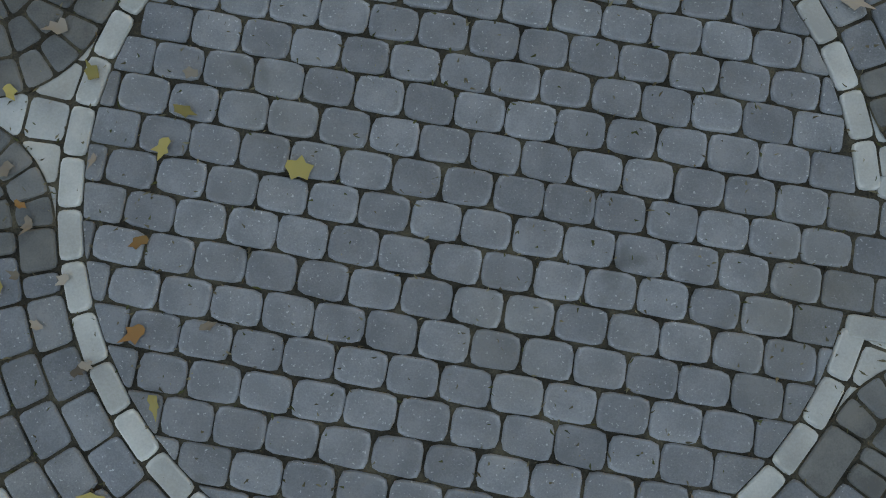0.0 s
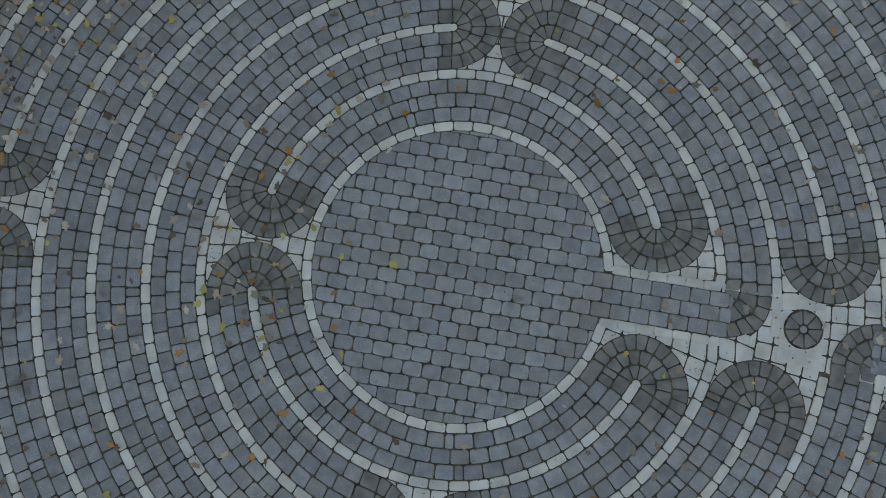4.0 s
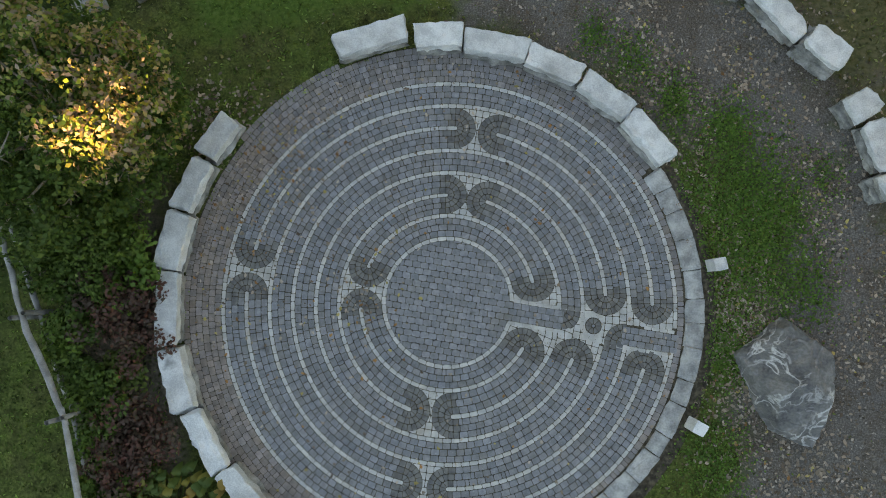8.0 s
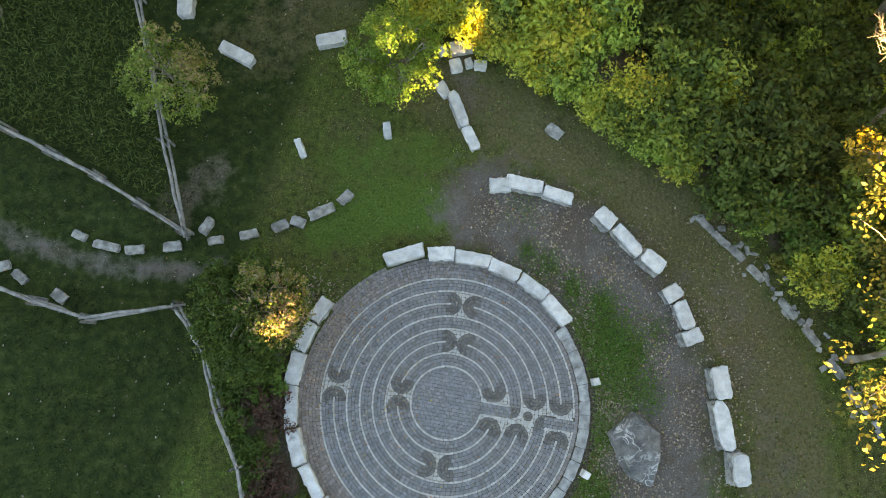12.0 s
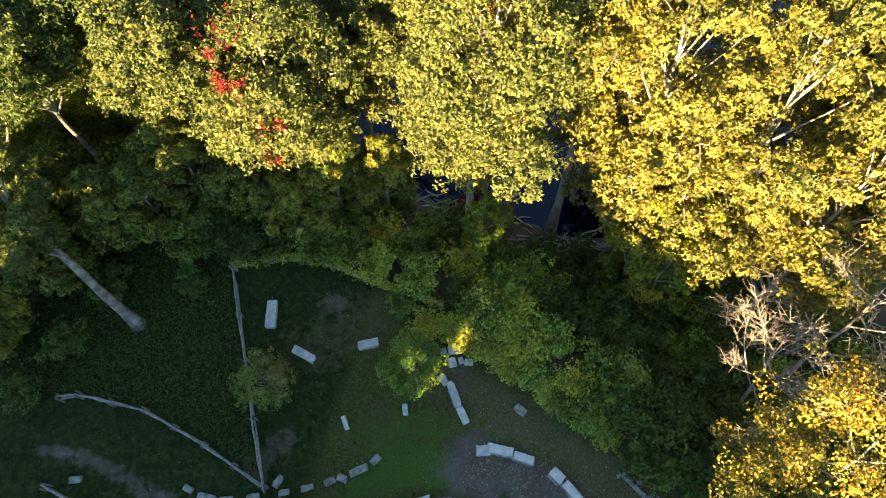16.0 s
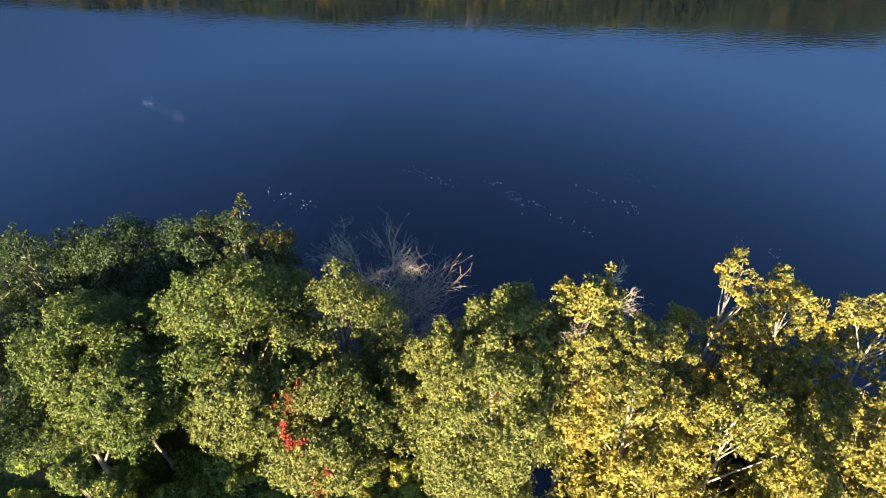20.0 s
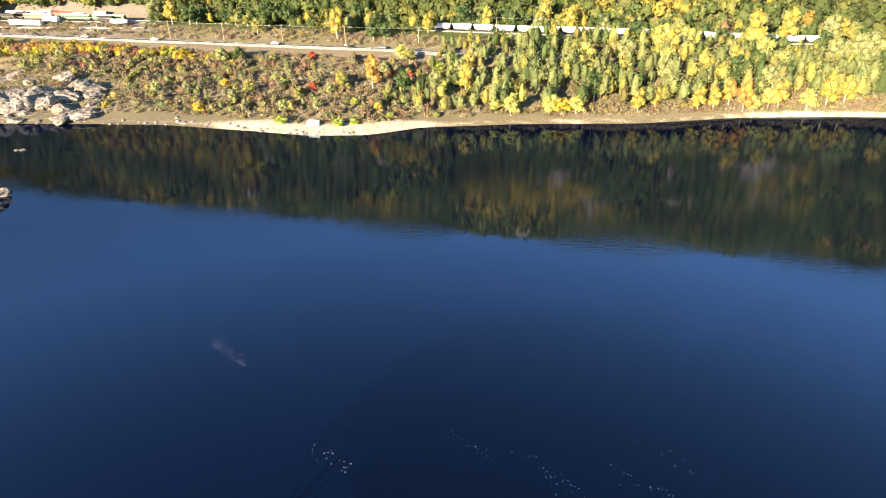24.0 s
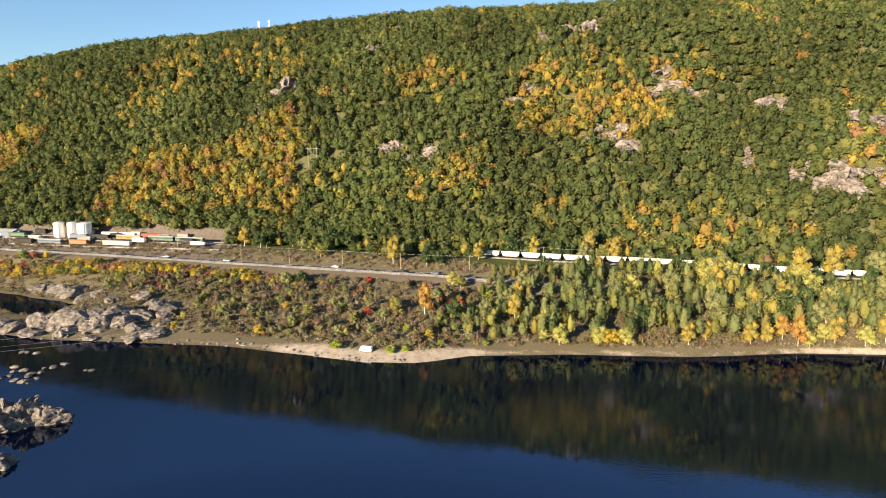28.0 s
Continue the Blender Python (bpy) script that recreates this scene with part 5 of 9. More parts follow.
def build_tree(name, label, x, y, z, top, spread, cols, seed, lean=(0, 0), nleaf=4200, leaf=0.34, bark=None, bare=0.0, limbs=11, crown_lo=0.35, rad=None, cat="tree", group="", twig=3):
    """A tapered, leaning trunk, limbs that rise and fork, and leaves in clumps round the limbs' ends."""
    g = np.random.default_rng(seed)
    bark = bark or M_BARK
    H = top - z
    rad = rad or 0.0125 * H + 0.03
    root = group_top(name, label, cat, pose(x, y, z), group)
    ts = np.linspace(0, 1, 9)
    wob = np.cumsum(g.normal(0, 0.012 * H, (9, 2)), 0) * ts[:, None]
    spine = np.c_[lean[0] * ts**1.3 + wob[:, 0], lean[1] * ts**1.3 + wob[:, 1], ts * H * 0.86 - 0.3 * (ts == 0)]
    part("trunk", mesh_np("trunk", *tube(spine, rad * (1 - 0.86 * ts) * (1 + 0.5 * (ts == 0)), 9), bark, smooth=True), root)
    tips, twigs = [], []
    for i in range(limbs):
        t0 = crown_lo + (0.95 - crown_lo) * (i + g.uniform(0, 0.8)) / limbs
        p0 = np.array([np.interp(t0, ts, spine[:, k]) for k in range(3)])
        az = i * 2.4 + g.uniform(-0.5, 0.5)
        L = spread * (1.08 - 0.62 * ((t0 - crown_lo) / (1 - crown_lo)) ** 1.6) * g.uniform(0.75, 1.15)
        rise = g.uniform(0.25, 0.75) + 0.6 * t0
        s = np.linspace(0, 1, 6)
        path = p0 + np.c_[np.cos(az) * L * s, np.sin(az) * L * s, L * rise * s**1.25 * 0.8] + np.cumsum(g.normal(0, 0.035 * L, (6, 3)), 0) * s[:, None]
        r0 = rad * (1 - 0.86 * t0) * 0.62
        part("limb", mesh_np("limb", *tube(path, r0 * (1 - 0.85 * s) + 0.012, 6), bark, smooth=True), root)
        for j in range(twig):
            k = g.uniform(0.4, 0.95)
            q0 = np.array([np.interp(k, s, path[:, c]) for c in range(3)])
            d = np.array([np.cos(az + g.uniform(-1.2, 1.2)), np.sin(az + g.uniform(-1.2, 1.2)), g.uniform(0.1, 1.0)]) * L * g.uniform(0.28, 0.5)
            q = q0 + d * np.linspace(0, 1, 4)[:, None] + g.normal(0, 0.05 * L, (4, 3)) * np.linspace(0, 1, 4)[:, None]
            twigs.append(tube(q, r0 * 0.42 * (1 - 0.8 * np.linspace(0, 1, 4)) + 0.008, 4))
            tips.append(q[-1])
            if bare > 0.5:
                for _ in range(9):
                    w0 = q[g.integers(1, 4)]
                    w = w0 + (d * 0.4 + g.normal(0, 0.13 * L, 3)) * np.linspace(0, 1, 3)[:, None]
                    twigs.append(tube(w, [0.026, 0.018, 0.010], 3))
                    for _ in range(3):
                        z_ = w[g.integers(1, 3)] + (d * 0.16 + g.normal(0, 0.075 * L, 3)) * np.linspace(0, 1, 3)[:, None]
                        twigs.append(tube(z_, [0.015, 0.011, 0.007], 3))
        tips.append(path[-1])
        tips.append(path[3])
    tips.append(spine[-1])
    tw = part("branchwork", mesh_np("branchwork", *join(twigs), bark), root)
    tw["kind"] = "stuff"
    tips = np.array(tips)
    n = int(nleaf * (1 - bare))
    if n > 20:
        # rounded, drooping clumps of leaves with gaps between them
        tips = np.concatenate([tips] + [tips + g.normal(0, 0.20 * spread, tips.shape) * [1, 1, 0.8] for _ in range(2)])
        k = g.integers(0, len(tips), n)
        vol = (spread * 0.15 + 0.14) * g.uniform(0.5, 1.35, len(tips))[k][:, None]
        way = g.normal(size=(n, 3))
        way[:, 2] = np.abs(way[:, 2]) * 0.9 - 0.35
        way /= np.linalg.norm(way, axis=1)[:, None]
        C = tips[k] + way * vol * g.uniform(0.5, 1.12, n)[:, None] * [1, 1, 0.72]
        clump = g.choice(len(cols), len(tips))
        mixc = np.where(g.uniform(size=n) < 0.7, clump[k], g.integers(0, len(cols), n))
        T = np.repeat(np.asarray(cols)[mixc], 4, 0)
        P, F = leaves(C, leaf, g, out=way + [0, 0, 0.35])
        cr = part("crown", mesh_np("crown", P, F, M_LEAF, T), root)
        cr["kind"] = "stuff"
    return root


def grow_tree(name, label, x, y, z, top, spread, cols, seed, lean=(0, 0), nleaf=40000, leaf=0.2, bark=None, crown_lo=0.3, rad=None, group="", lobes=15, tri=True, thin=0.0, pad=1.0, sides=None):
    """A leafy tree: a tapered trunk, limbs that run out to the boughs, and on each bough layered pads of small leaves."""
    g = np.random.default_rng(seed)
    bark = bark or M_BARK
    H = top - z
    rad = rad or 0.0125 * H + 0.03
    root = group_top(name, label, "tree", pose(x, y, z), group)
    ts = np.linspace(0, 1, 9)
    wob = np.cumsum(g.normal(0, 0.010 * H, (9, 2)), 0) * ts[:, None]
    spine = np.c_[lean[0] * ts**1.3 + wob[:, 0], lean[1] * ts**1.3 + wob[:, 1], ts * H * 0.88 - 0.3 * (ts == 0)]
    part("trunk", mesh_np("trunk", *tube(spine, rad * (1 - 0.86 * ts) * (1 + 0.5 * (ts == 0)), 9), bark, smooth=True), root)
    half = 0.5 * H * (1 - crown_lo)
    tiers = np.sort(g.uniform(0.06, 0.97, lobes))
    tiers[-1] = 0.86
    mid, size, outw = [], [], []
    for i, h_ in enumerate(tiers):
        zc = H * crown_lo + 2 * half * h_
        t_ = zc / H
        axis_ = np.array([np.interp(t_, ts, spine[:, k]) for k in range(2)])
        wide = spread * np.clip(np.sin(np.pi * np.clip(0.16 + 0.80 * h_, 0, 1)) ** 0.75, 0.25, 1)
        az = i * 2.4 + g.uniform(-0.5, 0.5)
        lr = min(wide * g.uniform(0.32, 0.50), half * 0.5) if i < lobes - 1 else spread * 0.34
        off = max(0.0, wide - 0.6 * lr) * (0.35 + 0.75 * g.uniform() ** 0.6) * (i < lobes - 1)
        c = np.array([axis_[0] + math.cos(az) * off, axis_[1] + math.sin(az) * off, min(zc, H - lr * 0.72)])
        mid.append(c)
        size.append(lr)
        outw.append((math.cos(az), math.sin(az), 0.35) if i < lobes - 1 else (0, 0, 1.0))
        t0 = np.clip(t_ - 0.55 * off / H - 0.06, 0.15, 0.93)
        p0 = np.array([np.interp(t0, ts, spine[:, k]) for k in range(3)])
        s = np.linspace(0, 1, 6)
        path = p0 + (c - p0) * s[:, None] + np.c_[np.zeros((6, 2)), -0.12 * lr * np.sin(np.pi * s)] + np.cumsum(g.normal(0, 0.03 * spread, (6, 3)), 0) * s[:, None] * (1 - s)[:, None]
        r0 = rad * (1 - 0.86 * t0) * 0.6
        part("limb", mesh_np("limb", *tube(path, r0 * (1 - 0.8 * s) + 0.014, 6), bark, smooth=True), root)
    mid, size, outw = np.array(mid), np.array(size), np.array(outw)
    # pads on the boughs, thickest outwards and above
    npad = max(60, int(nleaf / 30))
    wgt = size**2 / (size**2).sum()
    b = g.choice(lobes, npad, p=wgt)
    d = g.normal(size=(npad, 3)) + 0.45 * outw[b] + [0, 0, 0.22]
    d /= np.linalg.norm(d, axis=1)[:, None]
    pc = mid[b] + d * (size[b] * g.uniform(0.45, 1.22, npad))[:, None] * [1, 1, 0.9]
    if thin:
        hole = grad_noise(pc[:, 0] + 3 * pc[:, 2], pc[:, 1] - 2 * pc[:, 2], 1.1, seed) > 0.75 - thin
        pc, d, b = pc[~hole], d[~hole], b[~hole]
    npad = len(pc)
    pr = (0.066 * spread + 0.13) * pad * g.uniform(0.5, 1.5, npad)
    twigs = []
    for i in g.choice(npad, min(npad, 90), replace=False):
        q = mid[b[i]] + (pc[i] - mid[b[i]]) * np.array([0, 0.5, 1.0])[:, None] + g.normal(0, 0.06 * spread, (3, 3)) * np.array([0, 1, 0.3])[:, None]
        twigs.append(tube(q, [rad * 0.13 + 0.012, rad * 0.08 + 0.009, 0.008], 4))
    tw = part("branchwork", mesh_np("branchwork", *join(twigs), bark), root)
    tw["kind"] = "stuff"
    k = g.integers(0, npad, nleaf)
    a, rr = g.uniform(0, 2 * np.pi, nleaf), np.sqrt(g.uniform(0, 1, nleaf))
    dome = (1 - rr**2) * 0.34 - 0.16 * rr
    C = pc[k] + np.c_[np.cos(a) * rr, np.sin(a) * rr, dome + g.normal(0, 0.22, nleaf)] * pr[k][:, None]
    up = d[k] * 0.6 + np.c_[np.cos(a) * rr * 0.45, np.sin(a) * rr * 0.45, np.full(nleaf, 0.45)]
    cols = np.asarray(cols)
    tone = g.integers(0, len(cols), lobes)[b]
    ct = np.where(g.uniform(size=npad) < 0.55, tone, g.integers(0, len(cols), npad))
    mixc = np.where(g.uniform(size=nleaf) < 0.75, ct[k], g.integers(0, len(cols), nleaf))
    T = cols[mixc]
    if sides is not None:  # one side of the crown coloured apart: turned leaves and painted sunlight
        turned = (((C - mid.mean(0)) @ np.array(sides[0])) + g.normal(0, 0.28, nleaf) > sides[1])
        T = np.where(turned[:, None], np.asarray(sides[2])[g.integers(0, len(sides[2]), nleaf)], T)
    P, F = leaves(C, leaf, g, out=up, loose=0.72, tri=tri)
    cr = part("crown", mesh_np("crown", P, F, M_LEAF, np.repeat(T, 3 if tri else 4, 0)), root)
    cr["kind"] = "stuff"
    return root


def bush(name, label, x, y, z, r, h, cols, seed, n=900, leaf=0.17, group="", cat="shrub", stems=8, tri=False):
    """Stems from one root, with leaves in rounded clumps on them."""
    g = np.random.default_rng(seed)
    root = group_top(name, label, cat, pose(x, y, z), group)
    st, tips = [], []
    for i in range(stems):
        az = i * 2.4
        L = r * g.uniform(0.35, 0.9)
        s = np.linspace(0, 1, 5)
        q = np.c_[np.cos(az) * L * s**1.2, np.sin(az) * L * s**1.2, h * g.uniform(0.55, 0.95) * s - 0.1 * (s == 0)] + g.normal(0, 0.04 * r, (5, 3)) * s[:, None]
        st.append(tube(q, 0.03 * (1 - 0.7 * s), 5))
        tips += [q[-1], q[2], q[3]]
    sw = part("branchwork", mesh_np("branchwork", *join(st), M_BARK), root)
    sw["kind"] = "stuff"
    tips = np.array(tips)
    k = g.integers(0, len(tips), n)
    way = g.normal(size=(n, 3))
    way[:, 2] = np.abs(way[:, 2]) - 0.3
    way /= np.linalg.norm(way, axis=1)[:, None]
    C = tips[k] + way * (r * 0.34 * g.uniform(0.6, 1.25, len(tips)))[k][:, None] * g.uniform(0.5, 1.05, n)[:, None] * [1, 1, 0.8]
    C[:, 2] = np.maximum(C[:, 2], 0.05)
    P, F = leaves(C, leaf, g, out=way + [0, 0, 0.4], tri=tri)
    c = g.choice(len(cols), len(tips))
    mixc = np.where(g.uniform(size=n) < 0.6, c[k], g.integers(0, len(cols), n))
    f = part("foliage", mesh_np("foliage", P, F, M_LEAF, np.repeat(np.asarray(cols)[mixc], 3 if tri else 4, 0)), root)
    f["kind"] = "stuff"
    return root


def gz(x, y):
    return float(height(np.array([x]), np.array([y]))[0])


OLIVE = [(0.122, 0.144, 0.041), (0.149, 0.167, 0.047), (0.175, 0.182, 0.052), (0.086, 0.110, 0.032)]
MOSSY = [(0.066, 0.100, 0.026), (0.086, 0.122, 0.030), (0.115, 0.146, 0.038)]
# dark green leaves, with the shade on the left-hand trees put into the colour
SHADE_GREEN = [(0.024, 0.047, 0.019), (0.033, 0.058, 0.021), (0.045, 0.070, 0.025)]
# the belt of trees on the river bank: place, top, spread, colours, lean, leaves, size, bareness
BELT = [
    (-10.6, 30.3, 18.8, 4.3, OLIVE, (0.2, 0.6), 4600, 0.34, 0), (-17.6, 30.6, 18.3, 3.3, OLIVE, (-0.3, 0.6), 3000, 0.34, 0), (-27.2, 31.2, 17.6, 3.8, MOSSY, (-0.6, 0.4), 3400, 0.34, 0), (-32.5, 36, 18.8, 5.0, MOSSY, (0, 0), 4400, 0.34, 0),
    (-28.5, 46.5, 17.6, 7.0, SHADE_GREEN, (0, 2), 5600, 0.34, 0), (-25.5, 39, 18.6, 4.6, MOSSY, (0, 1), 3400, 0.34, 0), (-21.5, 46, 21.2, 5.6, SHADE_GREEN + [(0.13, 0.115, 0.03)], (0, 2), 3600, 0.32, 0), (-19, 37, 22.8, 6.6, MOSSY + OLIVE[:1], (0, 2), 5400, 0.34, 0),
    (-36.5, 46.5, 16.4, 7.0, SHADE_GREEN, (0, 1.5), 5400, 0.34, 0), (-38.5, 38.5, 17.2, 5.2, SHADE_GREEN + MOSSY[:1], (0, 0), 3600, 0.34, 0), (-43, 34, 17, 6.5, SHADE_GREEN, (0, 0), 4400, 0.36, 0), (-10.5, 37, 20.5, 5.6, OLIVE, (0, 3), 5000, 0.33, 0), (-46, 48, 16, 7, SHADE_GREEN, (0, 0), 4400, 0.36, 0),
    (2.6, 35.5, 21.5, 4.4, OLIVE + YGREEN[:1], (0.3, 3), 4200, 0.32, 0), (1.5, 27, 25, 4.8, YGREEN + OLIVE[:2], (0.5, 2.5), 5000, 0.32, 0), (-3.5, 33, 19, 4.0, OLIVE + YGREEN, (1, 3), 3600, 0.32, 0), (5.5, 31.5, 22.5, 4.2, YGREEN + YELLOW[:1], (0, 3), 3800, 0.32, 0),
    (9.5, 31, 25, 5.0, YELLOW + YGREEN, (0.5, 5), 4200, 0.36, 0.12), (14.5, 28, 22.5, 5.6, YELLOW, (0, 4), 4600, 0.36, 0), (19.5, 26, 20.5, 5.8, YELLOW + YGREEN[:1], (1, 4), 4600, 0.36, 0.05),
    (24, 38, 18.5, 4.8, YELLOW + GOLD[:1], (1.5, 7), 3200, 0.36, 0.1), (29, 26.5, 15.5, 5.2, YELLOW + [(0.22, 0.20, 0.04)], (0, 4), 3600, 0.36, 0.1), (36, 30, 16, 6, YELLOW, (0, 3), 3600, 0.38, 0), (25, 22, 17, 4.6, YELLOW, (0, 2), 3400, 0.36, 0.1),
    (32.5, 41.5, 17.4, 5.2, YELLOW + GOLD[:1], (0, 3), 3200, 0.36, 0.1), (40.5, 40, 17, 5.6, YELLOW, (0, 3), 3200, 0.36, 0.1), (17, 36, 17.5, 4.2, YGREEN + YELLOW, (0, 4), 3000, 0.34, 0.05), (42, 22, 14, 6, YELLOW, (0, 0), 3200, 0.38, 0),
]
CROWN_LO = {-10.6: 0.52, -17.6: 0.62, -27.2: 0.66, -32.5: 0.62, 9.5: 0.46, 14.5: 0.20, 19.5: 0.12, 5.5: 0.52, 1.5: 0.44, -3.5: 0.48, 2.6: 0.42}  # where the crown begins, as a share of the height
for i, (x, y, top, sp, cols, lean, n, lf, bare) in enumerate(BELT):
    kind = "yellow" if cols[0] in YELLOW else "pale yellow-green" if cols[0] in YGREEN else ("olive-green" if cols[0] == OLIVE[0] else "dark green")
    yel = cols[0] in YELLOW
    grow_tree("riverside_tree", f"tall {kind} broadleaf tree in early autumn on the river bank", x, y, gz(x, y) - 0.2, top, sp * 1.12, cols, 40 + i, lean, int(n * (9.5 if yel else 11.5)), 0.30 if yel else 0.25, M_TWIG if yel else M_BARK, CROWN_LO.get(x, 0.30 if x < -9 else 0.24), group="trees on the river bank", lobes=34, thin=0.20 if yel else 0.10, pad=0.85 if yel else 1.0)
grow_tree("leaning_tree", "leafy tree with a stout leaning pale trunk", -22.6, 18.6, gz(-22.6, 18.6), 13.0, 3.0, GREEN + OLIVE[:2], 90, (-9.5, 7.5), 26000, 0.22, M_BARK, 0.54, 0.42, lobes=14)
grow_tree("leaning_tree", "dark leaning tree in the shade of the wood", -30.5, 27.5, gz(-30.5, 27.5), 13.4, 4.0, MOSSY, 91, (-7, 8), 28000, 0.22, M_BARK, 0.5, 0.4, lobes=18)
build_tree("bare_tree", "leafless grey tree leaning over the water", -7.2, 39.5, gz(-7.2, 39.5) - 0.3, 17.6, 7.0, GREEN, 92, (-1.2, 9.8), 0, 0.3, M_TWIG, 1.0, 32, 0.28, 0.26, twig=7)
build_tree("bare_tree", "leafless pale-barked tree at the edge of the wood", 20.6, 13.2, gz(20.6, 13.2), 8.6, 3.4, YELLOW, 93, (-1.0, 2.0), 0, 0.3, M_TWIG, 1.0, 11, 0.42, 0.15, twig=4)
build_tree("bare_tree", "leafless pale-barked tree at the edge of the wood", 25.0, 15.5, gz(25, 15.5), 12.0, 5.0, YELLOW, 89, (0.8, 3.5), 0, 0.3, M_TWIG, 1.0, 11, 0.4, 0.2, twig=4)
build_tree("bare_top_tree", "leafless tree crown rising among yellow foliage", 11.8, 34, gz(11.8, 34), 27.0, 4.2, YELLOW, 94, (0, 4), 0, 0.3, M_TWIG, 1.0, 14, 0.6, 0.25, twig=6)
build_tree("sparse_tree", "thin tree with scattered yellow leaves", 17.6, 2.2, gz(17.6, 2.2), 10.5, 3.3, YELLOW, 95, (-1.2, 0.8), 6000, 0.19, M_TWIG, 0.2, 11, 0.4, 0.16)
build_tree("sparse_tree", "thin tree with scattered golden leaves", 23.0, 7.5, gz(23, 7.5), 14.5, 4.4, YELLOW + GOLD, 96, (-1, 1.2), 10500, 0.21, M_TWIG, 0.1, 11, 0.4, 0.16)
build_tree("sparse_tree", "thin tree with yellow leaves on pale branches", 19.4, 8.8, gz(19.4, 8.8), 8.4, 2.8, YELLOW + GOLD[:1], 97, (-0.6, 0.6), 7000, 0.2, M_TWIG, 0.1, 11, 0.35, 0.13)
for i, (x, y, top, sp) in enumerate(((2.9, 28.0, 9.0, 2.2), (2.6, 25.6, 5.6, 1.7), (14.6, 24.6, 8.6, 2.7), (18.2, 25.0, 7.6, 2.6), (16.0, 22.4, 5.0, 2.2))):
    grow_tree("vine_hung_tree", "low yellow-green tree hung with vines above the water", x, y, gz(x, y) - 0.1, top, sp, [(0.20, 0.26, 0.035), (0.28, 0.32, 0.045), (0.14, 0.21, 0.035), (0.40, 0.34, 0.05)], 860 + i, (0, 0.6), 9000, 0.2, M_BARK, 0.05, group="vine-hung trees by the water", lobes=16)
# half-shaded trees under the tall crowns
for i, (x, y, top, sp, cols) in enumerate(((-14.0, 27.6, 10.6, 3.0, 0), (-18.6, 28.2, 10.8, 3.1, 0), (-8.6, 28.6, 9.6, 2.8, 1), (-24.4, 25.6, 8.6, 2.9, 0), (-5.0, 29.6, 7.4, 2.3, 1), (-28.6, 22.0, 6.2, 2.5, 0), (-21.6, 26.4, 8.8, 2.5, 0), (-11.2, 26.6, 6.6, 2.4, 1), (-31.4, 17.6, 5.4, 2.3, 1), (-35.5, 17.0, 6.4, 2.6, 0), (-37.5, 24.5, 7.6, 3.0, 0), (-29.0, 26.5, 7.0, 2.6, 0))):
    grow_tree("understorey_tree", "half-shaded tree with broad green and yellowing leaves below the tall crowns", x, y, gz(x, y) - 0.1, top, sp, ([(0.15, 0.19, 0.042), (0.20, 0.23, 0.050), (0.26, 0.27, 0.055), (0.08, 0.12, 0.03)], [(0.20, 0.24, 0.046), (0.29, 0.29, 0.055), (0.13, 0.17, 0.036), (0.36, 0.32, 0.06)])[cols], 880 + i, (0, 0.3), 15000, 0.26, M_BARK, 0.18, group="trees below the tall crowns", lobes=20, thin=0.15)
# young trees on the lawn and beside the labyrinth
grow_tree("young_tree", "young tree with green and pale orange leaves on the lawn", -12.0, 13.9, 0, 5.0, 1.9, [(0.19, 0.28, 0.06), (0.25, 0.31, 0.075), (0.14, 0.22, 0.05)], 97, (-0.2, 0.4), 9000, 0.12, M_BARK, 0.22, 0.07, lobes=24, tri=False, thin=0.2, sides=((0.8, 0.3, 0.5), 0.95, [(0.40, 0.27, 0.15), (0.36, 0.30, 0.10)]))
grow_tree("young_tree", "young bright green tree on the lawn", -2.7, 14.9, 0, 4.8, 2.05, [(0.15, 0.28, 0.05), (0.21, 0.34, 0.065), (0.12, 0.23, 0.045), (0.28, 0.36, 0.07)], 98, (0, 0.3), 13000, 0.12, M_BARK, 0.2, 0.08, lobes=26, tri=False, thin=0.15)
# its peach upper side is partly turned leaves, partly sunlight put into the colour
grow_tree("young_tree", "small tree turning yellow and peach, with sunlight painted into that side", -8.3, 3.7, 0, 5.1, 2.35, [(0.042, 0.092, 0.020), (0.058, 0.118, 0.024), (0.080, 0.150, 0.030), (0.050, 0.100, 0.022), (0.12, 0.17, 0.036)], 99, (0.85, 0.15), 26000, 0.115, M_BARK, 0.12, 0.08, lobes=34, tri=False, thin=0.34, pad=0.8, sides=((0.75, 0.1, 0.65), 1.45, [(0.36, 0.26, 0.11), (0.36, 0.25, 0.17), (0.27, 0.27, 0.06), (0.12, 0.20, 0.04)]))

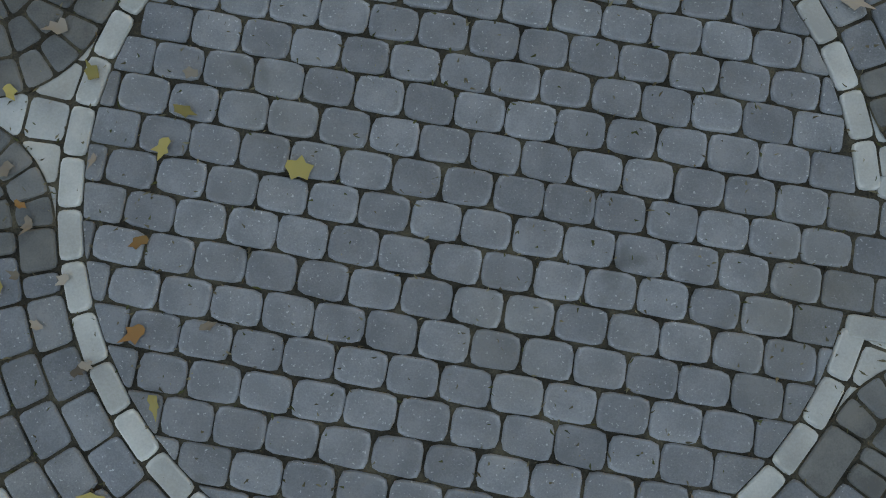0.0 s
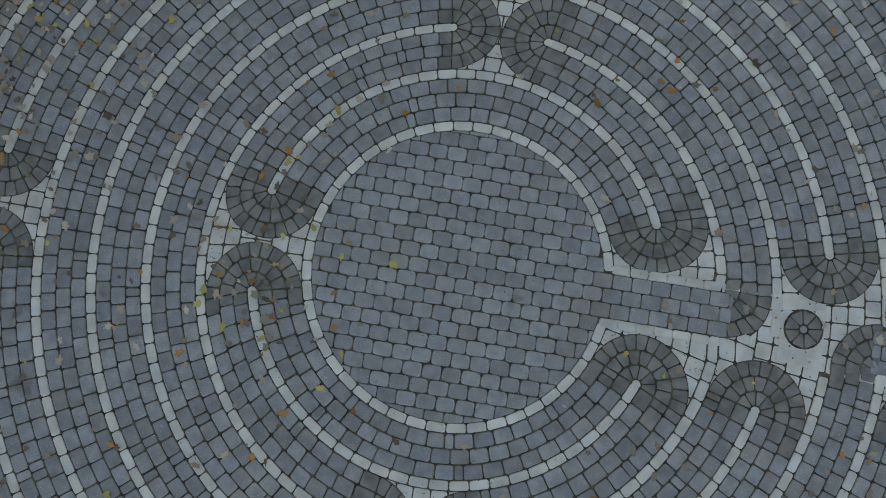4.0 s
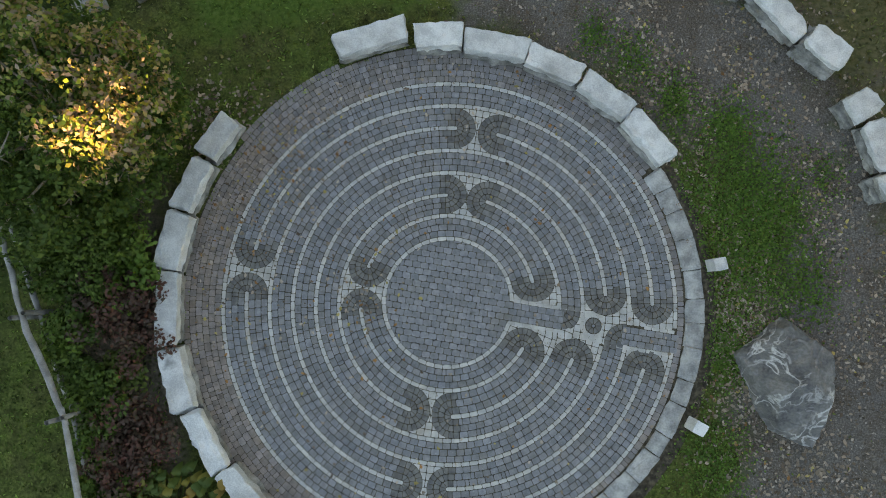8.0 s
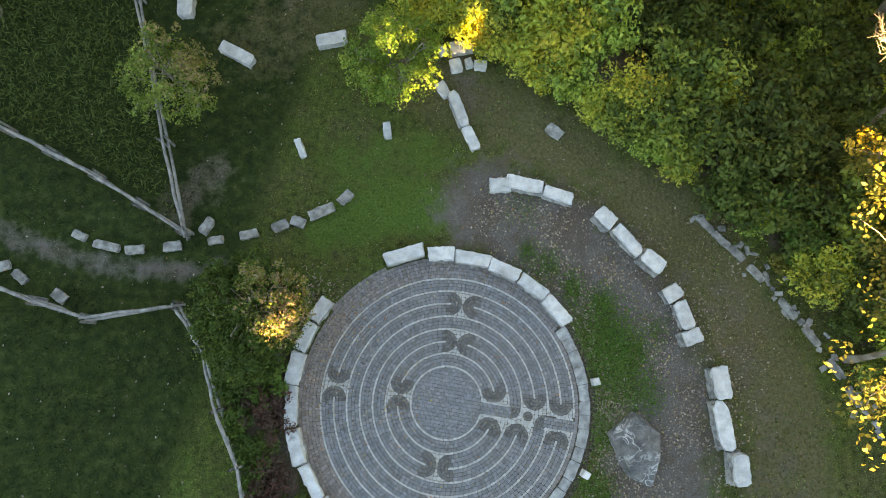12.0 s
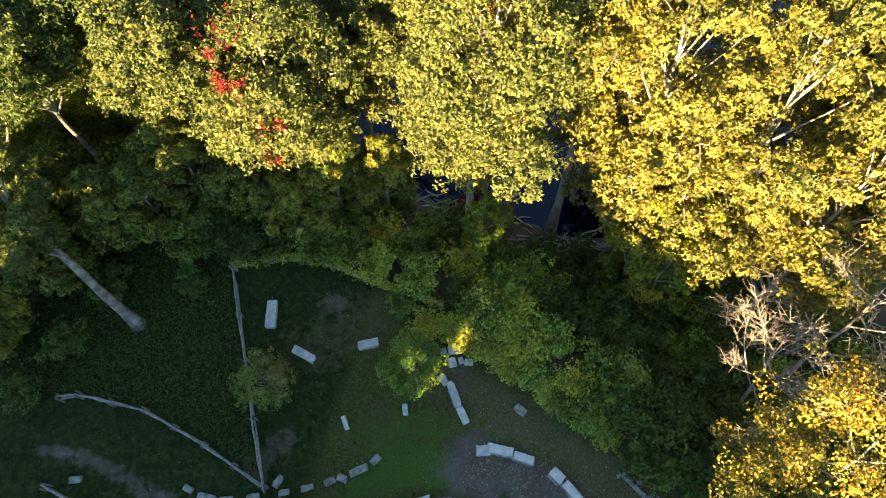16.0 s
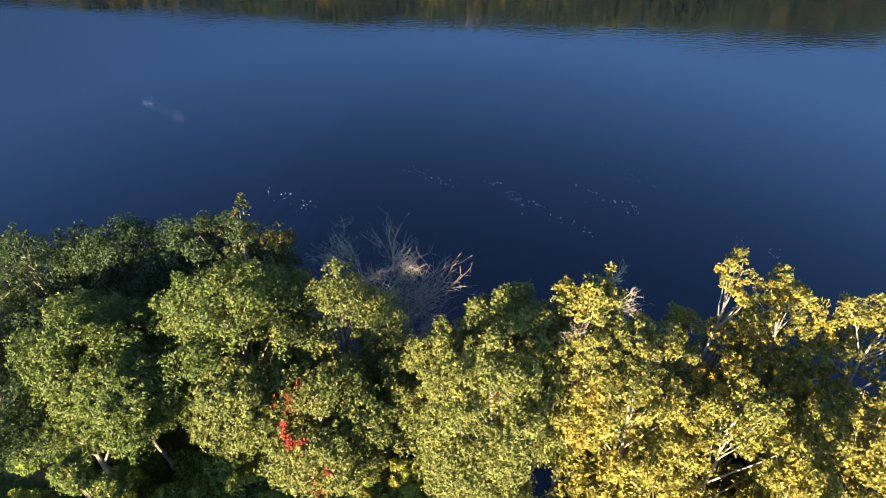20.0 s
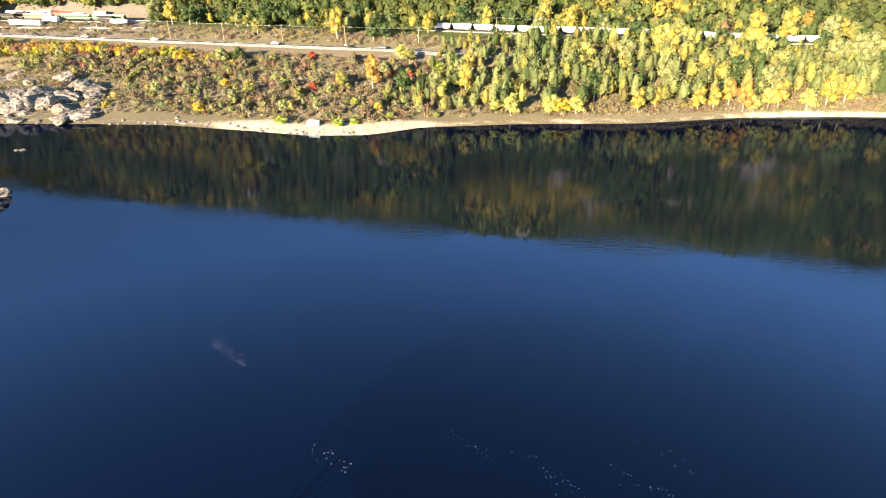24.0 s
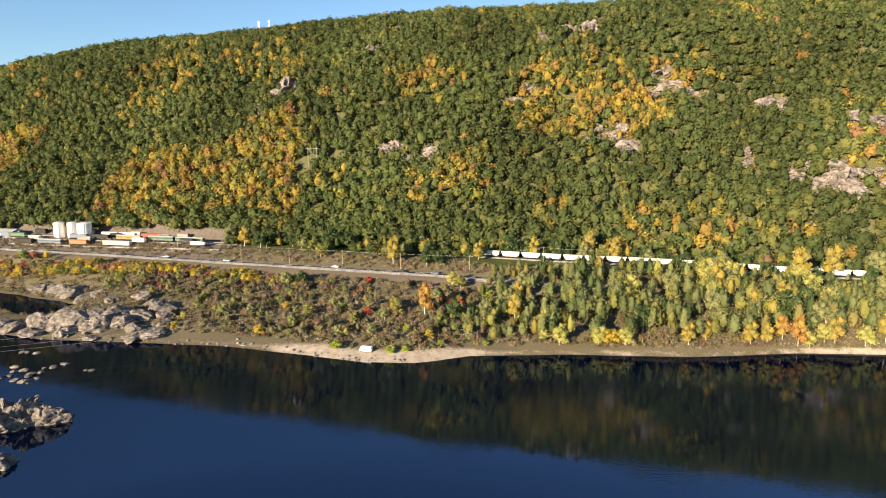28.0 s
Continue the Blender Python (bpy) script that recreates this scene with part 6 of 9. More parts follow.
# undergrowth: a few kinds of shrub, copied over the whole bank
KINDS = []
BEDGREEN = [(0.050, 0.105, 0.022), (0.068, 0.135, 0.027), (0.095, 0.17, 0.034)]
# kinds 1 and 5: the thicket's inner shade is put into darker leaves
for k, (cols, lab) in enumerate((([(0.13, 0.21, 0.046), (0.19, 0.27, 0.056), (0.27, 0.34, 0.07), (0.07, 0.12, 0.03)], "dense green shrub"), ([(0.09, 0.15, 0.035), (0.13, 0.19, 0.045), (0.05, 0.085, 0.022)], "dark green shrub"), ([(0.34, 0.43, 0.075), (0.46, 0.50, 0.09), (0.58, 0.55, 0.10), (0.16, 0.23, 0.05)], "yellowing green shrub"), ([(0.22, 0.36, 0.07), (0.30, 0.44, 0.085), (0.38, 0.48, 0.10), (0.11, 0.19, 0.045)], "fresh green shrub"), ([(0.40, 0.46, 0.08), (0.56, 0.54, 0.09), (0.62, 0.50, 0.085), (0.20, 0.27, 0.05)], "yellow-green shrub"), ([(0.06, 0.10, 0.026), (0.085, 0.13, 0.032), (0.11, 0.155, 0.04)], "shade-darkened green shrub"))):
    KINDS.append(bush("shrub", lab + " in the undergrowth of the river bank", -26.0 + 2.2 * k, 27.0 + k * 0.3, gz(-26.0 + 2.2 * k, 27.0 + k * 0.3) - 0.1, 1.9, 2.5, cols, 400 + k, 3000, 0.21, "undergrowth of the river bank", tri=True, stems=15))
gu = np.random.default_rng(5)
for x in np.arange(-44, 36, 2.6):
    y = float(lawn_edge(np.array([x]))[0]) + (0.9 if x > -16 else 1.8)
    end = float(near_shore(np.array([x]))[0]) - (4.2 if 5 < x < 14 or -7 < x < 1 else 1.0)
    row = 0
    while y < end:
        px, py = x + gu.uniform(-0.9, 0.9), y + gu.uniform(-0.6, 0.6)
        near = row < 5 and -5.5 < px < 8.5
        rim = row == 0 and px >= 8.5
        k = gu.choice(6, p=[0.10, 0.04, 0.36, 0.16, 0.34, 0.0] if near and row < 2 else [0.30, 0.16, 0.20, 0.22, 0.06, 0.06] if near else [0.34, 0.20, 0.14, 0.24, 0.04, 0.04] if rim else [0.26, 0.34, 0.03, 0.08, 0.01, 0.28])
        s_ = gu.uniform(0.75, 1.2) if row == 0 else gu.uniform(0.95, 1.45)
        ob = copy_thing(KINDS[k], Matrix.Identity(4))
        ob.matrix_basis = pose(px, py, gz(px, py) - 0.15, 0, 0, gu.uniform(0, 360)) @ Matrix.Diagonal((s_, s_, s_ * gu.uniform(0.8, 1.25), 1))
        y += 2.9
        row += 1
for x, y, s_ in [(-27, 17, 0.9), (-25, 21, 1), (-20, 24.5, 0.9), (-28, 23, 1.1), (-31, 19, 1.1), (-19, 21.5, 0.6), (-29, 13.5, 0.8), (-33, 26, 1.2), (-34, 15, 1.1)]:
    ob = copy_thing(KINDS[int(abs(x)) % 2], Matrix.Identity(4))
    ob.matrix_basis = pose(x, y, gz(x, y) - 0.1, 0, 0, x * 40) @ Matrix.Diagonal((s_, s_, s_, 1))
for i, (x, y, s_, k) in enumerate([(-1.6, 18.4, 0.72, 4), (0.2, 18.2, 0.8, 2), (1.6, 17.3, 0.7, 4), (3.0, 16.6, 0.85, 2), (4.3, 15.5, 0.75, 4), (5.6, 14.9, 0.85, 3), (6.9, 13.6, 0.75, 2), (8.2, 12.9, 0.85, 0), (9.5, 11.7, 0.7, 3), (10.6, 10.9, 0.6, 2), (-3.6, 20.2, 0.75, 0), (5.0, 17.6, 1.1, 2), (2.2, 19.2, 1.1, 0), (14.0, 8.4, 0.6, 3), (16.2, 5.6, 0.65, 0), (17.6, 3.8, 0.6, 1), (18.6, 1.6, 0.7, 0)]):
    ob = copy_thing(KINDS[k], Matrix.Identity(4))
    ob.matrix_basis = pose(x, y, gz(x, y) - 0.1, 0, 0, 77 * i) @ Matrix.Diagonal((s_, s_, s_ * 0.9, 1))
# tall dark weeds beyond the fence
gw = np.random.default_rng(77)
wx_, wy_ = gw.uniform(-34, -12.5, 52000), gw.uniform(8.5, 27, 52000)
edge_b = np.interp(wy_, [7.5, 11.8, 15.8, 19.2, 22.9], [-12.2, -13.5, -14.6, -15.6, -16.6])
edge_a = np.interp(wx_, [-26.5, -20.5, -16.1, -11.8], [13.6, 12.8, 10.6, 8.0])
kw = (wx_ < edge_b) & (wy_ > edge_a) & (gw.uniform(size=len(wx_)) < 0.75 + 0.25 * grad_noise(wx_, wy_, 0.8))
wx_, wy_ = wx_[kw], wy_[kw]
P, F = leaves(np.c_[wx_, wy_, height(wx_, wy_) + gw.uniform(0.08, 0.55, len(wx_))], 0.27, gw, 0.2, 0.6, 0.16)
tagged(new("weeds", mesh_np("weeds", P, F, M_LEAF, tints([(0.07, 0.115, 0.03), (0.09, 0.14, 0.034), (0.12, 0.16, 0.045)], len(wx_), gw))), "tall dark green weeds beyond the rail fence", "weeds", kind="stuff")
# planting between the labyrinth and the rail fence
for k, (x, y, r, h, cols, lab, n, lf) in enumerate([
    (-7.5, -0.4, 1.2, 0.9, RUST, "low burgundy-brown shrub beside the bench stones", 1700, 0.11), (-7.3, -2.8, 1.25, 0.9, RUST, "low burgundy-brown shrub beside the bench stones", 1900, 0.11), (-7.7, -1.5, 0.75, 0.6, GREEN, "leafy green plant beside the bench stones", 1100, 0.12),
    (-7.7, 0.9, 0.9, 0.7, [(0.09, 0.20, 0.04), (0.12, 0.24, 0.05)], "fresh green leafy perennial in the bed", 1500, 0.14), (-8.1, 1.7, 1.15, 1.2, BEDGREEN, "green leafy shrub in the bed", 3000, 0.11), (-6.9, -4.0, 0.7, 0.6, GREEN, "green leafy plant in the bed", 420, 0.12), (-9.6, 3.2, 1.4, 2.1, BEDGREEN, "dark green shrub under the young tree", 4200, 0.11), (-8.7, 5.0, 1.4, 2.3, BEDGREEN, "dark green shrub under the young tree", 4200, 0.11), (-8.0, 2.5, 1.2, 1.7, BEDGREEN, "green shrub under the young tree", 4000, 0.11), (-8.5, 0.3, 1.05, 0.9, BEDGREEN, "leafy green plant in the bed", 2400, 0.12), (-8.3, -2.2, 0.95, 0.8, BEDGREEN, "leafy green plant in the bed", 1000, 0.12), (-6.6, -5.2, 0.8, 0.7, BEDGREEN, "leafy green plant in the bed", 1000, 0.12), (-6.8, 4.6, 1.25, 2.2, [(0.062, 0.125, 0.026), (0.085, 0.155, 0.032)], "fresh green shrub beside the bench stones", 3600, 0.10)]):
    bush("planting", lab, x, y, 0, r, h, cols, 680 + k, n, lf, "planting beside the labyrinth", "plant")

for k, (x, y, r, h, c) in enumerate(((-9.3, 1.2, 0.9, 1.0, 0), (-9.0, -0.6, 0.8, 0.8, 1), (-8.6, -1.6, 0.8, 0.7, 0), (-8.2, -3.3, 0.8, 0.7, 1), (-7.8, -4.4, 0.8, 0.8, 0), (-7.5, -5.6, 0.7, 0.6, 1), (-9.6, 2.2, 0.9, 1.1, 0), (-7.6, -3.6, 0.9, 0.8, 2), (-7.9, 0.2, 0.8, 0.8, 2))):
    bush("planting", ("dark green leafy perennial in the bed by the fence", "fresh green perennial in the bed by the fence", "low burgundy-brown shrub beside the bench stones")[c], x, y, 0, r, h, (BEDGREEN, [(0.085, 0.17, 0.034), (0.11, 0.20, 0.04)], RUST)[c], 720 + k, 2600, 0.11, "planting beside the labyrinth", "plant")

# tall trees behind the drone, whose shade lies over the lawn; one low tree leaves a gap for the sun
shade_kinds = []
for i in range(4):
    shade_kinds.append(build_tree("shade_tree", "tall dense green tree behind the lawn", -100 - 8 * i, -60, 0, 23, 6.5, GREEN, 120 + i, (0, 0), 3600, 1.8, M_BARK, 0, 14, 0.06, group="trees behind the lawn"))
for c0, y in ((-1.6, -44.5), (-1.4, -51), (-16.45, -44.5), (-16.6, -51)):  # unseen tall trees, added to narrow the sun's gap
    ob = copy_thing(shade_kinds[int(abs(c0)) % 4], Matrix.Identity(4))
    ob.matrix_basis = pose(c0 + 0.51 * y, y, 0, 0, 0, c0 * 30) @ Matrix.Diagonal((1, 1, 1.1, 1))
# unseen tree, added so that its high crown caps the sun shaft
build_tree("shade_tree", "unseen high-crowned tree added behind the lawn to cap the sun shaft", -33.2, -40, 0, 28.0, 4.8, GREEN, 128, (3.2, 0), 3400, 1.3, M_BARK, 0, 16, 0.82, 0.18, group="trees behind the lawn")
for row, y0, n in ((0, -46, 22), (1, -53, 22), (2, -60, 20)):
    for i in range(n):
        x = -104 + row * 3.2 + i * 7.0 + rng.uniform(-1.2, 1.2)
        y = y0 + rng.uniform(-1.5, 1.5)
        gap = abs(x - (-32.9 - 0.51 * (-46 - y)))
        s_ = (0.765 + 0.078 * row) if gap < 8.6 else rng.uniform(0.95, 1.08) * float(np.interp(x - 0.51 * (y + 46), [-72, -64, -58, -47, -40, -20, -8], [0.92, 1.04, 1.32, 1.27, 1.08, 1.0, 0.86]))
        ob = copy_thing(shade_kinds[(i + row) % 4], Matrix.Identity(4))
        ob.matrix_basis = pose(x, y, 0, 0, 0, rng.uniform(0, 360)) @ Matrix.Diagonal((1, 1, s_, 1))

# ---- far bank ----
def colour_mat(name, c, rough=0.5, metal=0.0, var=0.15):
    return mat(name, [tuple(v * (1 - var) for v in c), c, tuple(min(1, v * (1 + var)) for v in c)], 0.8, 6, rough, 0.1, 0.4, metal)


M_ASPH = mat("asphalt", [(0.10, 0.10, 0.10), (0.14, 0.138, 0.135), (0.19, 0.185, 0.18)], 0.3, 3, 0.9, 0.2, 0.2)
M_WPAINT = colour_mat("white_paint", (0.78, 0.78, 0.76))
M_STEEL = colour_mat("silver_steel", (0.42, 0.43, 0.44), 0.5, 0.3)
M_GALV = colour_mat("grey_galvanised", (0.20, 0.20, 0.20), 0.7)
M_RUSTY = colour_mat("rust_brown_paint", (0.30, 0.12, 0.06), 0.7)
M_REDP = colour_mat("red_paint", (0.42, 0.05, 0.04))
M_GREENP = colour_mat("green_paint", (0.05, 0.11, 0.065))
M_YELP = colour_mat("yellow_paint", (0.22, 0.17, 0.06))
M_NAVY = colour_mat("slate_blue_paint", (0.10, 0.13, 0.18))
M_BLACK = colour_mat("black_rubber", (0.02, 0.02, 0.02), 0.8)
M_GLASS = colour_mat("dark_glass", (0.02, 0.025, 0.03), 0.1)
M_POLE = colour_mat("pole_wood", (0.30, 0.25, 0.19), 0.9)
M_BALLAST = mat("grey_ballast", [(0.16, 0.145, 0.13), (0.24, 0.22, 0.20), (0.32, 0.30, 0.27)], 0.4, 4, 0.95, 0.5, 0.1)


def box(lx, ly, lz, z=0.0, bev=0.03, x=0.0, y=0.0):
    b = bmesh.new()
    bmesh.ops.create_cube(b, size=1.0, matrix=Matrix.Translation((x, y, z + lz / 2)) @ Matrix.Diagonal((lx, ly, lz, 1)))
    if bev:
        bmesh.ops.bevel(b, geom=b.edges[:], offset=bev, segments=2, affect="EDGES")
    return b


def cyl(r, h, m=None, r2=None, seg=20, bev=0.0):
    b = bmesh.new()
    bmesh.ops.create_cone(b, cap_ends=True, segments=seg, radius1=r, radius2=r if r2 is None else r2, depth=h, matrix=(m or Matrix.Translation((0, 0, h / 2))))
    return b


def strip(name, xs, ys, half, lift, material, label, kind="structure", cat="road", off=0.0):
    """A ribbon laid on the ground along a line."""
    P = np.c_[xs, ys]
    d = np.gradient(P, axis=0)
    n = np.c_[-d[:, 1], d[:, 0]] / np.linalg.norm(d, axis=1)[:, None]
    A, B = P + n * (off - half), P + n * (off + half)
    zc = height(P[:, 0], P[:, 1]) + lift
    V = np.concatenate([np.c_[A, zc], np.c_[B, zc], np.c_[A, zc - 1.2], np.c_[B, zc - 1.2]])
    m, i = len(P), np.arange(len(P) - 1)
    F = np.concatenate([np.stack([i, i + 1, m + i + 1, m + i], 1), np.stack([2 * m + i, 2 * m + i + 1, i + 1, i], 1), np.stack([m + i, m + i + 1, 3 * m + i + 1, 3 * m + i], 1)])
    ob = new(name, mesh_np(name, V, F, material))
    return tagged(ob, label, cat, kind=kind)


rx = np.arange(-700, 30, 8.0)
ry = np.interp(rx, *ROAD)
road = strip("road", rx, ry, 4.6, 0.55, M_ASPH, "grey two-lane asphalt road along the far bank")
for o in (-3.6, 0.0, 3.6):
    ln = strip("road_line", rx, ry, 0.07, 0.575, M_WPAINT, "thin painted line on the road", off=o)
    ln.parent = road
    del ln["category"]
    del ln["kind"]
# guard rail on the river side
rail_line = np.c_[rx, ry - 5.2]
guard = group_top("guard_rail", "pale steel guard rail along the road", "guard rail")
V_, F_ = tube(np.c_[rail_line, height(rail_line[:, 0], ry) + 1.25], np.full(len(rx), 0.13), 4)
part("rail", mesh_np("rail", V_, F_, M_GALV), guard)
pm = bm_mesh("post", box(0.2, 0.2, 1.3, 0, 0), M_GALV)
for x, y in zip(rx[20:], ry[20:]):
    part("post", pm, guard, m=pose(x, y - 5.2, gz(x, y)))

# trackside
tx = np.arange(-75, 260, 6.0)
ty = np.interp(tx, [-75, -56, -6, 30, 63, 102, 134, 152, 260], [418, 416, 410.5, 410, 407.5, 400.5, 395, 394.5, 396])
strip("track_bed", tx, ty, 3.2, 0.35, M_BALLAST, "grey ballast bed under the freight train", cat="track")
yx = np.arange(-520, -255, 6.0)
for o, n in ((414.5, "a"), (426.5, "b"), (436.5, "c")):
    strip("track_bed", yx, np.full(len(yx), o) - 0.02 * (yx + 400), 2.2, 0.3, M_BALLAST, "grey ballast bed in the rail yard", cat="track")


def wheelset(parent, x, mesh_w):
    for s in (-0.75, 0.75):
        part("wheel", mesh_w, parent, m=pose(x, s, 0.45, 90))


WHEEL = bm_mesh("wheel", cyl(0.45, 0.16, Matrix.Identity(4), seg=14), M_BLACK)


def railcar(kind, x, y, ang, L, material, label, z=None, group=""):
    """A rail car on two bogies: a boxcar, a coach with windows, a hopper or a tank car."""
    root = group_top("rail_car", label, "rail car", pose(x, y, (gz(x, y) if z is None else z) + 0.45, 0, 0, ang), group)
    part("underframe", bm_mesh("underframe", box(L * 0.96, 2.4, 0.3, 0.85, 0.02), M_BLACK), root)
    for s in (-1, 1):
        bog = part("bogie", bm_mesh("bogie", box(2.4, 2.0, 0.35, 0.4, 0.03), M_BLACK), root, m=pose(s * L * 0.36, 0, 0))
        for q in (-0.8, 0.8):
            wheelset(bog, q, WHEEL)
    if kind == "tank":
        b = cyl(1.45, L * 0.86, Matrix.Translation((0, 0, 2.65)) @ Matrix.Rotation(radians(90), 4, "Y"), seg=24)
        bmesh.ops.bevel(b, geom=[e for e in b.edges if abs(e.verts[0].co.x - e.verts[1].co.x) < 0.01], offset=0.35, segments=3, affect="EDGES")
        part("tank", bm_mesh("tank", b, material, True), root)
        part("dome", bm_mesh("dome", cyl(0.5, 0.6, Matrix.Translation((0, 0, 4.2)), seg=14), material), root)
    elif kind == "hopper":
        b = box(L, 3.0, 3.0, 1.25, 0)
        for v in b.verts:
            if v.co.z < 1.5:
                v.co.x *= 0.72
                v.co.y *= 0.7
        bmesh.ops.bevel(b, geom=b.edges[:], offset=0.12, segments=2, affect="EDGES")
        part("body", bm_mesh("body", b, material), root)
        rib = bm_mesh("rib", box(0.14, 3.12, 2.2, 1.95, 0), material)
        for k in range(9):
            part("rib", rib, root, m=pose(-L * 0.44 + L * 0.88 * k / 8, 0, 0))
        part("roof_walk", bm_mesh("roof_walk", box(L * 0.95, 0.7, 0.12, 4.27, 0), M_STEEL), root)
    else:
        part("body", bm_mesh("body", box(L, 2.9, 2.7, 1.15, 0.08), material), root)
        r = box(L * 1.01, 3.0, 0.5, 3.85, 0)
        for v in r.verts:
            if v.co.z > 4.2:
                v.co.y *= 0.5
        part("roof", bm_mesh("roof", r, M_STEEL if kind == "coach" else material), root)
        if kind == "coach":
            wm = bm_mesh("window", box(1.1, 2.96, 0.75, 2.45, 0), M_GLASS)
            for k in range(int(L / 2.2)):
                part("window", wm, root, m=pose(-L / 2 + 1.8 + 2.2 * k, 0, 0))
        else:
            part("door", bm_mesh("door", box(2.6, 3.0, 2.4, 1.25, 0.02), material), root)
    return root


# the white freight train
tang = lambda x: math.degrees(math.atan2(float(np.interp(x + 5, tx, ty) - np.interp(x - 5, tx, ty)), 10.0))
for i, x in enumerate(np.arange(-56, 170, 13.6)):
    y = float(np.interp(x, tx, ty))
    railcar("hopper", x, y, tang(x), 12.6, M_WPAINT, "white covered hopper car of a freight train", 16.95, "freight train")
# cars stored in the yard
for kind, x, y, L, m_, lab in (("coach", -408, 414.5, 22, M_NAVY, "dark slate-blue passenger coach in the rail yard"), ("box", -381, 414, 16, M_RUSTY, "rust-brown boxcar in the rail yard"), ("coach", -346, 413.5, 24, M_STEEL, "silver passenger coach in the rail yard"),
                               ("box", -333, 436.5, 17, M_REDP, "red boxcar in the rail yard"), ("coach", -345, 426, 22, M_YELP, "yellow passenger coach in the rail yard"), ("coach", -316, 426, 22, M_GREENP, "green passenger coach in the rail yard"), ("coach", -291, 425.5, 24, M_GREENP, "green passenger coach in the rail yard"),
                               ("tank", -277, 415, 14, M_WPAINT, "white tank car in the rail yard"), ("box", -372, 426.5, 16, M_BLACK, "black gondola in the rail yard"), ("box", -392, 426.5, 16, M_NAVY, "dark boxcar in the rail yard"), ("box", -452, 427, 16, M_GREENP, "pale green boxcar in the rail yard"), ("box", -433, 414.8, 16, M_BLACK, "black rail car in the rail yard"), ("box", -355, 436.8, 14, M_WPAINT, "white boxcar in the rail yard"), ("box", -372, 437, 14, M_WPAINT, "white boxcar in the rail yard")):
    railcar(kind, x, y, -1, L, m_, lab, None, "stored rail cars")


for i in range(16):
    x = -520 + 15.5 * i + rng.uniform(-3, 3)
    y = (421, 431.5, 438.5)[i % 3] + rng.uniform(-1, 1)
    if abs(x + 403) < 22 and y > 425:
        continue
    kind, m_, lab = (("box", M_BLACK, "dark flat-roofed boxcar"), ("hopper", M_STEEL, "silver hopper car"), ("box", M_WPAINT, "pale boxcar"), ("hopper", M_NAVY, "dark slate hopper car"), ("box", M_GALV, "grey gondola"))[i % 5]
    railcar(kind, x, y, rng.uniform(-3, 1), rng.uniform(9, 13), m_, lab + " standing in the rail yard", None, "stored rail cars")


def storage_tank(x, y, r, h):
    root = group_top("storage_tank", "tall white cylindrical storage tank", "storage tank", pose(x, y, gz(x, y) - 0.3), "storage tanks")
    part("shell", bm_mesh("shell", cyl(r, h, seg=32), M_WPAINT, False), root)
    part("roof", bm_mesh("roof", cyl(r * 1.01, 0.7, Matrix.Translation((0, 0, h + 0.35)), r2=r * 0.25, seg=32), M_WPAINT), root)
    part("rim", bm_mesh("rim", cyl(r * 1.02, 0.25, Matrix.Translation((0, 0, h - 0.1)), seg=32), M_STEEL), root)
    lad = box(0.5, 0.15, h, 0, 0)
    part("ladder", bm_mesh("ladder", lad, M_STEEL), root, m=pose(r * 0.6, -r * 0.82, 0))
    V, F = tube(np.array([(r * 0.95 * math.cos(a), r * 0.95 * math.sin(a), h + 0.9) for a in np.linspace(0, 2 * math.pi, 20)]), np.full(20, 0.06), 4)
    part("railing", mesh_np("railing", V, F, M_STEEL), root)


for x, y, r, h in ((-415, 431, 4.0, 12.5), (-404, 433, 3.7, 12.3), (-390.5, 431, 5.4, 12.5)):
    storage_tank(x, y, r, h)


def shed(x, y, lx, ly, h, ang, m_, roof, label):
    root = group_top("shed", label, "building", pose(x, y, gz(x, y) - 0.3, 0, 0, ang), "yard buildings")
    part("wall", bm_mesh("wall", box(lx, ly, h, 0, 0.03), m_), root)
    b = box(lx * 1.04, ly * 1.1, 1.6, h, 0)
    for v in b.verts:
        if v.co.z > h + 1:
            v.co.y *= 0.06
    part("roof", bm_mesh("roof", b, roof), root)
    part("door", bm_mesh("door", box(3, 0.15, 3, 0, 0.02, 0, -ly / 2), M_STEEL), root)


shed(-470, 431, 26, 10, 5, 3, M_NAVY, M_STEEL, "low dark yard building with a grey roof")
shed(-487, 412, 22, 9, 4, 3, M_WPAINT, M_STEEL, "low pale yard building with a grey roof")
shed(-398, 440, 14, 6, 3.4, 3, M_WPAINT, M_STEEL, "small white pump house behind the tanks")


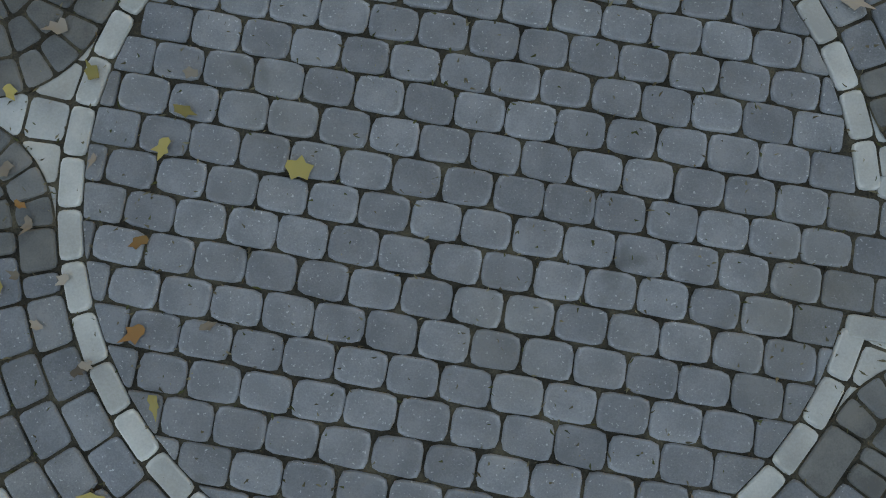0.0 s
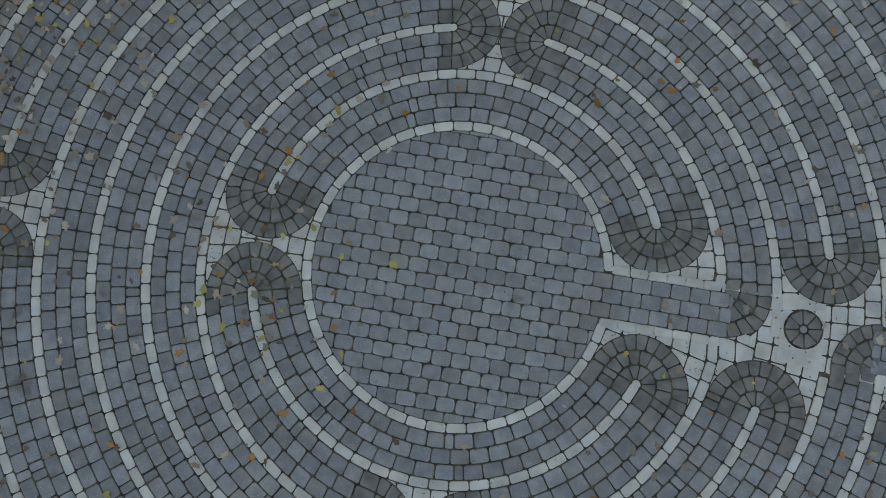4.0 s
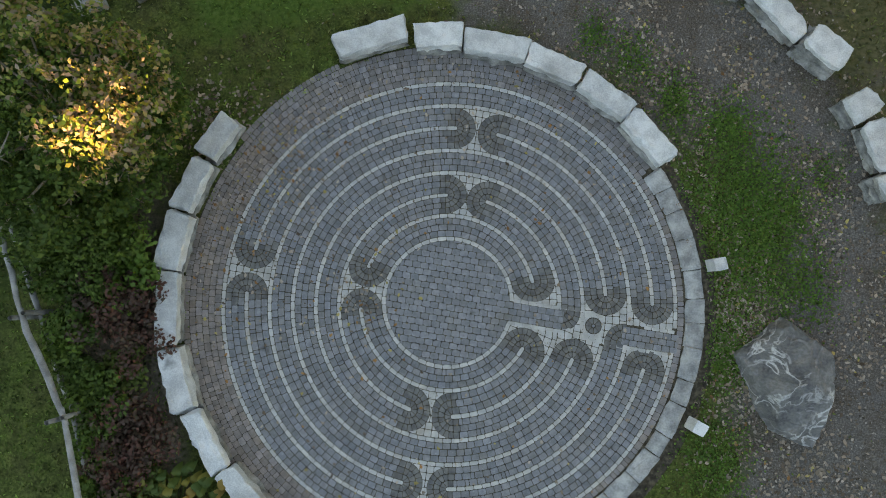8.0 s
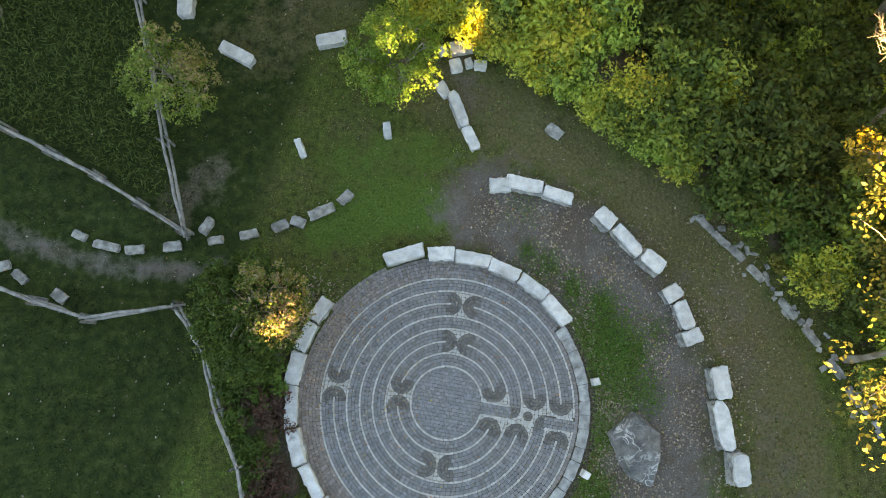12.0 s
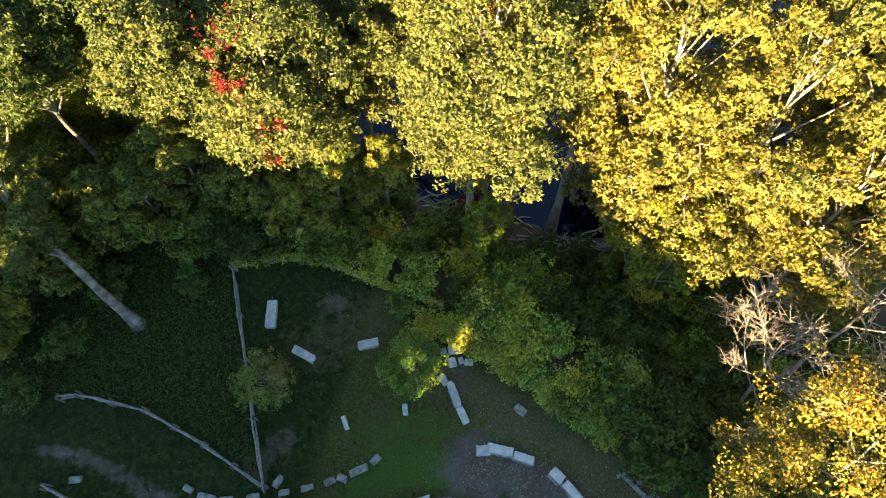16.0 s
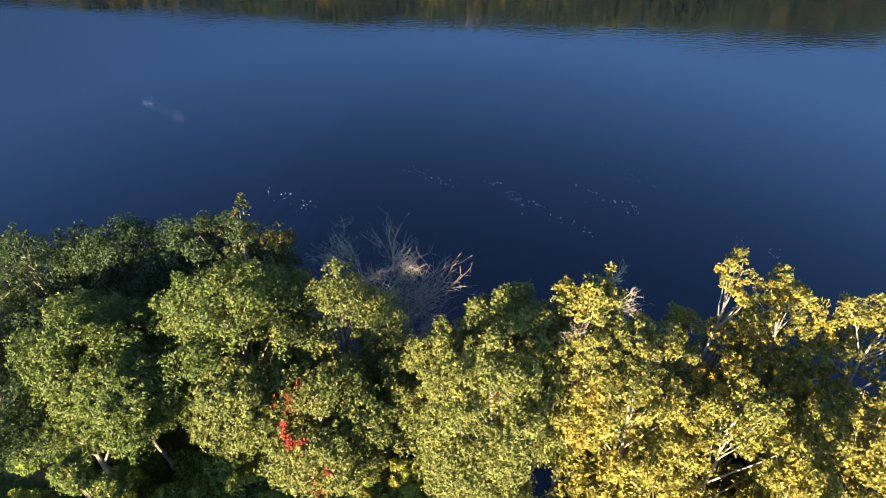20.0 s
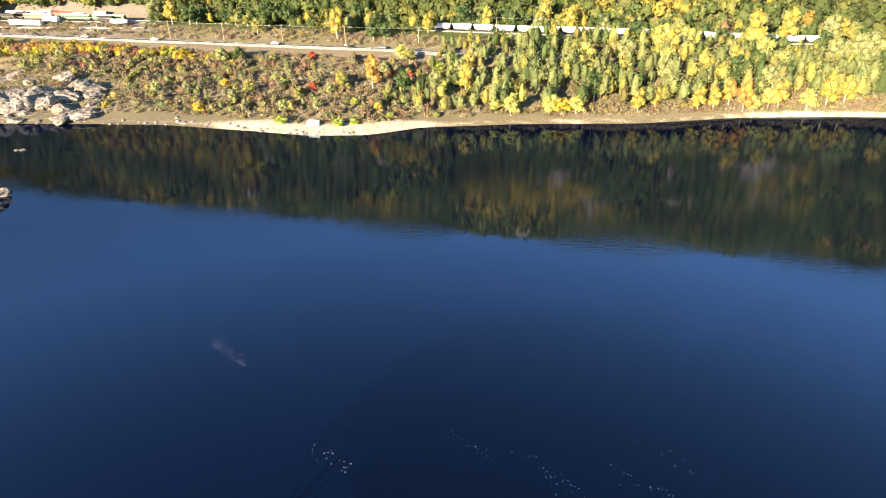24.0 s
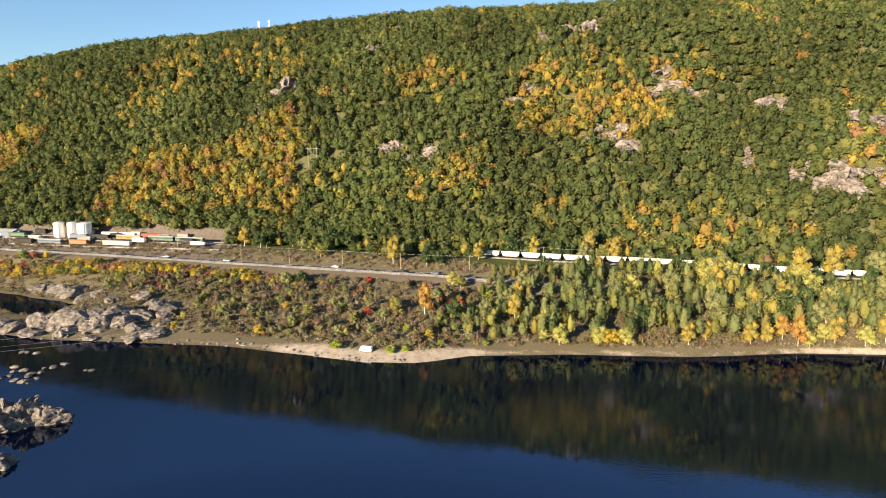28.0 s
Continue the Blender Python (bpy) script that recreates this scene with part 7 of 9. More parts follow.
def vehicle(name, x, y, z, ang, L, material, label, van=False):
    """A car or van: body, glazed cabin, lamps and four wheels."""
    root = group_top(name, label, "car" if not van else "van", pose(x, y, z, 0, 0, ang), "" if van else "cars on the road")
    h = 2.3 if van else 0.72
    b = box(L, 1.85 if not van else 2.1, h, 0.32, 0)
    for v in b.verts:
        if van and v.co.z > 1.5 and v.co.x > 0:
            v.co.x -= L * 0.14
    bmesh.ops.bevel(b, geom=b.edges[:], offset=0.12, segments=2, affect="EDGES")
    part("body", bm_mesh("body", b, material), root)
    if not van:
        c = box(L * 0.55, 1.65, 0.6, 1.0, 0, -0.1)
        for v in c.verts:
            if v.co.z > 1.4:
                v.co.x = v.co.x * 0.72 - 0.03
                v.co.y *= 0.86
        part("cabin", bm_mesh("cabin", c, M_GLASS), root)
        part("roof", bm_mesh("roof", box(L * 0.37, 1.4, 0.06, 1.58, 0.02, -0.1), material), root)
    else:
        part("windscreen", bm_mesh("windscreen", box(0.1, 1.8, 0.8, 1.5, 0, L * 0.43), M_GLASS), root, m=pose(-L * 0.05, 0, 0))
        part("window", bm_mesh("window", box(0.9, 2.13, 0.6, 1.6, 0, L * 0.24), M_GLASS), root)
    for sx in (-0.32, 0.32):
        for sy in (-0.8, 0.8):
            part("wheel", bm_mesh("wheel", cyl(0.36, 0.26, Matrix.Identity(4), seg=14), M_BLACK), root, m=pose(sx * L, sy, 0.36, 90))
    return root


for x, y, m_, lab in ((-288.5, 396.5, M_WPAINT, "white car driving on the road"), (-237.7, 393, M_WPAINT, "white car driving on the road"), (-155.2, 385.2, M_WPAINT, "pale car driving on the road"), (-108.8, 381, M_BLACK, "black car driving on the road"), (-86.1, 378, M_NAVY, "dark car driving on the road"), (-327.3, 395, M_BLACK, "dark car driving on the road")):
    yy = float(np.interp(x, *ROAD))
    vehicle("car", x, yy + (2 if y > yy else -1.8), gz(x, yy) + 0.56, -3, 4.7, m_, lab)
vehicle("van", -97.1, 277.6, gz(-97.1, 277.6) - 0.05, 178, 6.2, M_WPAINT, "white van parked on the sandy far shore", True)


def pole(x, y, h, arms=1, label="brown wooden utility pole with a cross-arm"):
    root = group_top("utility_pole", label, "utility pole", pose(x, y, gz(x, y) - 0.3, 0, 0, -4), "utility poles")
    part("shaft", bm_mesh("shaft", cyl(0.2, h, Matrix.Translation((0, 0, h / 2)), r2=0.13, seg=10), M_POLE), root)
    for k in range(arms):
        arm = part("cross_arm", bm_mesh("cross_arm", box(0.15, 2.6, 0.15, 0, 0), M_POLE), root, m=pose(0, 0, h - 0.8 - k))
        for s in (-1.1, 0.0, 1.1):
            part("insulator", bm_mesh("insulator", cyl(0.05, 0.18, seg=8), M_STEEL), arm, m=pose(0, s, 0.15))


for x, y in ((-230, 395), (-191.7, 391.5), (-152, 389), (-111, 386.5), (-65, 383), (-285, 402), (-340, 404), (-395, 407), (-440, 408), (-20, 400), (20, 396)):
    pole(x, y, 11.5)
wires = []
for k in range(3):
    pts_ = []
    line = [(-440, 408), (-395, 407), (-340, 404), (-285, 402), (-230, 395), (-191.7, 391.5), (-152, 389), (-111, 386.5), (-65, 383), (-20, 400), (20, 396)]
    for (ax, ay), (bx, by) in zip(line, line[1:]):
        for s in np.linspace(0, 1, 6)[:-1]:
            pts_.append((ax + (bx - ax) * s, ay + (by - ay) * s + (k - 1) * 1.1, (gz(ax, ay) * (1 - s) + gz(bx, by) * s) + 10.6 - 2.0 * s * (1 - s)))
    wires.append(tube(np.array(pts_), np.full(len(pts_), 0.02), 3))
tagged(new("power_line", mesh_np("power_line", *join(wires), M_STEEL)), "thin power lines strung between the roadside poles", "power line")
# H-frame carrying the high line, and twin poles beside it
hf = group_top("pylon", "grey lattice H-frame pylon on the hillside", "pylon", pose(-219, 496, gz(-219, 496) - 0.5))
for s in (-4, 4):
    part("leg", bm_mesh("leg", box(0.3, 0.3, 17, 0, 0), M_GALV), hf, m=pose(s, 0, 0))
part("cross_beam", bm_mesh("cross_beam", box(12, 0.3, 0.35, 15.5, 0), M_GALV), hf)
part("cross_beam", bm_mesh("cross_beam", box(8, 0.2, 0.25, 8, 0), M_GALV), hf)
for s in (-1, 1):
    part("brace", bm_mesh("brace", box(10.5, 0.16, 0.16, 0, 0), M_GALV), hf, m=pose(0, 0, 11.8, 0, s * 42, 0))
for x, y in ((-249, 497), (-243, 498)):
    pole(x, y, 15, 1, "tall bare pole on the hillside")
for x in (-371, -358):
    root = group_top("radio_mast", "pale lattice radio mast on the ridge", "mast", pose(x, 697, gz(x, 697) - 0.5), "masts on the ridge")
    for a in range(3):
        part("leg", bm_mesh("leg", cyl(0.14, 20, seg=6), M_WPAINT), root, m=pose(1.0 * math.cos(a * 2.1), 1.0 * math.sin(a * 2.1), 0))
    for z in range(2, 20, 4):
        part("ring", bm_mesh("ring", box(2.0, 2.0, 0.18, z, 0), M_STEEL), root)
# high cables over the water
cab = []
for k, (z0, z1) in enumerate(((14.0, 23.0), (11.0, 21.0), (7.0, 19.5), (4.2, 17.5))):
    s = np.linspace(0, 1, 24)
    A, B = np.array([-262.0 - 4 * k, 214.0, z0 - 6]), np.array([30.0, 420.0 - 2 * k, z1 + 2])
    q = A + (B - A) * s[:, None]
    q[:, 2] -= 22 * s * (1 - s)
    cab.append(tube(q, np.full(24, 0.035), 3))
far_pole_a = group_top("cable_tower", "steel tower carrying cables over the river", "pylon", pose(-268, 214, -9))
part("mast", bm_mesh("mast", cyl(0.5, 24, r2=0.25, seg=8), M_STEEL), far_pole_a)
tagged(new("river_cable", mesh_np("river_cable", *join(cab), M_STEEL)), "thin cables slung over the river", "cable")

# ---- rocks of the far shore and of the river ----
for i, (x, y, s, h) in enumerate([(-338, 347, 8, 4), (-322, 343, 10, 4), (-304, 338, 9, 3.5), (-290, 330, 8, 3), (-352, 350, 9, 4), (-265, 279, 10, 6.5), (-255, 285, 9, 6.5), (-246, 281, 8, 5), (-238, 286, 8, 5), (-233, 295, 7, 4), (-229, 308, 7, 4), (-294, 274, 8, 3.4), (-307, 273, 9, 3.0), (-284, 280, 8, 4.5), (-322, 274, 9, 2.6), (-274, 286, 10, 6), (-248, 294, 9, 5), (-262, 270, 5, 2.5), (-268, 314, 5, 3), (-251, 318, 6, 3.5), (-240, 313, 5, 3), (-222, 300, 5, 3), (-215, 290, 5, 2.5), (-226, 281, 6, 3)]):
    boulder(x, y, s * 1.35, s * 0.95, h * 1.25, 20 + i, M_ROCK, "shore_rock", "rugged brown-grey rock outcrop on the far shore", gz(x, y) - h * 0.35, "rock", 18, 4, "rocks on the far shore", 0.6, 0.88, 0.085)
for i, (x, y, s, h) in enumerate([(-183, 183, 6.5, 4.2), (-190, 180, 7, 5.6), (-197, 178, 8, 6.2), (-205, 176, 9, 6.5), (-197, 171, 7, 4), (-214, 178, 9, 6), (-172, 153, 4.5, 2.4), (-178, 152, 4, 2)]):
    boulder(x, y, s * 1.2, s * 0.8, h * 1.35, 50 + i, M_ROCK, "river_rock", "weathered grey rock standing in the river", WATER_Z - h * 0.3, "rock", 14, 5, "rocks in the river", 0.5, 0.85, 0.15)
gr = np.random.default_rng(11)
for i in range(38):  # the broken ledge on the far shore
    x = gr.uniform(-335, -212)
    y = float(np.interp(x, *FAR_SHORE)) + gr.uniform(1, 24)
    s = gr.uniform(3.5, 7.5)
    if gz(x, y) < WATER_Z or x < -288:
        continue
    boulder(x, y, s * 1.5, s * 0.9, s * gr.uniform(0.35, 0.6), 150 + i, M_CRAG if i % 3 == 0 else M_ROCK, "ledge_rock", "low broken pinkish-grey rock ledge on the far shore", gz(x, y) - s * 0.08, "rock", 16, 4, "ledges on the far shore", 0.55, 0.84, 0.10)
for i in range(26):
    x, y = (-233 + gr.normal(0, 9), 218 + gr.normal(0, 9)) if i < 20 else ((-257 + gr.normal(0, 3), 244) if i < 24 else (-209 + gr.normal(0, 1.5), 230))
    s = gr.uniform(0.7, 2.2)
    boulder(x, y, s * 1.4, s, s * 0.5, 70 + i, M_ROCK, "low_rock", "low flat rock breaking the water's surface", WATER_Z - s * 0.12, "rock", 12, 2, "low rocks in the river")
stones_ = []
for i in range(190):
    x = gr.uniform(-300, -60)
    y = float(np.interp(x, *FAR_SHORE)) + abs(gr.normal(0, 3)) - 0.6
    s = 0.2 + 0.9 * gr.uniform() ** 2.5
    V, F = np.array([(-1, -1, 0), (1, -1, 0), (1, 1, 0), (-1, 1, 0), (-0.6, -0.5, 1), (0.5, -0.6, 1), (0.6, 0.5, 1), (-0.5, 0.6, 1)]) * [s, s * 0.8, s * 0.7], np.array([(4, 5, 6, 7), (0, 1, 5, 4), (1, 2, 6, 5), (2, 3, 7, 6), (3, 0, 4, 7)])
    a = gr.uniform(0, 6)
    V = V @ np.array([[math.cos(a), math.sin(a), 0], [-math.sin(a), math.cos(a), 0], [0, 0, 1]]) + [x, y, max(gz(x, y), WATER_Z - 0.2) - 0.1]
    stones_.append((V, F))
tagged(new("shore_stones", mesh_np("shore_stones", *join(stones_), M_CRAG)), "pale stones strewn along the far waterline", "stones", kind="stuff")

# crags among the trees of the hillside
CRAGS = [(-205, 617, 15), (-188, 650, 12), (-271, 570, 17), (17, 522, 15), (36, 514, 12), (63, 567, 13), (81, 565, 12), (148, 544, 13), (-6, 619, 15), (-53, 549, 11), (-156, 514, 14), (151, 489, 14), (183, 488, 16), (168, 485, 12), (-225, 483, 8), (-119, 510, 11), (-137, 505, 9), (-322, 580, 9), (212, 525, 12), (-215, 622, 9), (26, 527, 10), (-285, 578, 10), (-300, 590, 12), (-255, 583, 11), (70, 575, 12), (95, 560, 10), (-40, 560, 10), (120, 500, 10), (200, 492, 12), (-100, 640, 9), (-20, 632, 12), (10, 640, 9)]
for i, (x, y, s) in enumerate(CRAGS):
    for j in range(7):
        px, py = x + gr.normal(0, s * 0.62), y + gr.normal(0, s * 0.34)
        q = s * (0.24 + 0.6 * gr.uniform() ** 1.4)
        boulder(px, py, q * 1.45, q * 0.8, q * 0.72, 200 + 7 * i + j, M_CRAG, "crag", "pinkish-grey bare crag on the wooded hillside", gz(px, py) - q * 0.5, "crag", 12, 4, "crags on the hillside", 0.45, 0.8, 0.17)


# ---- woods ----
def crowns(pos, rad, hgt, cols, g, per, size, body_too=True):
    """Crowns of far trees: each a lumpy dome of leafy clumps facing out, with a taper."""
    n = len(pos)
    lob = g.normal(size=(n, 7, 3))
    lob[..., 2] = np.abs(lob[..., 2])
    lob /= np.linalg.norm(lob, axis=2)[..., None]
    tall = np.stack([np.ones(n), np.ones(n), 0.62 * hgt / rad], -1)[:, None]

    def swell(d):
        """How far the crown reaches in each direction."""
        return 0.60 + 0.46 * np.clip(np.max(np.einsum("npc,nlc->npl", d, lob), axis=2), 0, 1) ** 3

    # a closed inner body, uneven, and leafy sprays standing off it
    az, el = np.meshgrid(np.arange(8) * np.pi / 4, [-0.5, 0.0, 0.5, 1.0, 1.5])
    ball = np.stack([np.cos(az) * np.cos(el), np.sin(az) * np.cos(el), np.sin(el)], -1).reshape(-1, 3)
    B = np.repeat(ball[None], n, 0) + g.normal(0, 0.10, (n, 40, 3))
    B /= np.linalg.norm(B, axis=2)[..., None]
    body = pos[:, None] + B * (swell(B) * 0.74 * g.uniform(0.8, 1.15, (n, 40)) * rad[:, None])[..., None] * tall
    body[..., 2] += (hgt * 0.52)[:, None]
    i8 = np.arange(32)
    quad = np.stack([i8, i8 // 8 * 8 + (i8 + 1) % 8, i8 // 8 * 8 + (i8 + 1) % 8 + 8, i8 + 8], 1)
    FB = (quad[None] + 40 * np.arange(n)[:, None, None]).reshape(-1, 4)
    d = g.normal(size=(n, per, 3))
    d[..., 2] = np.abs(d[..., 2]) * 1.15 - 0.42
    d /= np.linalg.norm(d, axis=2)[..., None]
    r = swell(d) * g.uniform(0.72, 1.12, (n, per))
    C = pos[:, None] + d * (r * rad[:, None])[..., None] * tall
    C[..., 2] += (hgt * 0.52)[:, None]
    out = d.reshape(-1, 3)
    sz = np.repeat(size * rad, per)
    P, F = leaves(C.reshape(-1, 3), 1.0, g, jit=0.0, aspect=0.9, out=out + [0, 0, 0.22], loose=0.8, tri=True)
    c = C.reshape(-1, 3)
    P = (P.reshape(-1, 3, 3) - c[:, None]) * sz[:, None, None] * g.uniform(0.6, 1.3, len(sz))[:, None, None] + c[:, None]
    tone = np.repeat(cols, per, 0) * g.uniform(0.74, 1.28, (n * per, 1))
    P = P.reshape(-1, 3)
    if not body_too:
        return P, F, np.repeat(tone, 3, 0)
    FT = np.concatenate([FB[:, [0, 1, 2]], FB[:, [0, 2, 3]]])
    return np.concatenate([body.reshape(-1, 3), P]), np.concatenate([FT, F + 40 * n]), np.concatenate([np.repeat(cols, 40, 0), np.repeat(tone, 3, 0)])


# the greens are lifted a little: distance haze put into the colour
HDARK, HMID, HOL = (0.062, 0.091, 0.033), (0.085, 0.114, 0.039), (0.140, 0.150, 0.047)
HYEL, HORA, HRUS = (0.33, 0.25, 0.055), (0.30, 0.19, 0.055), (0.27, 0.14, 0.08)
gh = np.random.default_rng(21)
sx, sy = np.meshgrid(np.arange(-900, 470, 5.7), np.arange(439, 716, 5.2))
hx, hy = sx.ravel() + gh.normal(0, 2.2, sx.size) + 2.8 * ((sy.ravel() / 5.2) % 2 > 1), sy.ravel() + gh.normal(0, 2.0, sx.size)
keep = np.ones(len(hx), bool)
for x, y, s in CRAGS:
    keep &= np.hypot((hx - x) / (s * 1.05), (hy - y + 6) / (s * 0.8)) > gh.uniform(0.45, 1.02, len(hx))
keep &= ~((hx > -470) & (hx < -262) & (hy < 441.5))
keep &= (np.hypot(hx + 225, hy - 492) > 9)
keep &= (hx > -1.35 * (hy - 0) + 40) & (hx < 0.62 * hy + 40)
hx, hy = hx[keep], hy[keep]
hz = height(hx, hy)
up = np.clip((hy - 438) / 262, 0, 1)
# turning stands in drifts on the middle slope, the ridge still mostly green
pn = 1.1 * grad_noise(hx, hy * 1.5, 0.019, 3.0) + 0.6 * grad_noise(hx, hy, 0.05, 1.0)
turn = (0.025 + 0.90 / (1 + np.exp(-11 * (pn - 0.30)))) * np.interp(up, [0, 0.04, 0.14, 0.45, 0.62, 0.8, 1], [0.35, 0.6, 1.0, 0.9, 0.45, 0.2, 0.12]) * np.interp(hx, [-40, 120, 300], [1.0, 0.62, 0.5])
pal = np.array([HDARK, HMID, HOL, HYEL, HORA, HRUS, (0.24, 0.22, 0.05)])
ug = gh.uniform(size=len(hx))
ci = np.where(gh.uniform(size=len(hx)) < turn, gh.choice([2, 3, 4, 5, 6], len(hx), p=[0.16, 0.36, 0.22, 0.05, 0.21]), np.digitize(ug, [0.42, 0.86]))
hc = (0.82 * pal[ci] + 0.18 * np.array([0.105, 0.115, 0.038])) * gh.uniform(0.88, 1.14, len(hx))[:, None] * np.clip(1 + 0.25 * grad_noise(hx, hy, 0.03, 8.0), 0.75, 1.25)[:, None]
hr = (3.5 + 3.9 * gh.uniform(size=len(hx)) ** 1.5) * (1 - 0.14 * up)
hh = (7.5 + 0.9 * hr) * gh.uniform(0.85, 1.12, len(hx)) * (1 - 0.2 * up)
P, F, Tn = crowns(np.c_[hx, hy, hz], hr, hh, hc, gh, 70, 0.34)
woods = new("hillside_woods", mesh_np("hillside_woods", P, F, M_FAR, Tn))
tagged(woods, "mixed green, gold and rust autumn woods covering the hillside", "woods", kind="stuff")

# scrub and saplings on the ledges round the crags
sx_, sy_ = (np.concatenate([gh.normal(c[k], c[2] * w, 26) for c in CRAGS]) for k, w in ((0, 0.95), (1, 0.62)))
P, F, Tn = crowns(np.c_[sx_, sy_, height(sx_, sy_) - 0.3], gh.uniform(1.0, 2.5, len(sx_)), gh.uniform(2.0, 4.6, len(sx_)), pal[gh.choice([1, 2, 3, 4, 6], len(sx_), p=[0.34, 0.26, 0.16, 0.12, 0.12])] * gh.uniform(0.8, 1.2, len(sx_))[:, None], gh, 50, 0.38)
tagged(new("ledge_scrub", mesh_np("ledge_scrub", P, F, M_FAR, Tn)), "low green and golden scrub on the ledges round the crags", "scrub", kind="stuff")

# single trees of the far shore and along the tracks, a few kinds copied
FAR_KINDS = {}


def far_tree(key, cols, r, h, label, per=170, trunk=0.22, bark=None, slim=False):
    g = np.random.default_rng(len(FAR_KINDS) + 300)
    x, y = (-14 - 16 * len(FAR_KINDS), 318.0)
    root = group_top("far_tree", label, "tree", pose(x, y, gz(x, y) - 0.2), "trees of the far bank")
    s = np.linspace(0, 1, 6)
    part("trunk", mesh_np("trunk", *tube(np.c_[g.normal(0, 0.15, 6) * s, g.normal(0, 0.15, 6) * s, h * 0.8 * s], trunk * (1 - 0.8 * s) + 0.03, 7), bark or M_PALEBARK, smooth=True), root)
    for k in range(5):
        a, z0 = k * 2.4, h * g.uniform(0.3, 0.6)
        q = np.array([(0, 0, z0), (math.cos(a) * r * 0.4, math.sin(a) * r * 0.4, z0 + h * 0.12), (math.cos(a) * r * 0.75, math.sin(a) * r * 0.75, z0 + h * 0.26)])
        part("limb", mesh_np("limb", *tube(q, [trunk * 0.5, trunk * 0.35, 0.04], 5), bark or M_PALEBARK), root)
    cc = np.repeat(np.asarray(cols), 1, 0)
    pos, rr, hh_, co = [], [], [], []
    for k in range(7):
        a = k * 2.4
        z0 = h * (0.10 + 0.58 * k / 7)
        w = r * 0.55 * (1 - 0.35 * k / 7)
        pos.append((math.cos(a) * w * 0.8, math.sin(a) * w * 0.8, z0))
        rr.append(r * 0.55 * (1 - 0.3 * k / 7))
        hh_.append(h * 0.34)
        co.append(cc[k % len(cc)])
    P, F, T = crowns(np.array(pos), np.array(rr), np.array(hh_), np.array(co), g, per // 2, 0.32)
    cr = part("crown", mesh_np("crown", P, F, M_FAR, T), root)
    cr["kind"] = "stuff"
    FAR_KINDS[key] = (root, r, h)


far_tree("lemon", [(0.38, 0.37, 0.12), (0.32, 0.33, 0.095)], 5.5, 12, "pale yellow-green tree on the far shore")
far_tree("gold", [(0.36, 0.28, 0.065), (0.31, 0.26, 0.07)], 5.2, 17, "golden autumn tree on the far shore")
far_tree("grey_green", [(0.20, 0.225, 0.10), (0.25, 0.26, 0.115)], 5.5, 13, "grey-green tree on the far bank")
far_tree("deep_green", [(0.051, 0.087, 0.032), (0.065, 0.102, 0.036)], 6.2, 13, "dark green tree on the far bank")
far_tree("orange", [(0.36, 0.21, 0.06), (0.38, 0.27, 0.07)], 5.5, 19, "orange-gold tree with a white trunk on the far shore")
far_tree("olive", [(0.246, 0.232, 0.065), (0.189, 0.203, 0.058)], 4.7, 10, "olive-green tree on the far bank")
far_tree("red", [(0.377, 0.065, 0.043), (0.319, 0.087, 0.043)], 2.9, 5, "small red-leaved tree on the far bank")
far_tree("spring", [(0.290, 0.348, 0.058), (0.232, 0.304, 0.058)], 3.9, 5.5, "bright green bush on the far shore")
far_tree("brown", [(0.203, 0.138, 0.080), (0.160, 0.131, 0.072)], 3.1, 4.5, "dry brown bush on the far bank")
far_tree("yellow_bush", [(0.44, 0.33, 0.05), (0.36, 0.29, 0.06)], 3.4, 5, "bright yellow bush on the far bank")


def plant_far(key, x, y, s=1.0):
    root, r, h = FAR_KINDS[key]
    ob = copy_thing(root, Matrix.Identity(4))
    ob.matrix_basis = pose(x, y, gz(x, y) - 0.2, 0, 0, (x * 31 + y * 17) % 360) @ Matrix.Diagonal((s, s, s * (0.9 + 0.2 * ((x * 7) % 1)), 1))


TRAINSIDE = (("deep_green", 10.9, 402, 0.62), ("grey_green", 14.5, 401, 0.5), ("olive", 72, 398, 0.9), ("deep_green", 88.7, 393, 0.68), ("deep_green", 107, 387, 0.85), ("grey_green", 125, 385, 0.95), ("deep_green", 133, 384, 0.6), ("deep_green", -20, 402, 0.5), ("gold", 8.7, 425, 1.15), ("gold", 28.3, 425, 1.1), ("gold", 61, 421, 0.75))
for key, x, y, s in (("lemon", -6.5, 305, 0.95), ("lemon", 12.5, 309, 0.9), ("yellow_bush", 18, 310, 2.0), ("lemon", 25, 311, 0.95), ("lemon", -14, 306, 0.7), ("gold", 55, 316, 0.8), ("gold", 64, 322, 0.7), ("gold", 85, 324, 0.85), ("gold", 93, 326, 0.8), ("orange", 108, 329, 1.0), ("orange", 101, 330, 0.9), ("lemon", 113, 329, 0.9), ("gold", 126, 334, 1.0), ("lemon", 121, 333, 1.0), ("lemon", 140, 335, 1.0), ("gold", 150, 338, 1.1), ("gold", 160, 342, 1.0),
                     ("spring", -112, 276.5, 1.0), ("spring", -85, 277.5, 0.9), ("spring", -78, 280, 0.7), ("spring", -63, 289, 0.6), ("spring", -42, 297, 0.6), ("yellow_bush", -159, 289, 1.2), ("yellow_bush", -208, 288, 0.9), ("olive", -141, 310, 0.9), ("red", -66, 333, 1.3), ("red", -62, 335, 1.1), ("red", -72, 337, 1.0), ("grey_green", -175, 352, 0.9), ("deep_green", -166, 356, 0.8), ("lemon", -72, 362, 0.9), ("olive", -66, 358, 1.0)):
    plant_far(key, x, y, s)
for key, x, y, s in TRAINSIDE:
    plant_far(key, x, y, s)
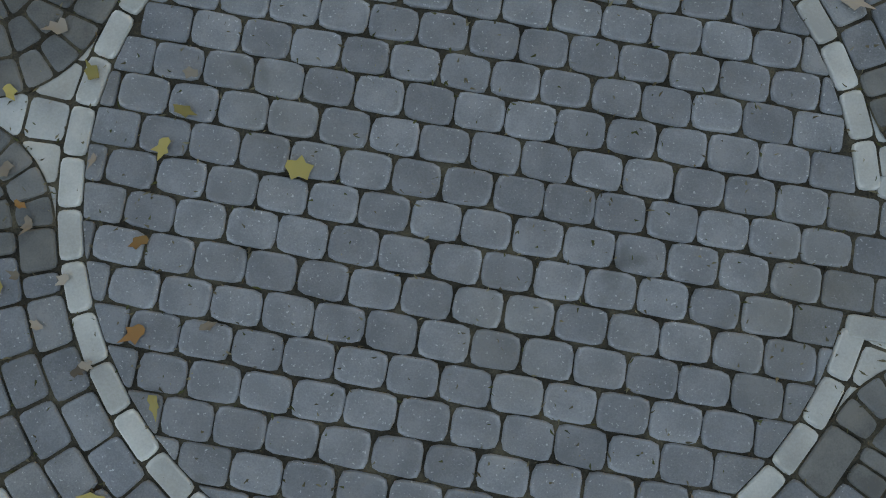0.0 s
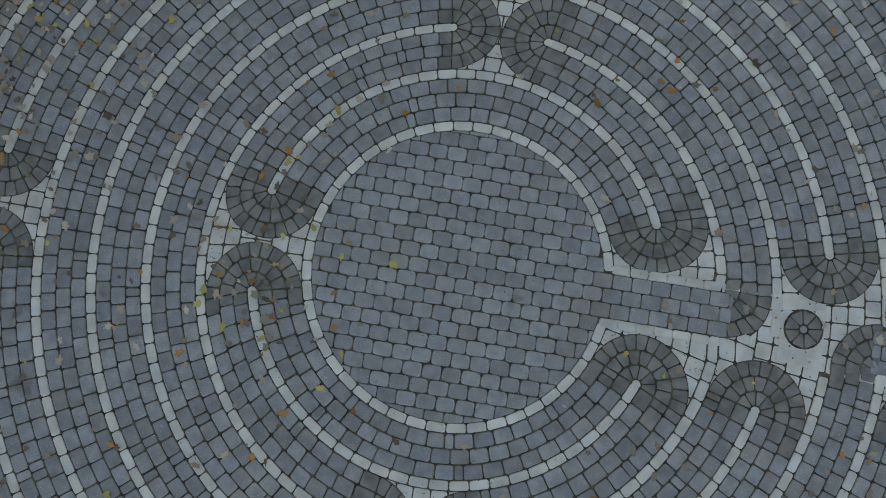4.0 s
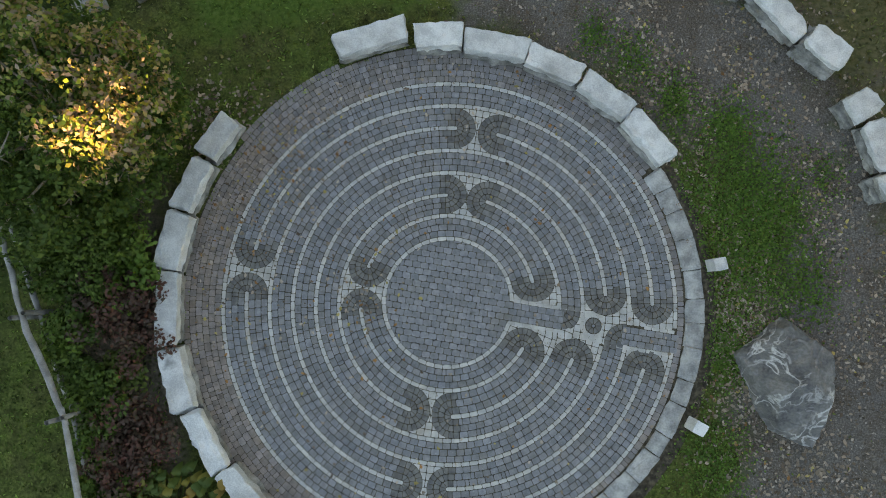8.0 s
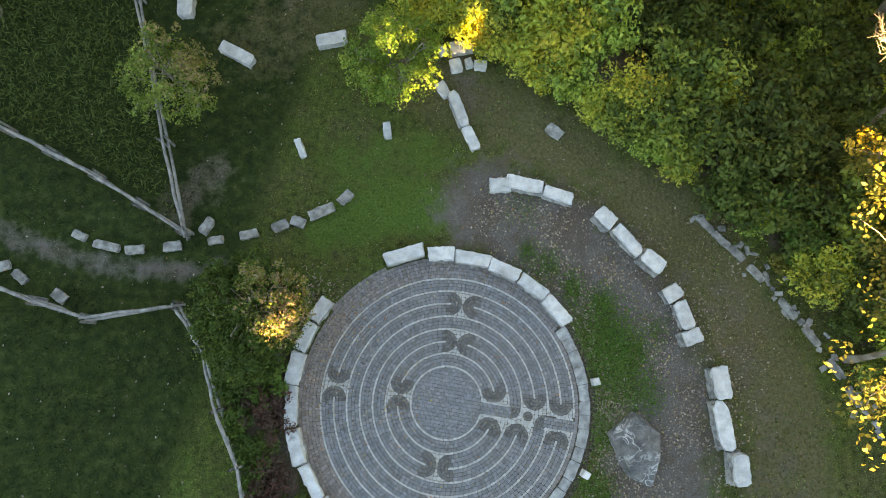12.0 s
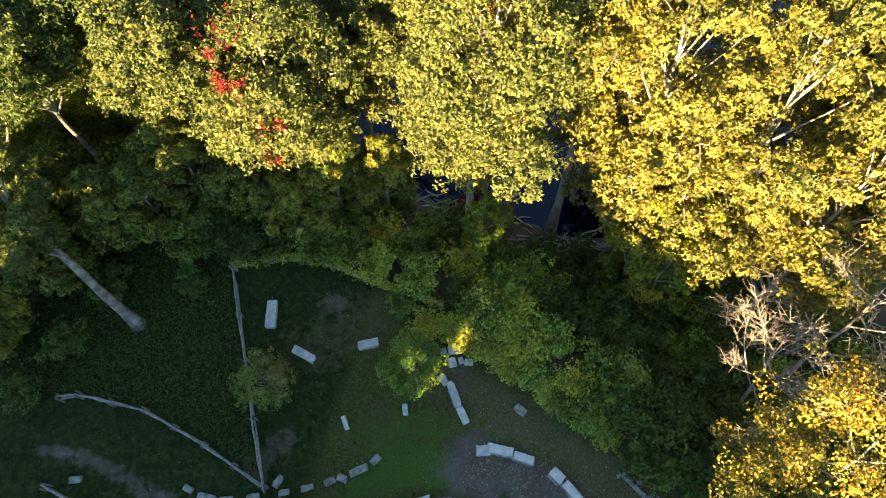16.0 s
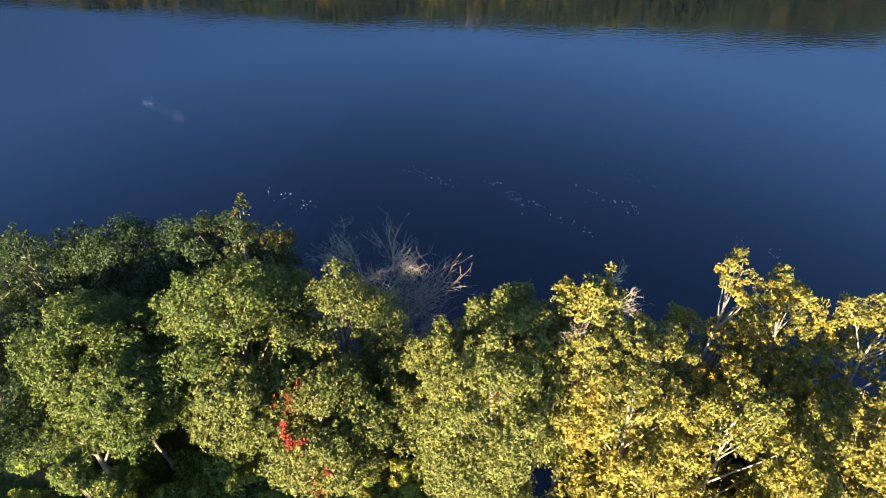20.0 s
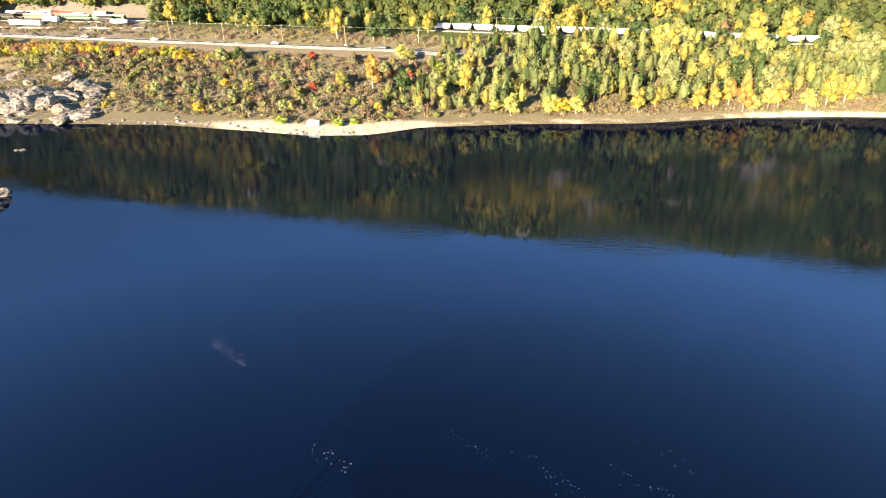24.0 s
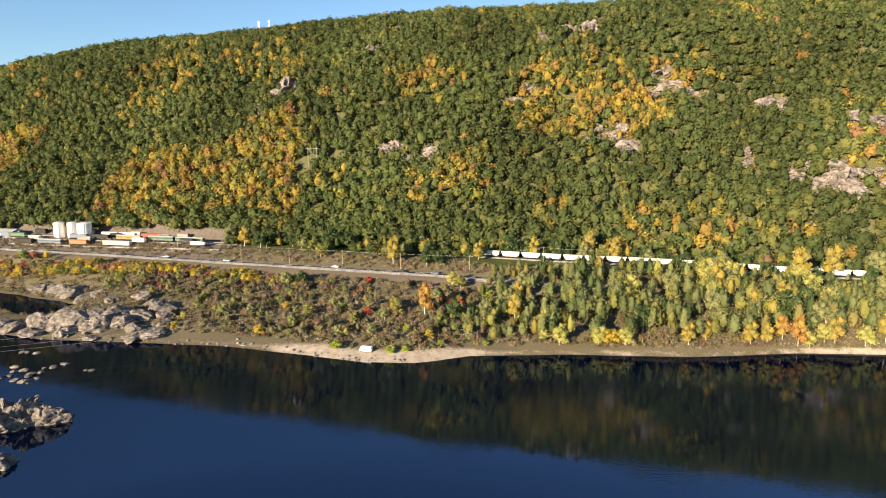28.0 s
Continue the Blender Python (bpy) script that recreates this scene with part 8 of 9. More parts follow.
gp = np.random.default_rng(31)
for i in range(70):  # wood between the right-hand shore and the tracks
    x = gp.uniform(-45, 200)
    sh, t_ = float(np.interp(x, *FAR_SHORE)), float(np.interp(x, tx, ty))
    y = gp.uniform(sh + 16, t_ - 22 - max(0, 40 - x) * 0.4)
    if y > sh + 14:
        key = gp.choice(["grey_green", "deep_green", "olive", "lemon", "gold"], p=[0.42, 0.13, 0.19, 0.15, 0.11])
        plant_far(str(key), x, y, gp.uniform(0.95, 1.35) if x > 30 else gp.uniform(0.65, 1.0))
for i in range(90):  # bushes of the left-hand bank
    x = gp.uniform(-300, -45)
    sh, rd = float(np.interp(x, *FAR_SHORE)), float(np.interp(x, *ROAD))
    f = gp.uniform(0.16, 0.84)
    y = sh + (rd - sh) * f
    if x < -215 and f < 0.5:
        continue
    key = gp.choice(["brown", "olive", "grey_green", "yellow_bush", "spring", "red"], p=[0.32, 0.28, 0.26, 0.05, 0.06, 0.03])
    plant_far(str(key), x, y, gp.uniform(0.5, 1.15) if key in ("brown", "yellow_bush", "spring", "red") else gp.uniform(0.35, 0.72))
for i in range(75):  # trees between road and hill foot
    x = gp.uniform(-262, 240)
    t_ = float(np.interp(x, tx, ty)) if x > -60 else float(np.interp(x, *ROAD)) + 24
    y = t_ + gp.uniform(5, 20) if i % 3 else t_ - gp.uniform(6, 11)
    if i % 3 == 0 and (gp.uniform() < 0.5 or -60 < x < 75):
        continue
    plant_far(str(gp.choice(["deep_green", "gold", "olive", "grey_green"], p=[0.45, 0.2, 0.2, 0.15])), x, y, gp.uniform(0.75, 1.2))
# close-grown wood behind the right-hand shore
n = 640
bx = gp.uniform(-55, 240, n)
sh_, t2 = np.interp(bx, *FAR_SHORE), np.interp(bx, tx, ty)
by = sh_ + 9 + (t2 - 14 - np.maximum(0, 40 - bx) * 0.25 - sh_ - 9) * gp.uniform(0, 1, n)
sc = np.clip(0.62 + (bx + 55) / 160, 0.62, 1.0) * np.clip((t2 - by) / 42, 0.35, 1.0)
pal4 = np.array([(0.145, 0.175, 0.072), (0.18, 0.20, 0.08), (0.075, 0.110, 0.040), (0.24, 0.24, 0.07), (0.30, 0.26, 0.07), (0.20, 0.18, 0.065)])
P, F, T = crowns(np.c_[bx, by, height(bx, by) + 0.5], gp.uniform(2.4, 4.0, n) * sc, gp.uniform(8, 15.5, n) * sc, pal4[gp.choice(6, n, p=[0.32, 0.22, 0.2, 0.13, 0.05, 0.08])] * gp.uniform(0.8, 1.2, n)[:, None], gp, 150, 0.25)
tagged(new("shore_woods", mesh_np("shore_woods", P, F, M_FAR, T)), "close-grown grey-green and yellow wood behind the far shore", "woods", kind="stuff")
# hedge below the road, yellow, rust and brown
n = 520
bx = gp.uniform(-560, -165, n)
by = np.interp(bx, *ROAD) - 19 - 11 * gp.uniform(size=n) ** 0.8
pal3 = np.array([(0.40, 0.31, 0.05), (0.27, 0.17, 0.075), (0.23, 0.095, 0.07), (0.17, 0.19, 0.06), (0.17, 0.14, 0.085), (0.09, 0.12, 0.04)])
stand = np.clip(((bx * 0.061 + 1.7 * np.sin(bx * 0.043)) % 1.0) * 6, 0, 5.99).astype(int)
kind_ = np.where(gp.uniform(size=n) < 0.5, np.array([0, 3, 2, 0, 4, 1])[stand], gp.choice(6, n, p=[0.30, 0.14, 0.12, 0.2, 0.14, 0.1]))
P, F, T = crowns(np.c_[bx, by, height(bx, by) - 0.4], gp.uniform(2.0, 4.2, n) * np.interp(bx, [-300, -200], [1.15, 0.75]), gp.uniform(2.8, 6.6, n) * np.interp(bx, [-300, -200], [1.15, 0.7]), pal3[kind_] * gp.uniform(0.85, 1.15, n)[:, None], gp, 110, 0.30)
tagged(new("hedge", mesh_np("hedge", P, F, M_FAR, T)), "yellow, rust and brown hedge below the road", "hedge", kind="stuff")
# thicket of the left-hand bank
n = 380
bx = gp.uniform(-300, -30, n)
bs, br = np.interp(bx, *FAR_SHORE), np.interp(bx, *ROAD)
bf = gp.uniform(0.14, 0.84, n)
m_ = ~((bx < -215) & (bf < 0.5))
bx, by = bx[m_], (bs + (br - bs) * bf)[m_]
pal5 = np.array([(0.16, 0.12, 0.085), (0.19, 0.175, 0.10), (0.14, 0.16, 0.07), (0.20, 0.22, 0.08), (0.20, 0.125, 0.085), (0.25, 0.22, 0.08)])
P, F, T = crowns(np.c_[bx, by, height(bx, by) - 0.3], gp.uniform(1.4, 3.2, len(bx)), gp.uniform(2.2, 6.0, len(bx)), pal5[gp.choice(6, len(bx), p=[0.28, 0.2, 0.2, 0.12, 0.1, 0.1])], gp, 90, 0.34)
tagged(new("thicket", mesh_np("thicket", P, F, M_FAR, T)), "russet, olive and grey-green thicket on the far bank", "thicket", kind="stuff")
# young wood along the foot of the hill, behind the tracks
n = 330
bx = gp.uniform(-255, 300, n)
by = np.where(bx > -60, np.interp(bx, tx, ty), np.interp(bx, *ROAD) + 22) + gp.uniform(6, 30, n)
pal6 = np.array([(0.062, 0.092, 0.032), (0.085, 0.115, 0.038), (0.15, 0.16, 0.05), (0.32, 0.26, 0.06), (0.20, 0.14, 0.08), (0.18, 0.21, 0.085)])
P, F, T = crowns(np.c_[bx, by, height(bx, by) - 0.3], gp.uniform(2.4, 5.0, n), gp.uniform(4.5, 11.0, n), pal6[gp.choice(6, n, p=[0.34, 0.24, 0.14, 0.12, 0.06, 0.10])], gp, 110, 0.27)
tagged(new("trackside_woods", mesh_np("trackside_woods", P, F, M_FAR, T)), "young green and gold wood behind the tracks", "woods", kind="stuff")
# dry grass and scrub, too fine to count
n = 11000
bx = gp.uniform(-480, 200, n)
bs, br = np.interp(bx, *FAR_SHORE), np.interp(bx, *ROAD)
by = bs + (br - bs) * gp.uniform(0.1, 1.22, n)
m_ = ~(((by > br - 15) & (by < br + 8)) | ((bx < -215) & (by < bs + 0.5 * (br - bs)) & (gp.uniform(size=n) < 0.2)) | (height(bx, by) < WATER_Z + 0.4))
bx, by = bx[m_], by[m_]
pal2 = np.array([(0.20, 0.155, 0.105), (0.23, 0.195, 0.125), (0.16, 0.165, 0.08), (0.28, 0.24, 0.165), (0.25, 0.20, 0.075), (0.19, 0.105, 0.07)])
P, F, T = crowns(np.c_[bx, by, height(bx, by) - 0.2], gp.uniform(0.7, 2.1, len(bx)), gp.uniform(0.8, 2.8, len(bx)), pal2[gp.choice(6, len(bx), p=[0.28, 0.25, 0.2, 0.13, 0.08, 0.06])], gp, 36, 0.46, False)
tagged(new("bank_scrub", mesh_np("bank_scrub", P, F, M_FAR, T)), "dry brown and olive scrub on the far bank", "scrub", kind="stuff")

# ---- rail fences ----
def fence(line, label, rails=(0.45, 0.95), seed=0):
    """Weathered split rails lapped at paired posts."""
    g = np.random.default_rng(seed)
    root = group_top("rail_fence", label, "fence", group="rail fences")
    pts = []
    for (ax, ay), (bx, by) in zip(line, line[1:]):
        n = max(1, round(math.hypot(bx - ax, by - ay) / 3.1))
        pts += [(ax + (bx - ax) * i / n, ay + (by - ay) * i / n) for i in range(n)]
    pts.append(line[-1])
    for i, (x, y) in enumerate(pts):
        z = gz(x, y)
        a = pts[min(i + 1, len(pts) - 1)]
        b = pts[max(i - 1, 0)]
        d = np.array([a[0] - b[0], a[1] - b[1]])
        d /= np.linalg.norm(d)
        nrm = np.array([-d[1], d[0]]) * 0.13
        for s in (-1, 1):
            q = np.array([(x + s * nrm[0], y + s * nrm[1], z - 0.2), (x + s * nrm[0] * 1.15, y + s * nrm[1] * 1.15, z + 0.6), (x + s * nrm[0] * 1.3 + g.normal(0, 0.03), y + s * nrm[1] * 1.3, z + 1.2)])
            part("post", mesh_np("post", *tube(q, [0.07, 0.065, 0.055], 6), M_WOOD), root)
        if i + 1 < len(pts):
            x2, y2 = pts[i + 1]
            for k, rz in enumerate(rails):
                s = np.linspace(-0.07, 1.07, 6)
                off = 0.05 * (1 if (i + k) % 2 else -1)
                q = np.c_[x + (x2 - x) * s + nrm[0] * off * 6 * (1 - 2 * s) + g.normal(0, 0.02, 6), y + (y2 - y) * s + nrm[1] * off * 6 * (1 - 2 * s) + g.normal(0, 0.02, 6), z + rz + (gz(x2, y2) - z) * s + g.normal(0, 0.02, 6)]
                part("rail", mesh_np("rail", *tube(q, np.array([0.055, 0.075, 0.08, 0.078, 0.07, 0.05]) * g.uniform(0.85, 1.2), 6), M_WOOD), root)


fence([(-26.5, 13.1), (-25.2, 13.3), (-20.5, 12.3), (-16.1, 10.1), (-11.8, 7.5)], "grey weathered split-rail fence across the grass", seed=1)
fence([(-16.2, 22.9), (-15.2, 19.2), (-14.2, 15.8), (-13.1, 11.8), (-11.8, 7.5)], "grey weathered split-rail fence beside the lawn", seed=2)
fence([(-25.8, 7.4), (-20.4, 5.1), (-15.7, 3.6), (-11.85, 4.2), (-10.6, 2.4)], "grey weathered split-rail fence above the path", seed=3)
fence([(-10.55, 2.3), (-9.7, -0.2), (-8.7, -2.5), (-7.85, -5.5), (-6.2, -10.5)], "grey weathered split-rail fence behind the planting", seed=4)
CREEPER = [(-11.0, 26.4, 12.0, 520, 0.6), (-13.4, 27.7, 15.6, 420, 0.6), (-13.2, 30.6, 17.6, 160, 0.6), (1.6, 28.4, 2.2, 420, 0.45), (1.9, 26.6, 8.5, 260, 0.55), (2.8, 30, 19, 160, 0.8)]
VINE = [(-16.2, 23.1), (-13.7, 23.5), (-11.1, 23.8), (-8.8, 23.2), (-5.7, 21.9), (-3.8, 21.2), (-0.5, 20.0)]
fence(VINE, "grey rail fence overgrown with yellow-green vines", seed=5)
gv = np.random.default_rng(8)
C = []
for (ax, ay), (bx, by) in zip(VINE, VINE[1:]):
    for _ in range(520):
        s = gv.uniform()
        C.append((ax + (bx - ax) * s + gv.normal(0, 0.13), ay + (by - ay) * s + gv.normal(0, 0.16), 0.95 + gv.normal(0, 0.22)))
C = np.array(C)
P, F = leaves(C, 0.17, gv)
tagged(new("vine", mesh_np("vine", P, F, M_LEAF, tints([(0.46, 0.50, 0.07), (0.32, 0.40, 0.06), (0.58, 0.54, 0.08)], len(C), gv))), "yellow-green vine growing along the rail fence", "vine", kind="stuff")

# red creeper hanging in the crowns
for (x, y, z, n, dark) in CREEPER:
    host = min((o for o in scene.objects if o.name.startswith("riverside_tree")), key=lambda o: (o.location.x - x) ** 2 + (o.location.y - y) ** 2)
    knots = gv.normal(size=(7, 3)) * [0.55, 0.45, 0.95]
    Cc = knots[gv.integers(0, 7, n)] + gv.normal(size=(n, 3)) * [0.20, 0.18, 0.30] + np.array([x, y, z]) - np.array(host.location)
    P, F = leaves(Cc, 0.19, gv)
    c = part("creeper", mesh_np("creeper", P, F, M_LEAF, tints(np.array(RED) * dark, n, gv)), host, "red creeper climbing the crown")
    c["kind"] = "stuff"
bush("shrub", "rust-red shrub in the shade of the wood", -33.6, 21.6, gz(-33.6, 21.6), 2.3, 3.6, [(0.20, 0.055, 0.045), (0.15, 0.05, 0.04), (0.24, 0.08, 0.05)], 777, 3600, 0.2)

# sumac-like fronds at the wood's edge, bright green
for i, (x, y) in enumerate([(12.6, 9.6), (13.4, 8.6), (14.6, 9.3), (-19.5, 22.6), (15.6, 7.3), (17.2, 6.0)]):
    bush("fern_shrub", "bright green feathery shrub at the wood's edge", x, y, gz(x, y), 0.9, 1.7, [(0.085, 0.22, 0.05), (0.11, 0.27, 0.06), (0.07, 0.18, 0.04)], 800 + i, 1100, 0.19, "feathery shrubs")
bush("shrub", "yellow-leaved shrub beside the border stones", 14.9, 6.3, 0, 0.7, 0.9, YELLOW, 820, 700, 0.14)

# broad-leaved plant at the end of the bed
hosta = group_top("hosta", "broad-leaved green and yellowing hosta clump", "plant", pose(-6.3, -4.75, 0))
gq = np.random.default_rng(14)
u = np.linspace(0, 1, 6)
for i in range(120):
    a, L, w = gq.uniform(0, 6.28), gq.uniform(0.2, 0.32), gq.uniform(0.08, 0.13)
    r0, up_ = 0.95 * math.sqrt(gq.uniform(0.01, 1)), gq.uniform(0.3, 0.55)
    up_ += 0.25 * (1 - r0)
    prof = w * np.sin(np.pi * np.clip(u * 0.96 + 0.02, 0, 1)) ** 0.7
    mid = np.c_[r0 + L * u, 0 * u, up_ + 0.10 * np.sin(u * 3) - 0.22 * u**2]
    V = np.concatenate([mid + np.c_[0 * u, -prof, 0.05 * prof / w], mid, mid + np.c_[0 * u, prof, 0.05 * prof / w]])
    k = np.arange(5)
    Fh = np.concatenate([np.stack([k, k + 1, 6 + k + 1, 6 + k], 1), np.stack([6 + k, 6 + k + 1, 12 + k + 1, 12 + k], 1)])
    R = np.array([[math.cos(a), math.sin(a), 0], [-math.sin(a), math.cos(a), 0], [0, 0, 1]])
    col = [(0.06, 0.11, 0.03), (0.09, 0.14, 0.035), (0.24, 0.21, 0.05), (0.30, 0.19, 0.05)][gq.choice(4, p=[0.45, 0.3, 0.15, 0.1])]
    part("leaf", mesh_np("leaf", V @ R + [gq.normal(0, 0.12), gq.normal(0, 0.12), 0], Fh, M_LEAF, np.repeat([col], 18, 0), True), hosta)
    st_ = np.array([(0, 0, 0), (0.5 * r0 * math.cos(a), 0.5 * r0 * math.sin(a), up_ * 0.7), (r0 * math.cos(a), r0 * math.sin(a), up_)])
    part("stalk", mesh_np("stalk", *tube(st_, [0.012, 0.01, 0.008], 4), M_LEAF, np.repeat([(0.1, 0.15, 0.04)], 12, 0)), hosta)

# driftwood on the near waterline
gd = np.random.default_rng(17)
for i in range(110):
    x = gd.uniform(-8, 20) if i < 42 else gd.choice([gd.uniform(-6.5, 0.5), gd.uniform(5.5, 14.0)])
    y = float(near_shore(np.array([x]))[0]) - (gd.uniform(-0.6, 2.2) if i < 42 else gd.uniform(0.2, 4.0))
    L, a = gd.uniform(0.8, 4.0) if i < 60 else gd.uniform(0.5, 1.9), gd.uniform(-0.6, 0.6) if i < 60 else gd.uniform(0, 3.1)
    thick = 1.0 if i < 60 else 0.45
    z = max(gz(x, y), WATER_Z) + 0.1
    s = np.linspace(-0.5, 0.5, 5)
    q = np.c_[L * s * math.cos(a), L * s * math.sin(a) + gd.normal(0, 0.05, 5), gd.normal(0, 0.03, 5)]
    ob = new("driftwood", mesh_np("driftwood", *tube(q, np.array([0.05, 0.09, 0.1, 0.08, 0.04]) * thick, 6), M_PALEBARK))
    ob.matrix_basis = pose(x, y, z)
    tagged(ob, "bleached driftwood log on the river's edge", "driftwood", "driftwood on the shore")

# ---- grass, clover and fallen leaves ----
gg = np.random.default_rng(23)


def lawn_cover(x, y):
    """How much grass grows at a place, 0 to 1."""
    r = np.hypot(x - CX, y - CY)
    gr_ = gravel_at(x, y)
    gr_ = np.maximum(gr_, near_line(x, y, [(-27, 9.8), (-23.4, 9.2), (-19.6, 7.2), (-16.1, 6.1), (-12.1, 5.8), (-8.9, 6.0)], 0.55))
    c = (1 - 0.97 * np.clip(gr_ * 1.3, 0, 1)) * (r > 6.35) * (y < lawn_edge(x) + 0.5)
    return c * np.clip(0.72 + 0.5 * grad_noise(x, y, 0.9, 4.0), 0.12, 1)


x, y = gg.uniform(-30, 20, 260000), gg.uniform(-14, 26, 260000)
k = gg.uniform(size=len(x)) < lawn_cover(x, y)
x, y = x[k], y[k]
C = np.c_[x, y, height(x, y) + gg.uniform(0.005, 0.045, len(x))]
P, F = leaves(C, 0.085, gg, 0.3, 0.6, 0.4)
lush = np.clip(near_line(x, y, [(6.9, 3.6), (7.4, 1.6), (7.0, -0.2)], 0.9) + near_line(x, y, [(-5.6, 7.9), (-3.2, 8.6), (-0.6, 8.7)], 1.0) + 0.5 * near_line(x, y, [(-5, 11), (-1, 11.5)], 1.4), 0, 1)
dry = np.clip(0.25 + 0.45 * grad_noise(x, y, 0.55, 2.0) + 0.3 * grad_noise(x, y, 1.7, 5.0) - 0.25 * (x < -9) + 0.55 * near_line(x, y, [(9.5, 9.2), (12.6, 5.2), (14.6, 0), (14.6, -8)], 1.7) + 0.4 * near_line(x, y, [(-1.5, 15.5), (2.5, 13.5), (6, 11.5)], 1.8), 0, 1)[:, None]
green = np.array([(0.050, 0.094, 0.018), (0.070, 0.120, 0.024), (0.100, 0.138, 0.036)])[gg.choice(3, len(x), p=[0.4, 0.38, 0.22])] * np.clip(1 + 0.5 * grad_noise(x, y, 3.1, 1.0), 0.5, 1.6)[:, None]
straw = np.array([(0.120, 0.108, 0.042), (0.150, 0.118, 0.066), (0.085, 0.062, 0.036)])[gg.choice(3, len(x), p=[0.45, 0.3, 0.25])]
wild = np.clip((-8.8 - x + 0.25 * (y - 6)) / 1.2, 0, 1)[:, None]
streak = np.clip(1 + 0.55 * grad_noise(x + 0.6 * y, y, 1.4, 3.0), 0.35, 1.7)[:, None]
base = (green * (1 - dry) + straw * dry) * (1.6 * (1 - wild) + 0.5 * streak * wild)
col = base * (1 - lush[:, None]) + np.array([0.072, 0.150, 0.030]) * lush[:, None] * gg.uniform(0.7, 1.25, (len(x), 1))
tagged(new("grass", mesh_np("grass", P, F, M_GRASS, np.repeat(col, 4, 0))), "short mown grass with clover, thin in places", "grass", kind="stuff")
# clover patches in the gravel
x, y = [], []
for cx, cy, s, n in CLOVER:
    x.append(gg.normal(cx, s, n))
    y.append(gg.normal(cy, s * 1.3, n))
x, y = np.concatenate(x), np.concatenate(y)
k = np.hypot(x - CX, y - CY) > 6.3
x, y = x[k], y[k]
P, F = leaves(np.c_[x, y, height(x, y) + gg.uniform(0.02, 0.05, len(x))], 0.06, gg, 0.9, 0.4, 0.8)
tagged(new("clover", mesh_np("clover", P, F, M_LEAF, tints([(0.075, 0.185, 0.033), (0.060, 0.150, 0.028), (0.10, 0.21, 0.04)], len(x), gg))), "low bright green clover beside the paving", "clover", kind="stuff")
# loose stones of the gravel walk
x, y = gg.uniform(-1, 13.5, 90000), gg.uniform(-13, 10.5, 90000)
k = gg.uniform(size=len(x)) < 0.9 * gravel_at(x, y) * np.clip(0.6 + 0.6 * grad_noise(x, y, 0.8, 9.0), 0.1, 1)
k &= np.hypot(x - CX, y - CY) > 6.4
x, y = x[k], y[k]
P, F = leaves(np.c_[x, y, height(x, y) + 0.008], 0.042, gg, 1.4, 0.65, 0.8)
tagged(new("gravel", mesh_np("gravel", P, F, M_LITTER, tints([(0.165, 0.135, 0.11), (0.26, 0.225, 0.195), (0.085, 0.066, 0.052), (0.13, 0.09, 0.062)], len(x), gg))), "loose grey-brown gravel on the walk", "gravel", kind="stuff")
# fallen leaves: thick on the gravel, thin on paving and grass
LITTER = [(0.25, 0.185, 0.14), (0.34, 0.265, 0.21), (0.19, 0.135, 0.10), (0.34, 0.25, 0.09), (0.30, 0.13, 0.05), (0.12, 0.08, 0.056)]
x = np.concatenate([gg.uniform(0, 13, 46000), gg.uniform(-20, 16, 1000), gg.normal(7.2, 0.5, 1500), gg.normal(12.5, 1.0, 900), gg.normal(-6.1, 0.9, 500)])
y = np.concatenate([gg.uniform(-13, 10.5, 46000), gg.uniform(-10, 22, 1000), gg.normal(-0.6, 1.4, 1500), gg.normal(2, 5, 900), gg.normal(4.6, 0.7, 500)])
walk_ = near_line(x, y, GRAVEL, 2.1) * np.clip((x - 0.4 + 0.5 * grad_noise(x, y, 1.3)) / 1.6, 0, 1)
k = (np.hypot(x - CX, y - CY) > 6.35) & (y < lawn_edge(x) + 1) & (gg.uniform(size=len(x)) < np.where(np.arange(len(x)) < 46000, 0.85 * walk_ * np.clip(0.55 + 0.6 * grad_noise(x, y, 1.1, 7.0), 0.08, 1.2), 1.0))
x, y = x[k], y[k]
P, F, per_leaf = dead_leaves(np.c_[x, y, height(x, y) + 0.012], 0.095, gg, False)
tagged(new("leaf_litter", mesh_np("leaf_litter", P, F, M_LITTER, tints(LITTER, len(x), gg, [0.34, 0.24, 0.22, 0.035, 0.015, 0.15], per_leaf))), "dry tan and brown leaves scattered over the ground", "fallen leaves", kind="stuff")
a, r = gg.uniform(0, 6.283, 1500), 6.2 * np.sqrt(gg.uniform(0.07, 1, 1500))
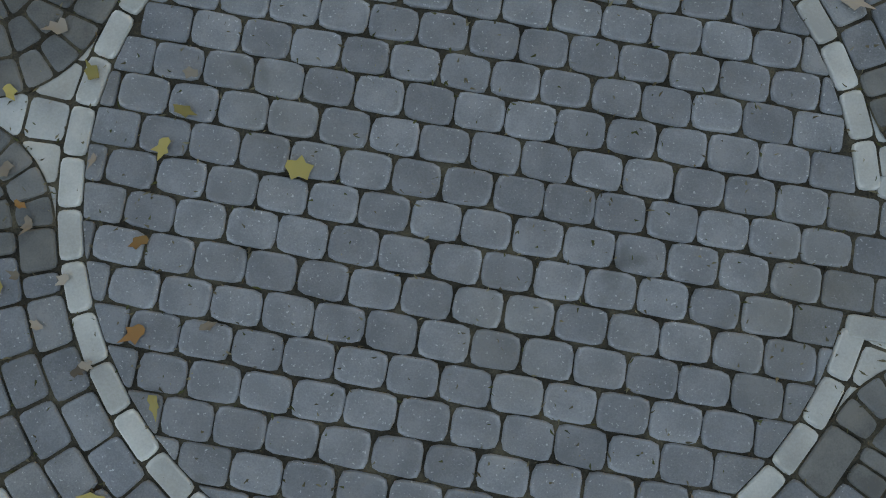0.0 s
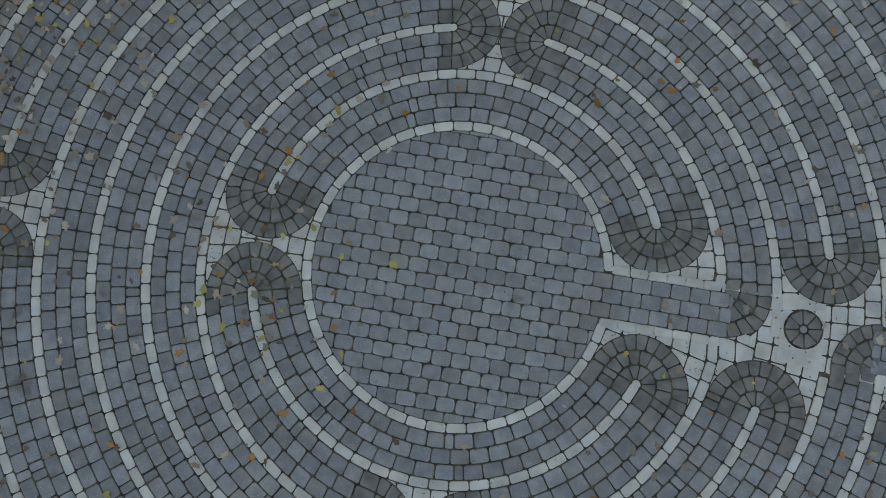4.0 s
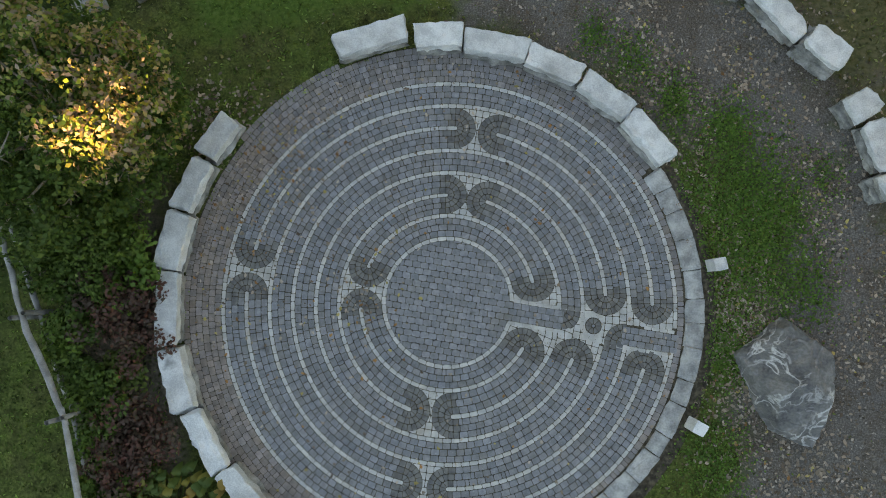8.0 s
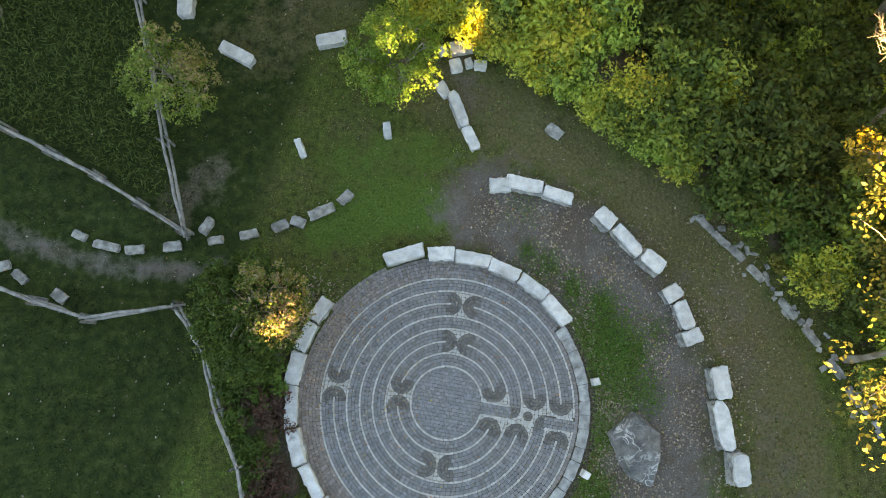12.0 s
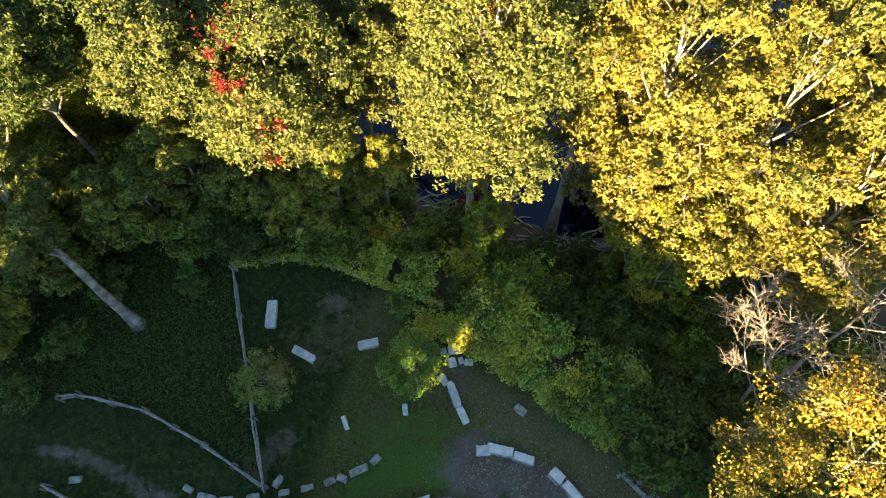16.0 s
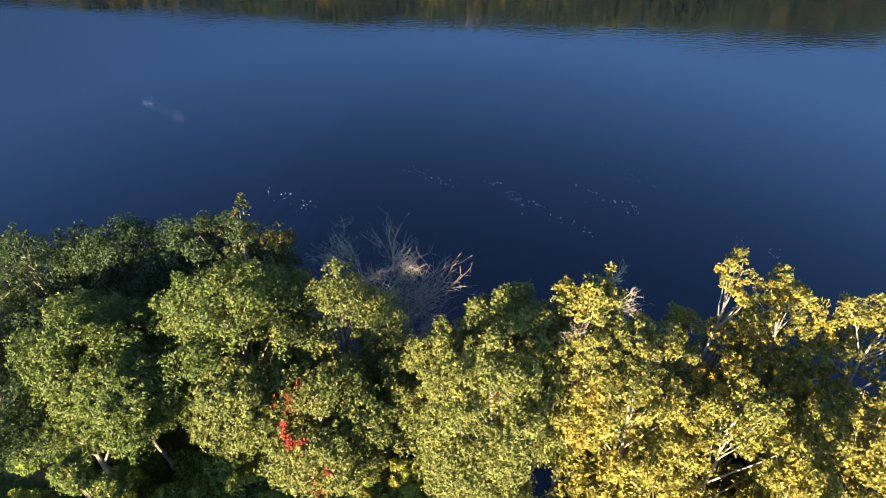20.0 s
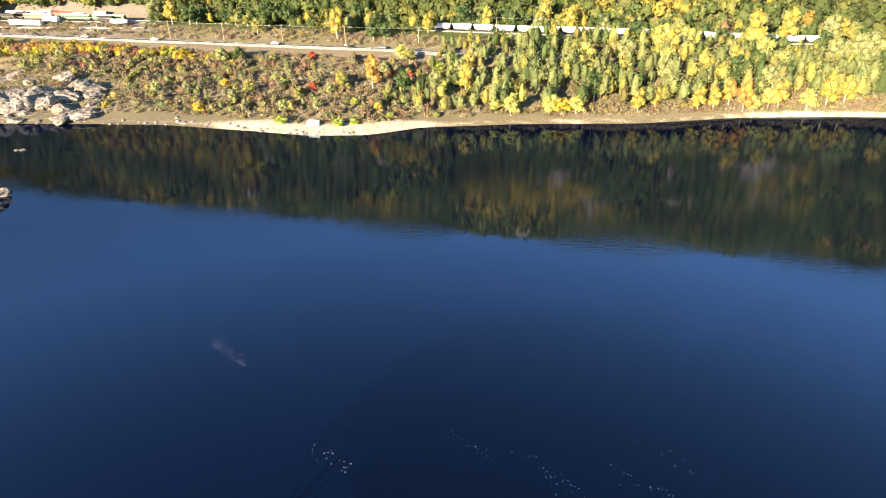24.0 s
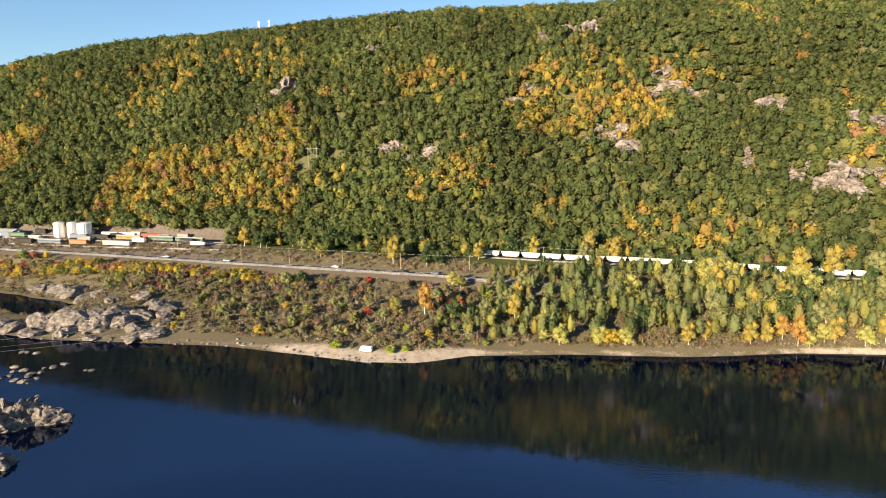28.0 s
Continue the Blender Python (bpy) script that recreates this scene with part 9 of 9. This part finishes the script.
k = gg.uniform(size=1500) < 0.22 + 0.5 * np.clip((r - 2) / 4, 0, 1) * np.clip(0.5 - 0.5 * np.cos(a - 2.3 + 3.14), 0.1, 1)
drift, dr = gg.normal(2.55, 0.28, 420), 6.3 - np.abs(gg.normal(0, 0.9, 420))
x, y = CX + np.r_[r[k] * np.cos(a[k]), dr * np.cos(drift), gg.normal(-2.1, 0.6, 90)], CY + np.r_[r[k] * np.sin(a[k]), dr * np.sin(drift), gg.normal(0.3, 0.8, 90)]
P, F, per_leaf = dead_leaves(np.c_[x, y, np.full(len(x), TOP + 0.008)], 0.09, gg)
tagged(new("fallen_leaves", mesh_np("fallen_leaves", P, F, M_LITTER, tints(LITTER, len(x), gg, [0.3, 0.26, 0.16, 0.10, 0.12, 0.06], per_leaf))), "orange and tan fallen leaves lying on the paving", "fallen leaves", kind="stuff")
# moss and bits of straw in the joints
a, r = gg.uniform(0, 6.283, 9000), np.r_[6.2 * np.sqrt(gg.uniform(0, 1, 5500)), 2.6 * np.sqrt(gg.uniform(0, 1, 3500))]
P, F = leaves(np.c_[CX + r * np.cos(a), CY + r * np.sin(a), np.full(9000, TOP - 0.004)], 0.026, gg, 1.0, 0.8, 0.25)
tagged(new("joint_moss", mesh_np("joint_moss", P, F, M_LEAF, tints([(0.09, 0.09, 0.03), (0.24, 0.19, 0.12), (0.13, 0.10, 0.06)], 9000, gg))), "flecks of moss and straw between the setts", "moss", kind="stuff")
# flecks of foam on the river
x, y = [], []
for cx, cy, n in ((25, 85, 40), (8, 86, 40), (-5, 90, 26), (30, 92, 20), (16, 80, 20), (-30, 84, 24), (-60, 110, 30), (45, 75, 20)):
    s = gg.uniform(-1, 1, n)
    x.append(cx + s * 5 + gg.normal(0, 0.8, n))
    y.append(cy - s * 3 + gg.normal(0, 0.8, n))
x, y = np.concatenate(x), np.concatenate(y)
P, F = leaves(np.c_[x, y, np.full(len(x), WATER_Z + 0.02)], 0.16, gg, 6.0, 0.7, 0.9)
tagged(new("foam", mesh_np("foam", P, F, M_WPAINT)), "flecks of white foam drifting on the river", "foam", kind="stuff")
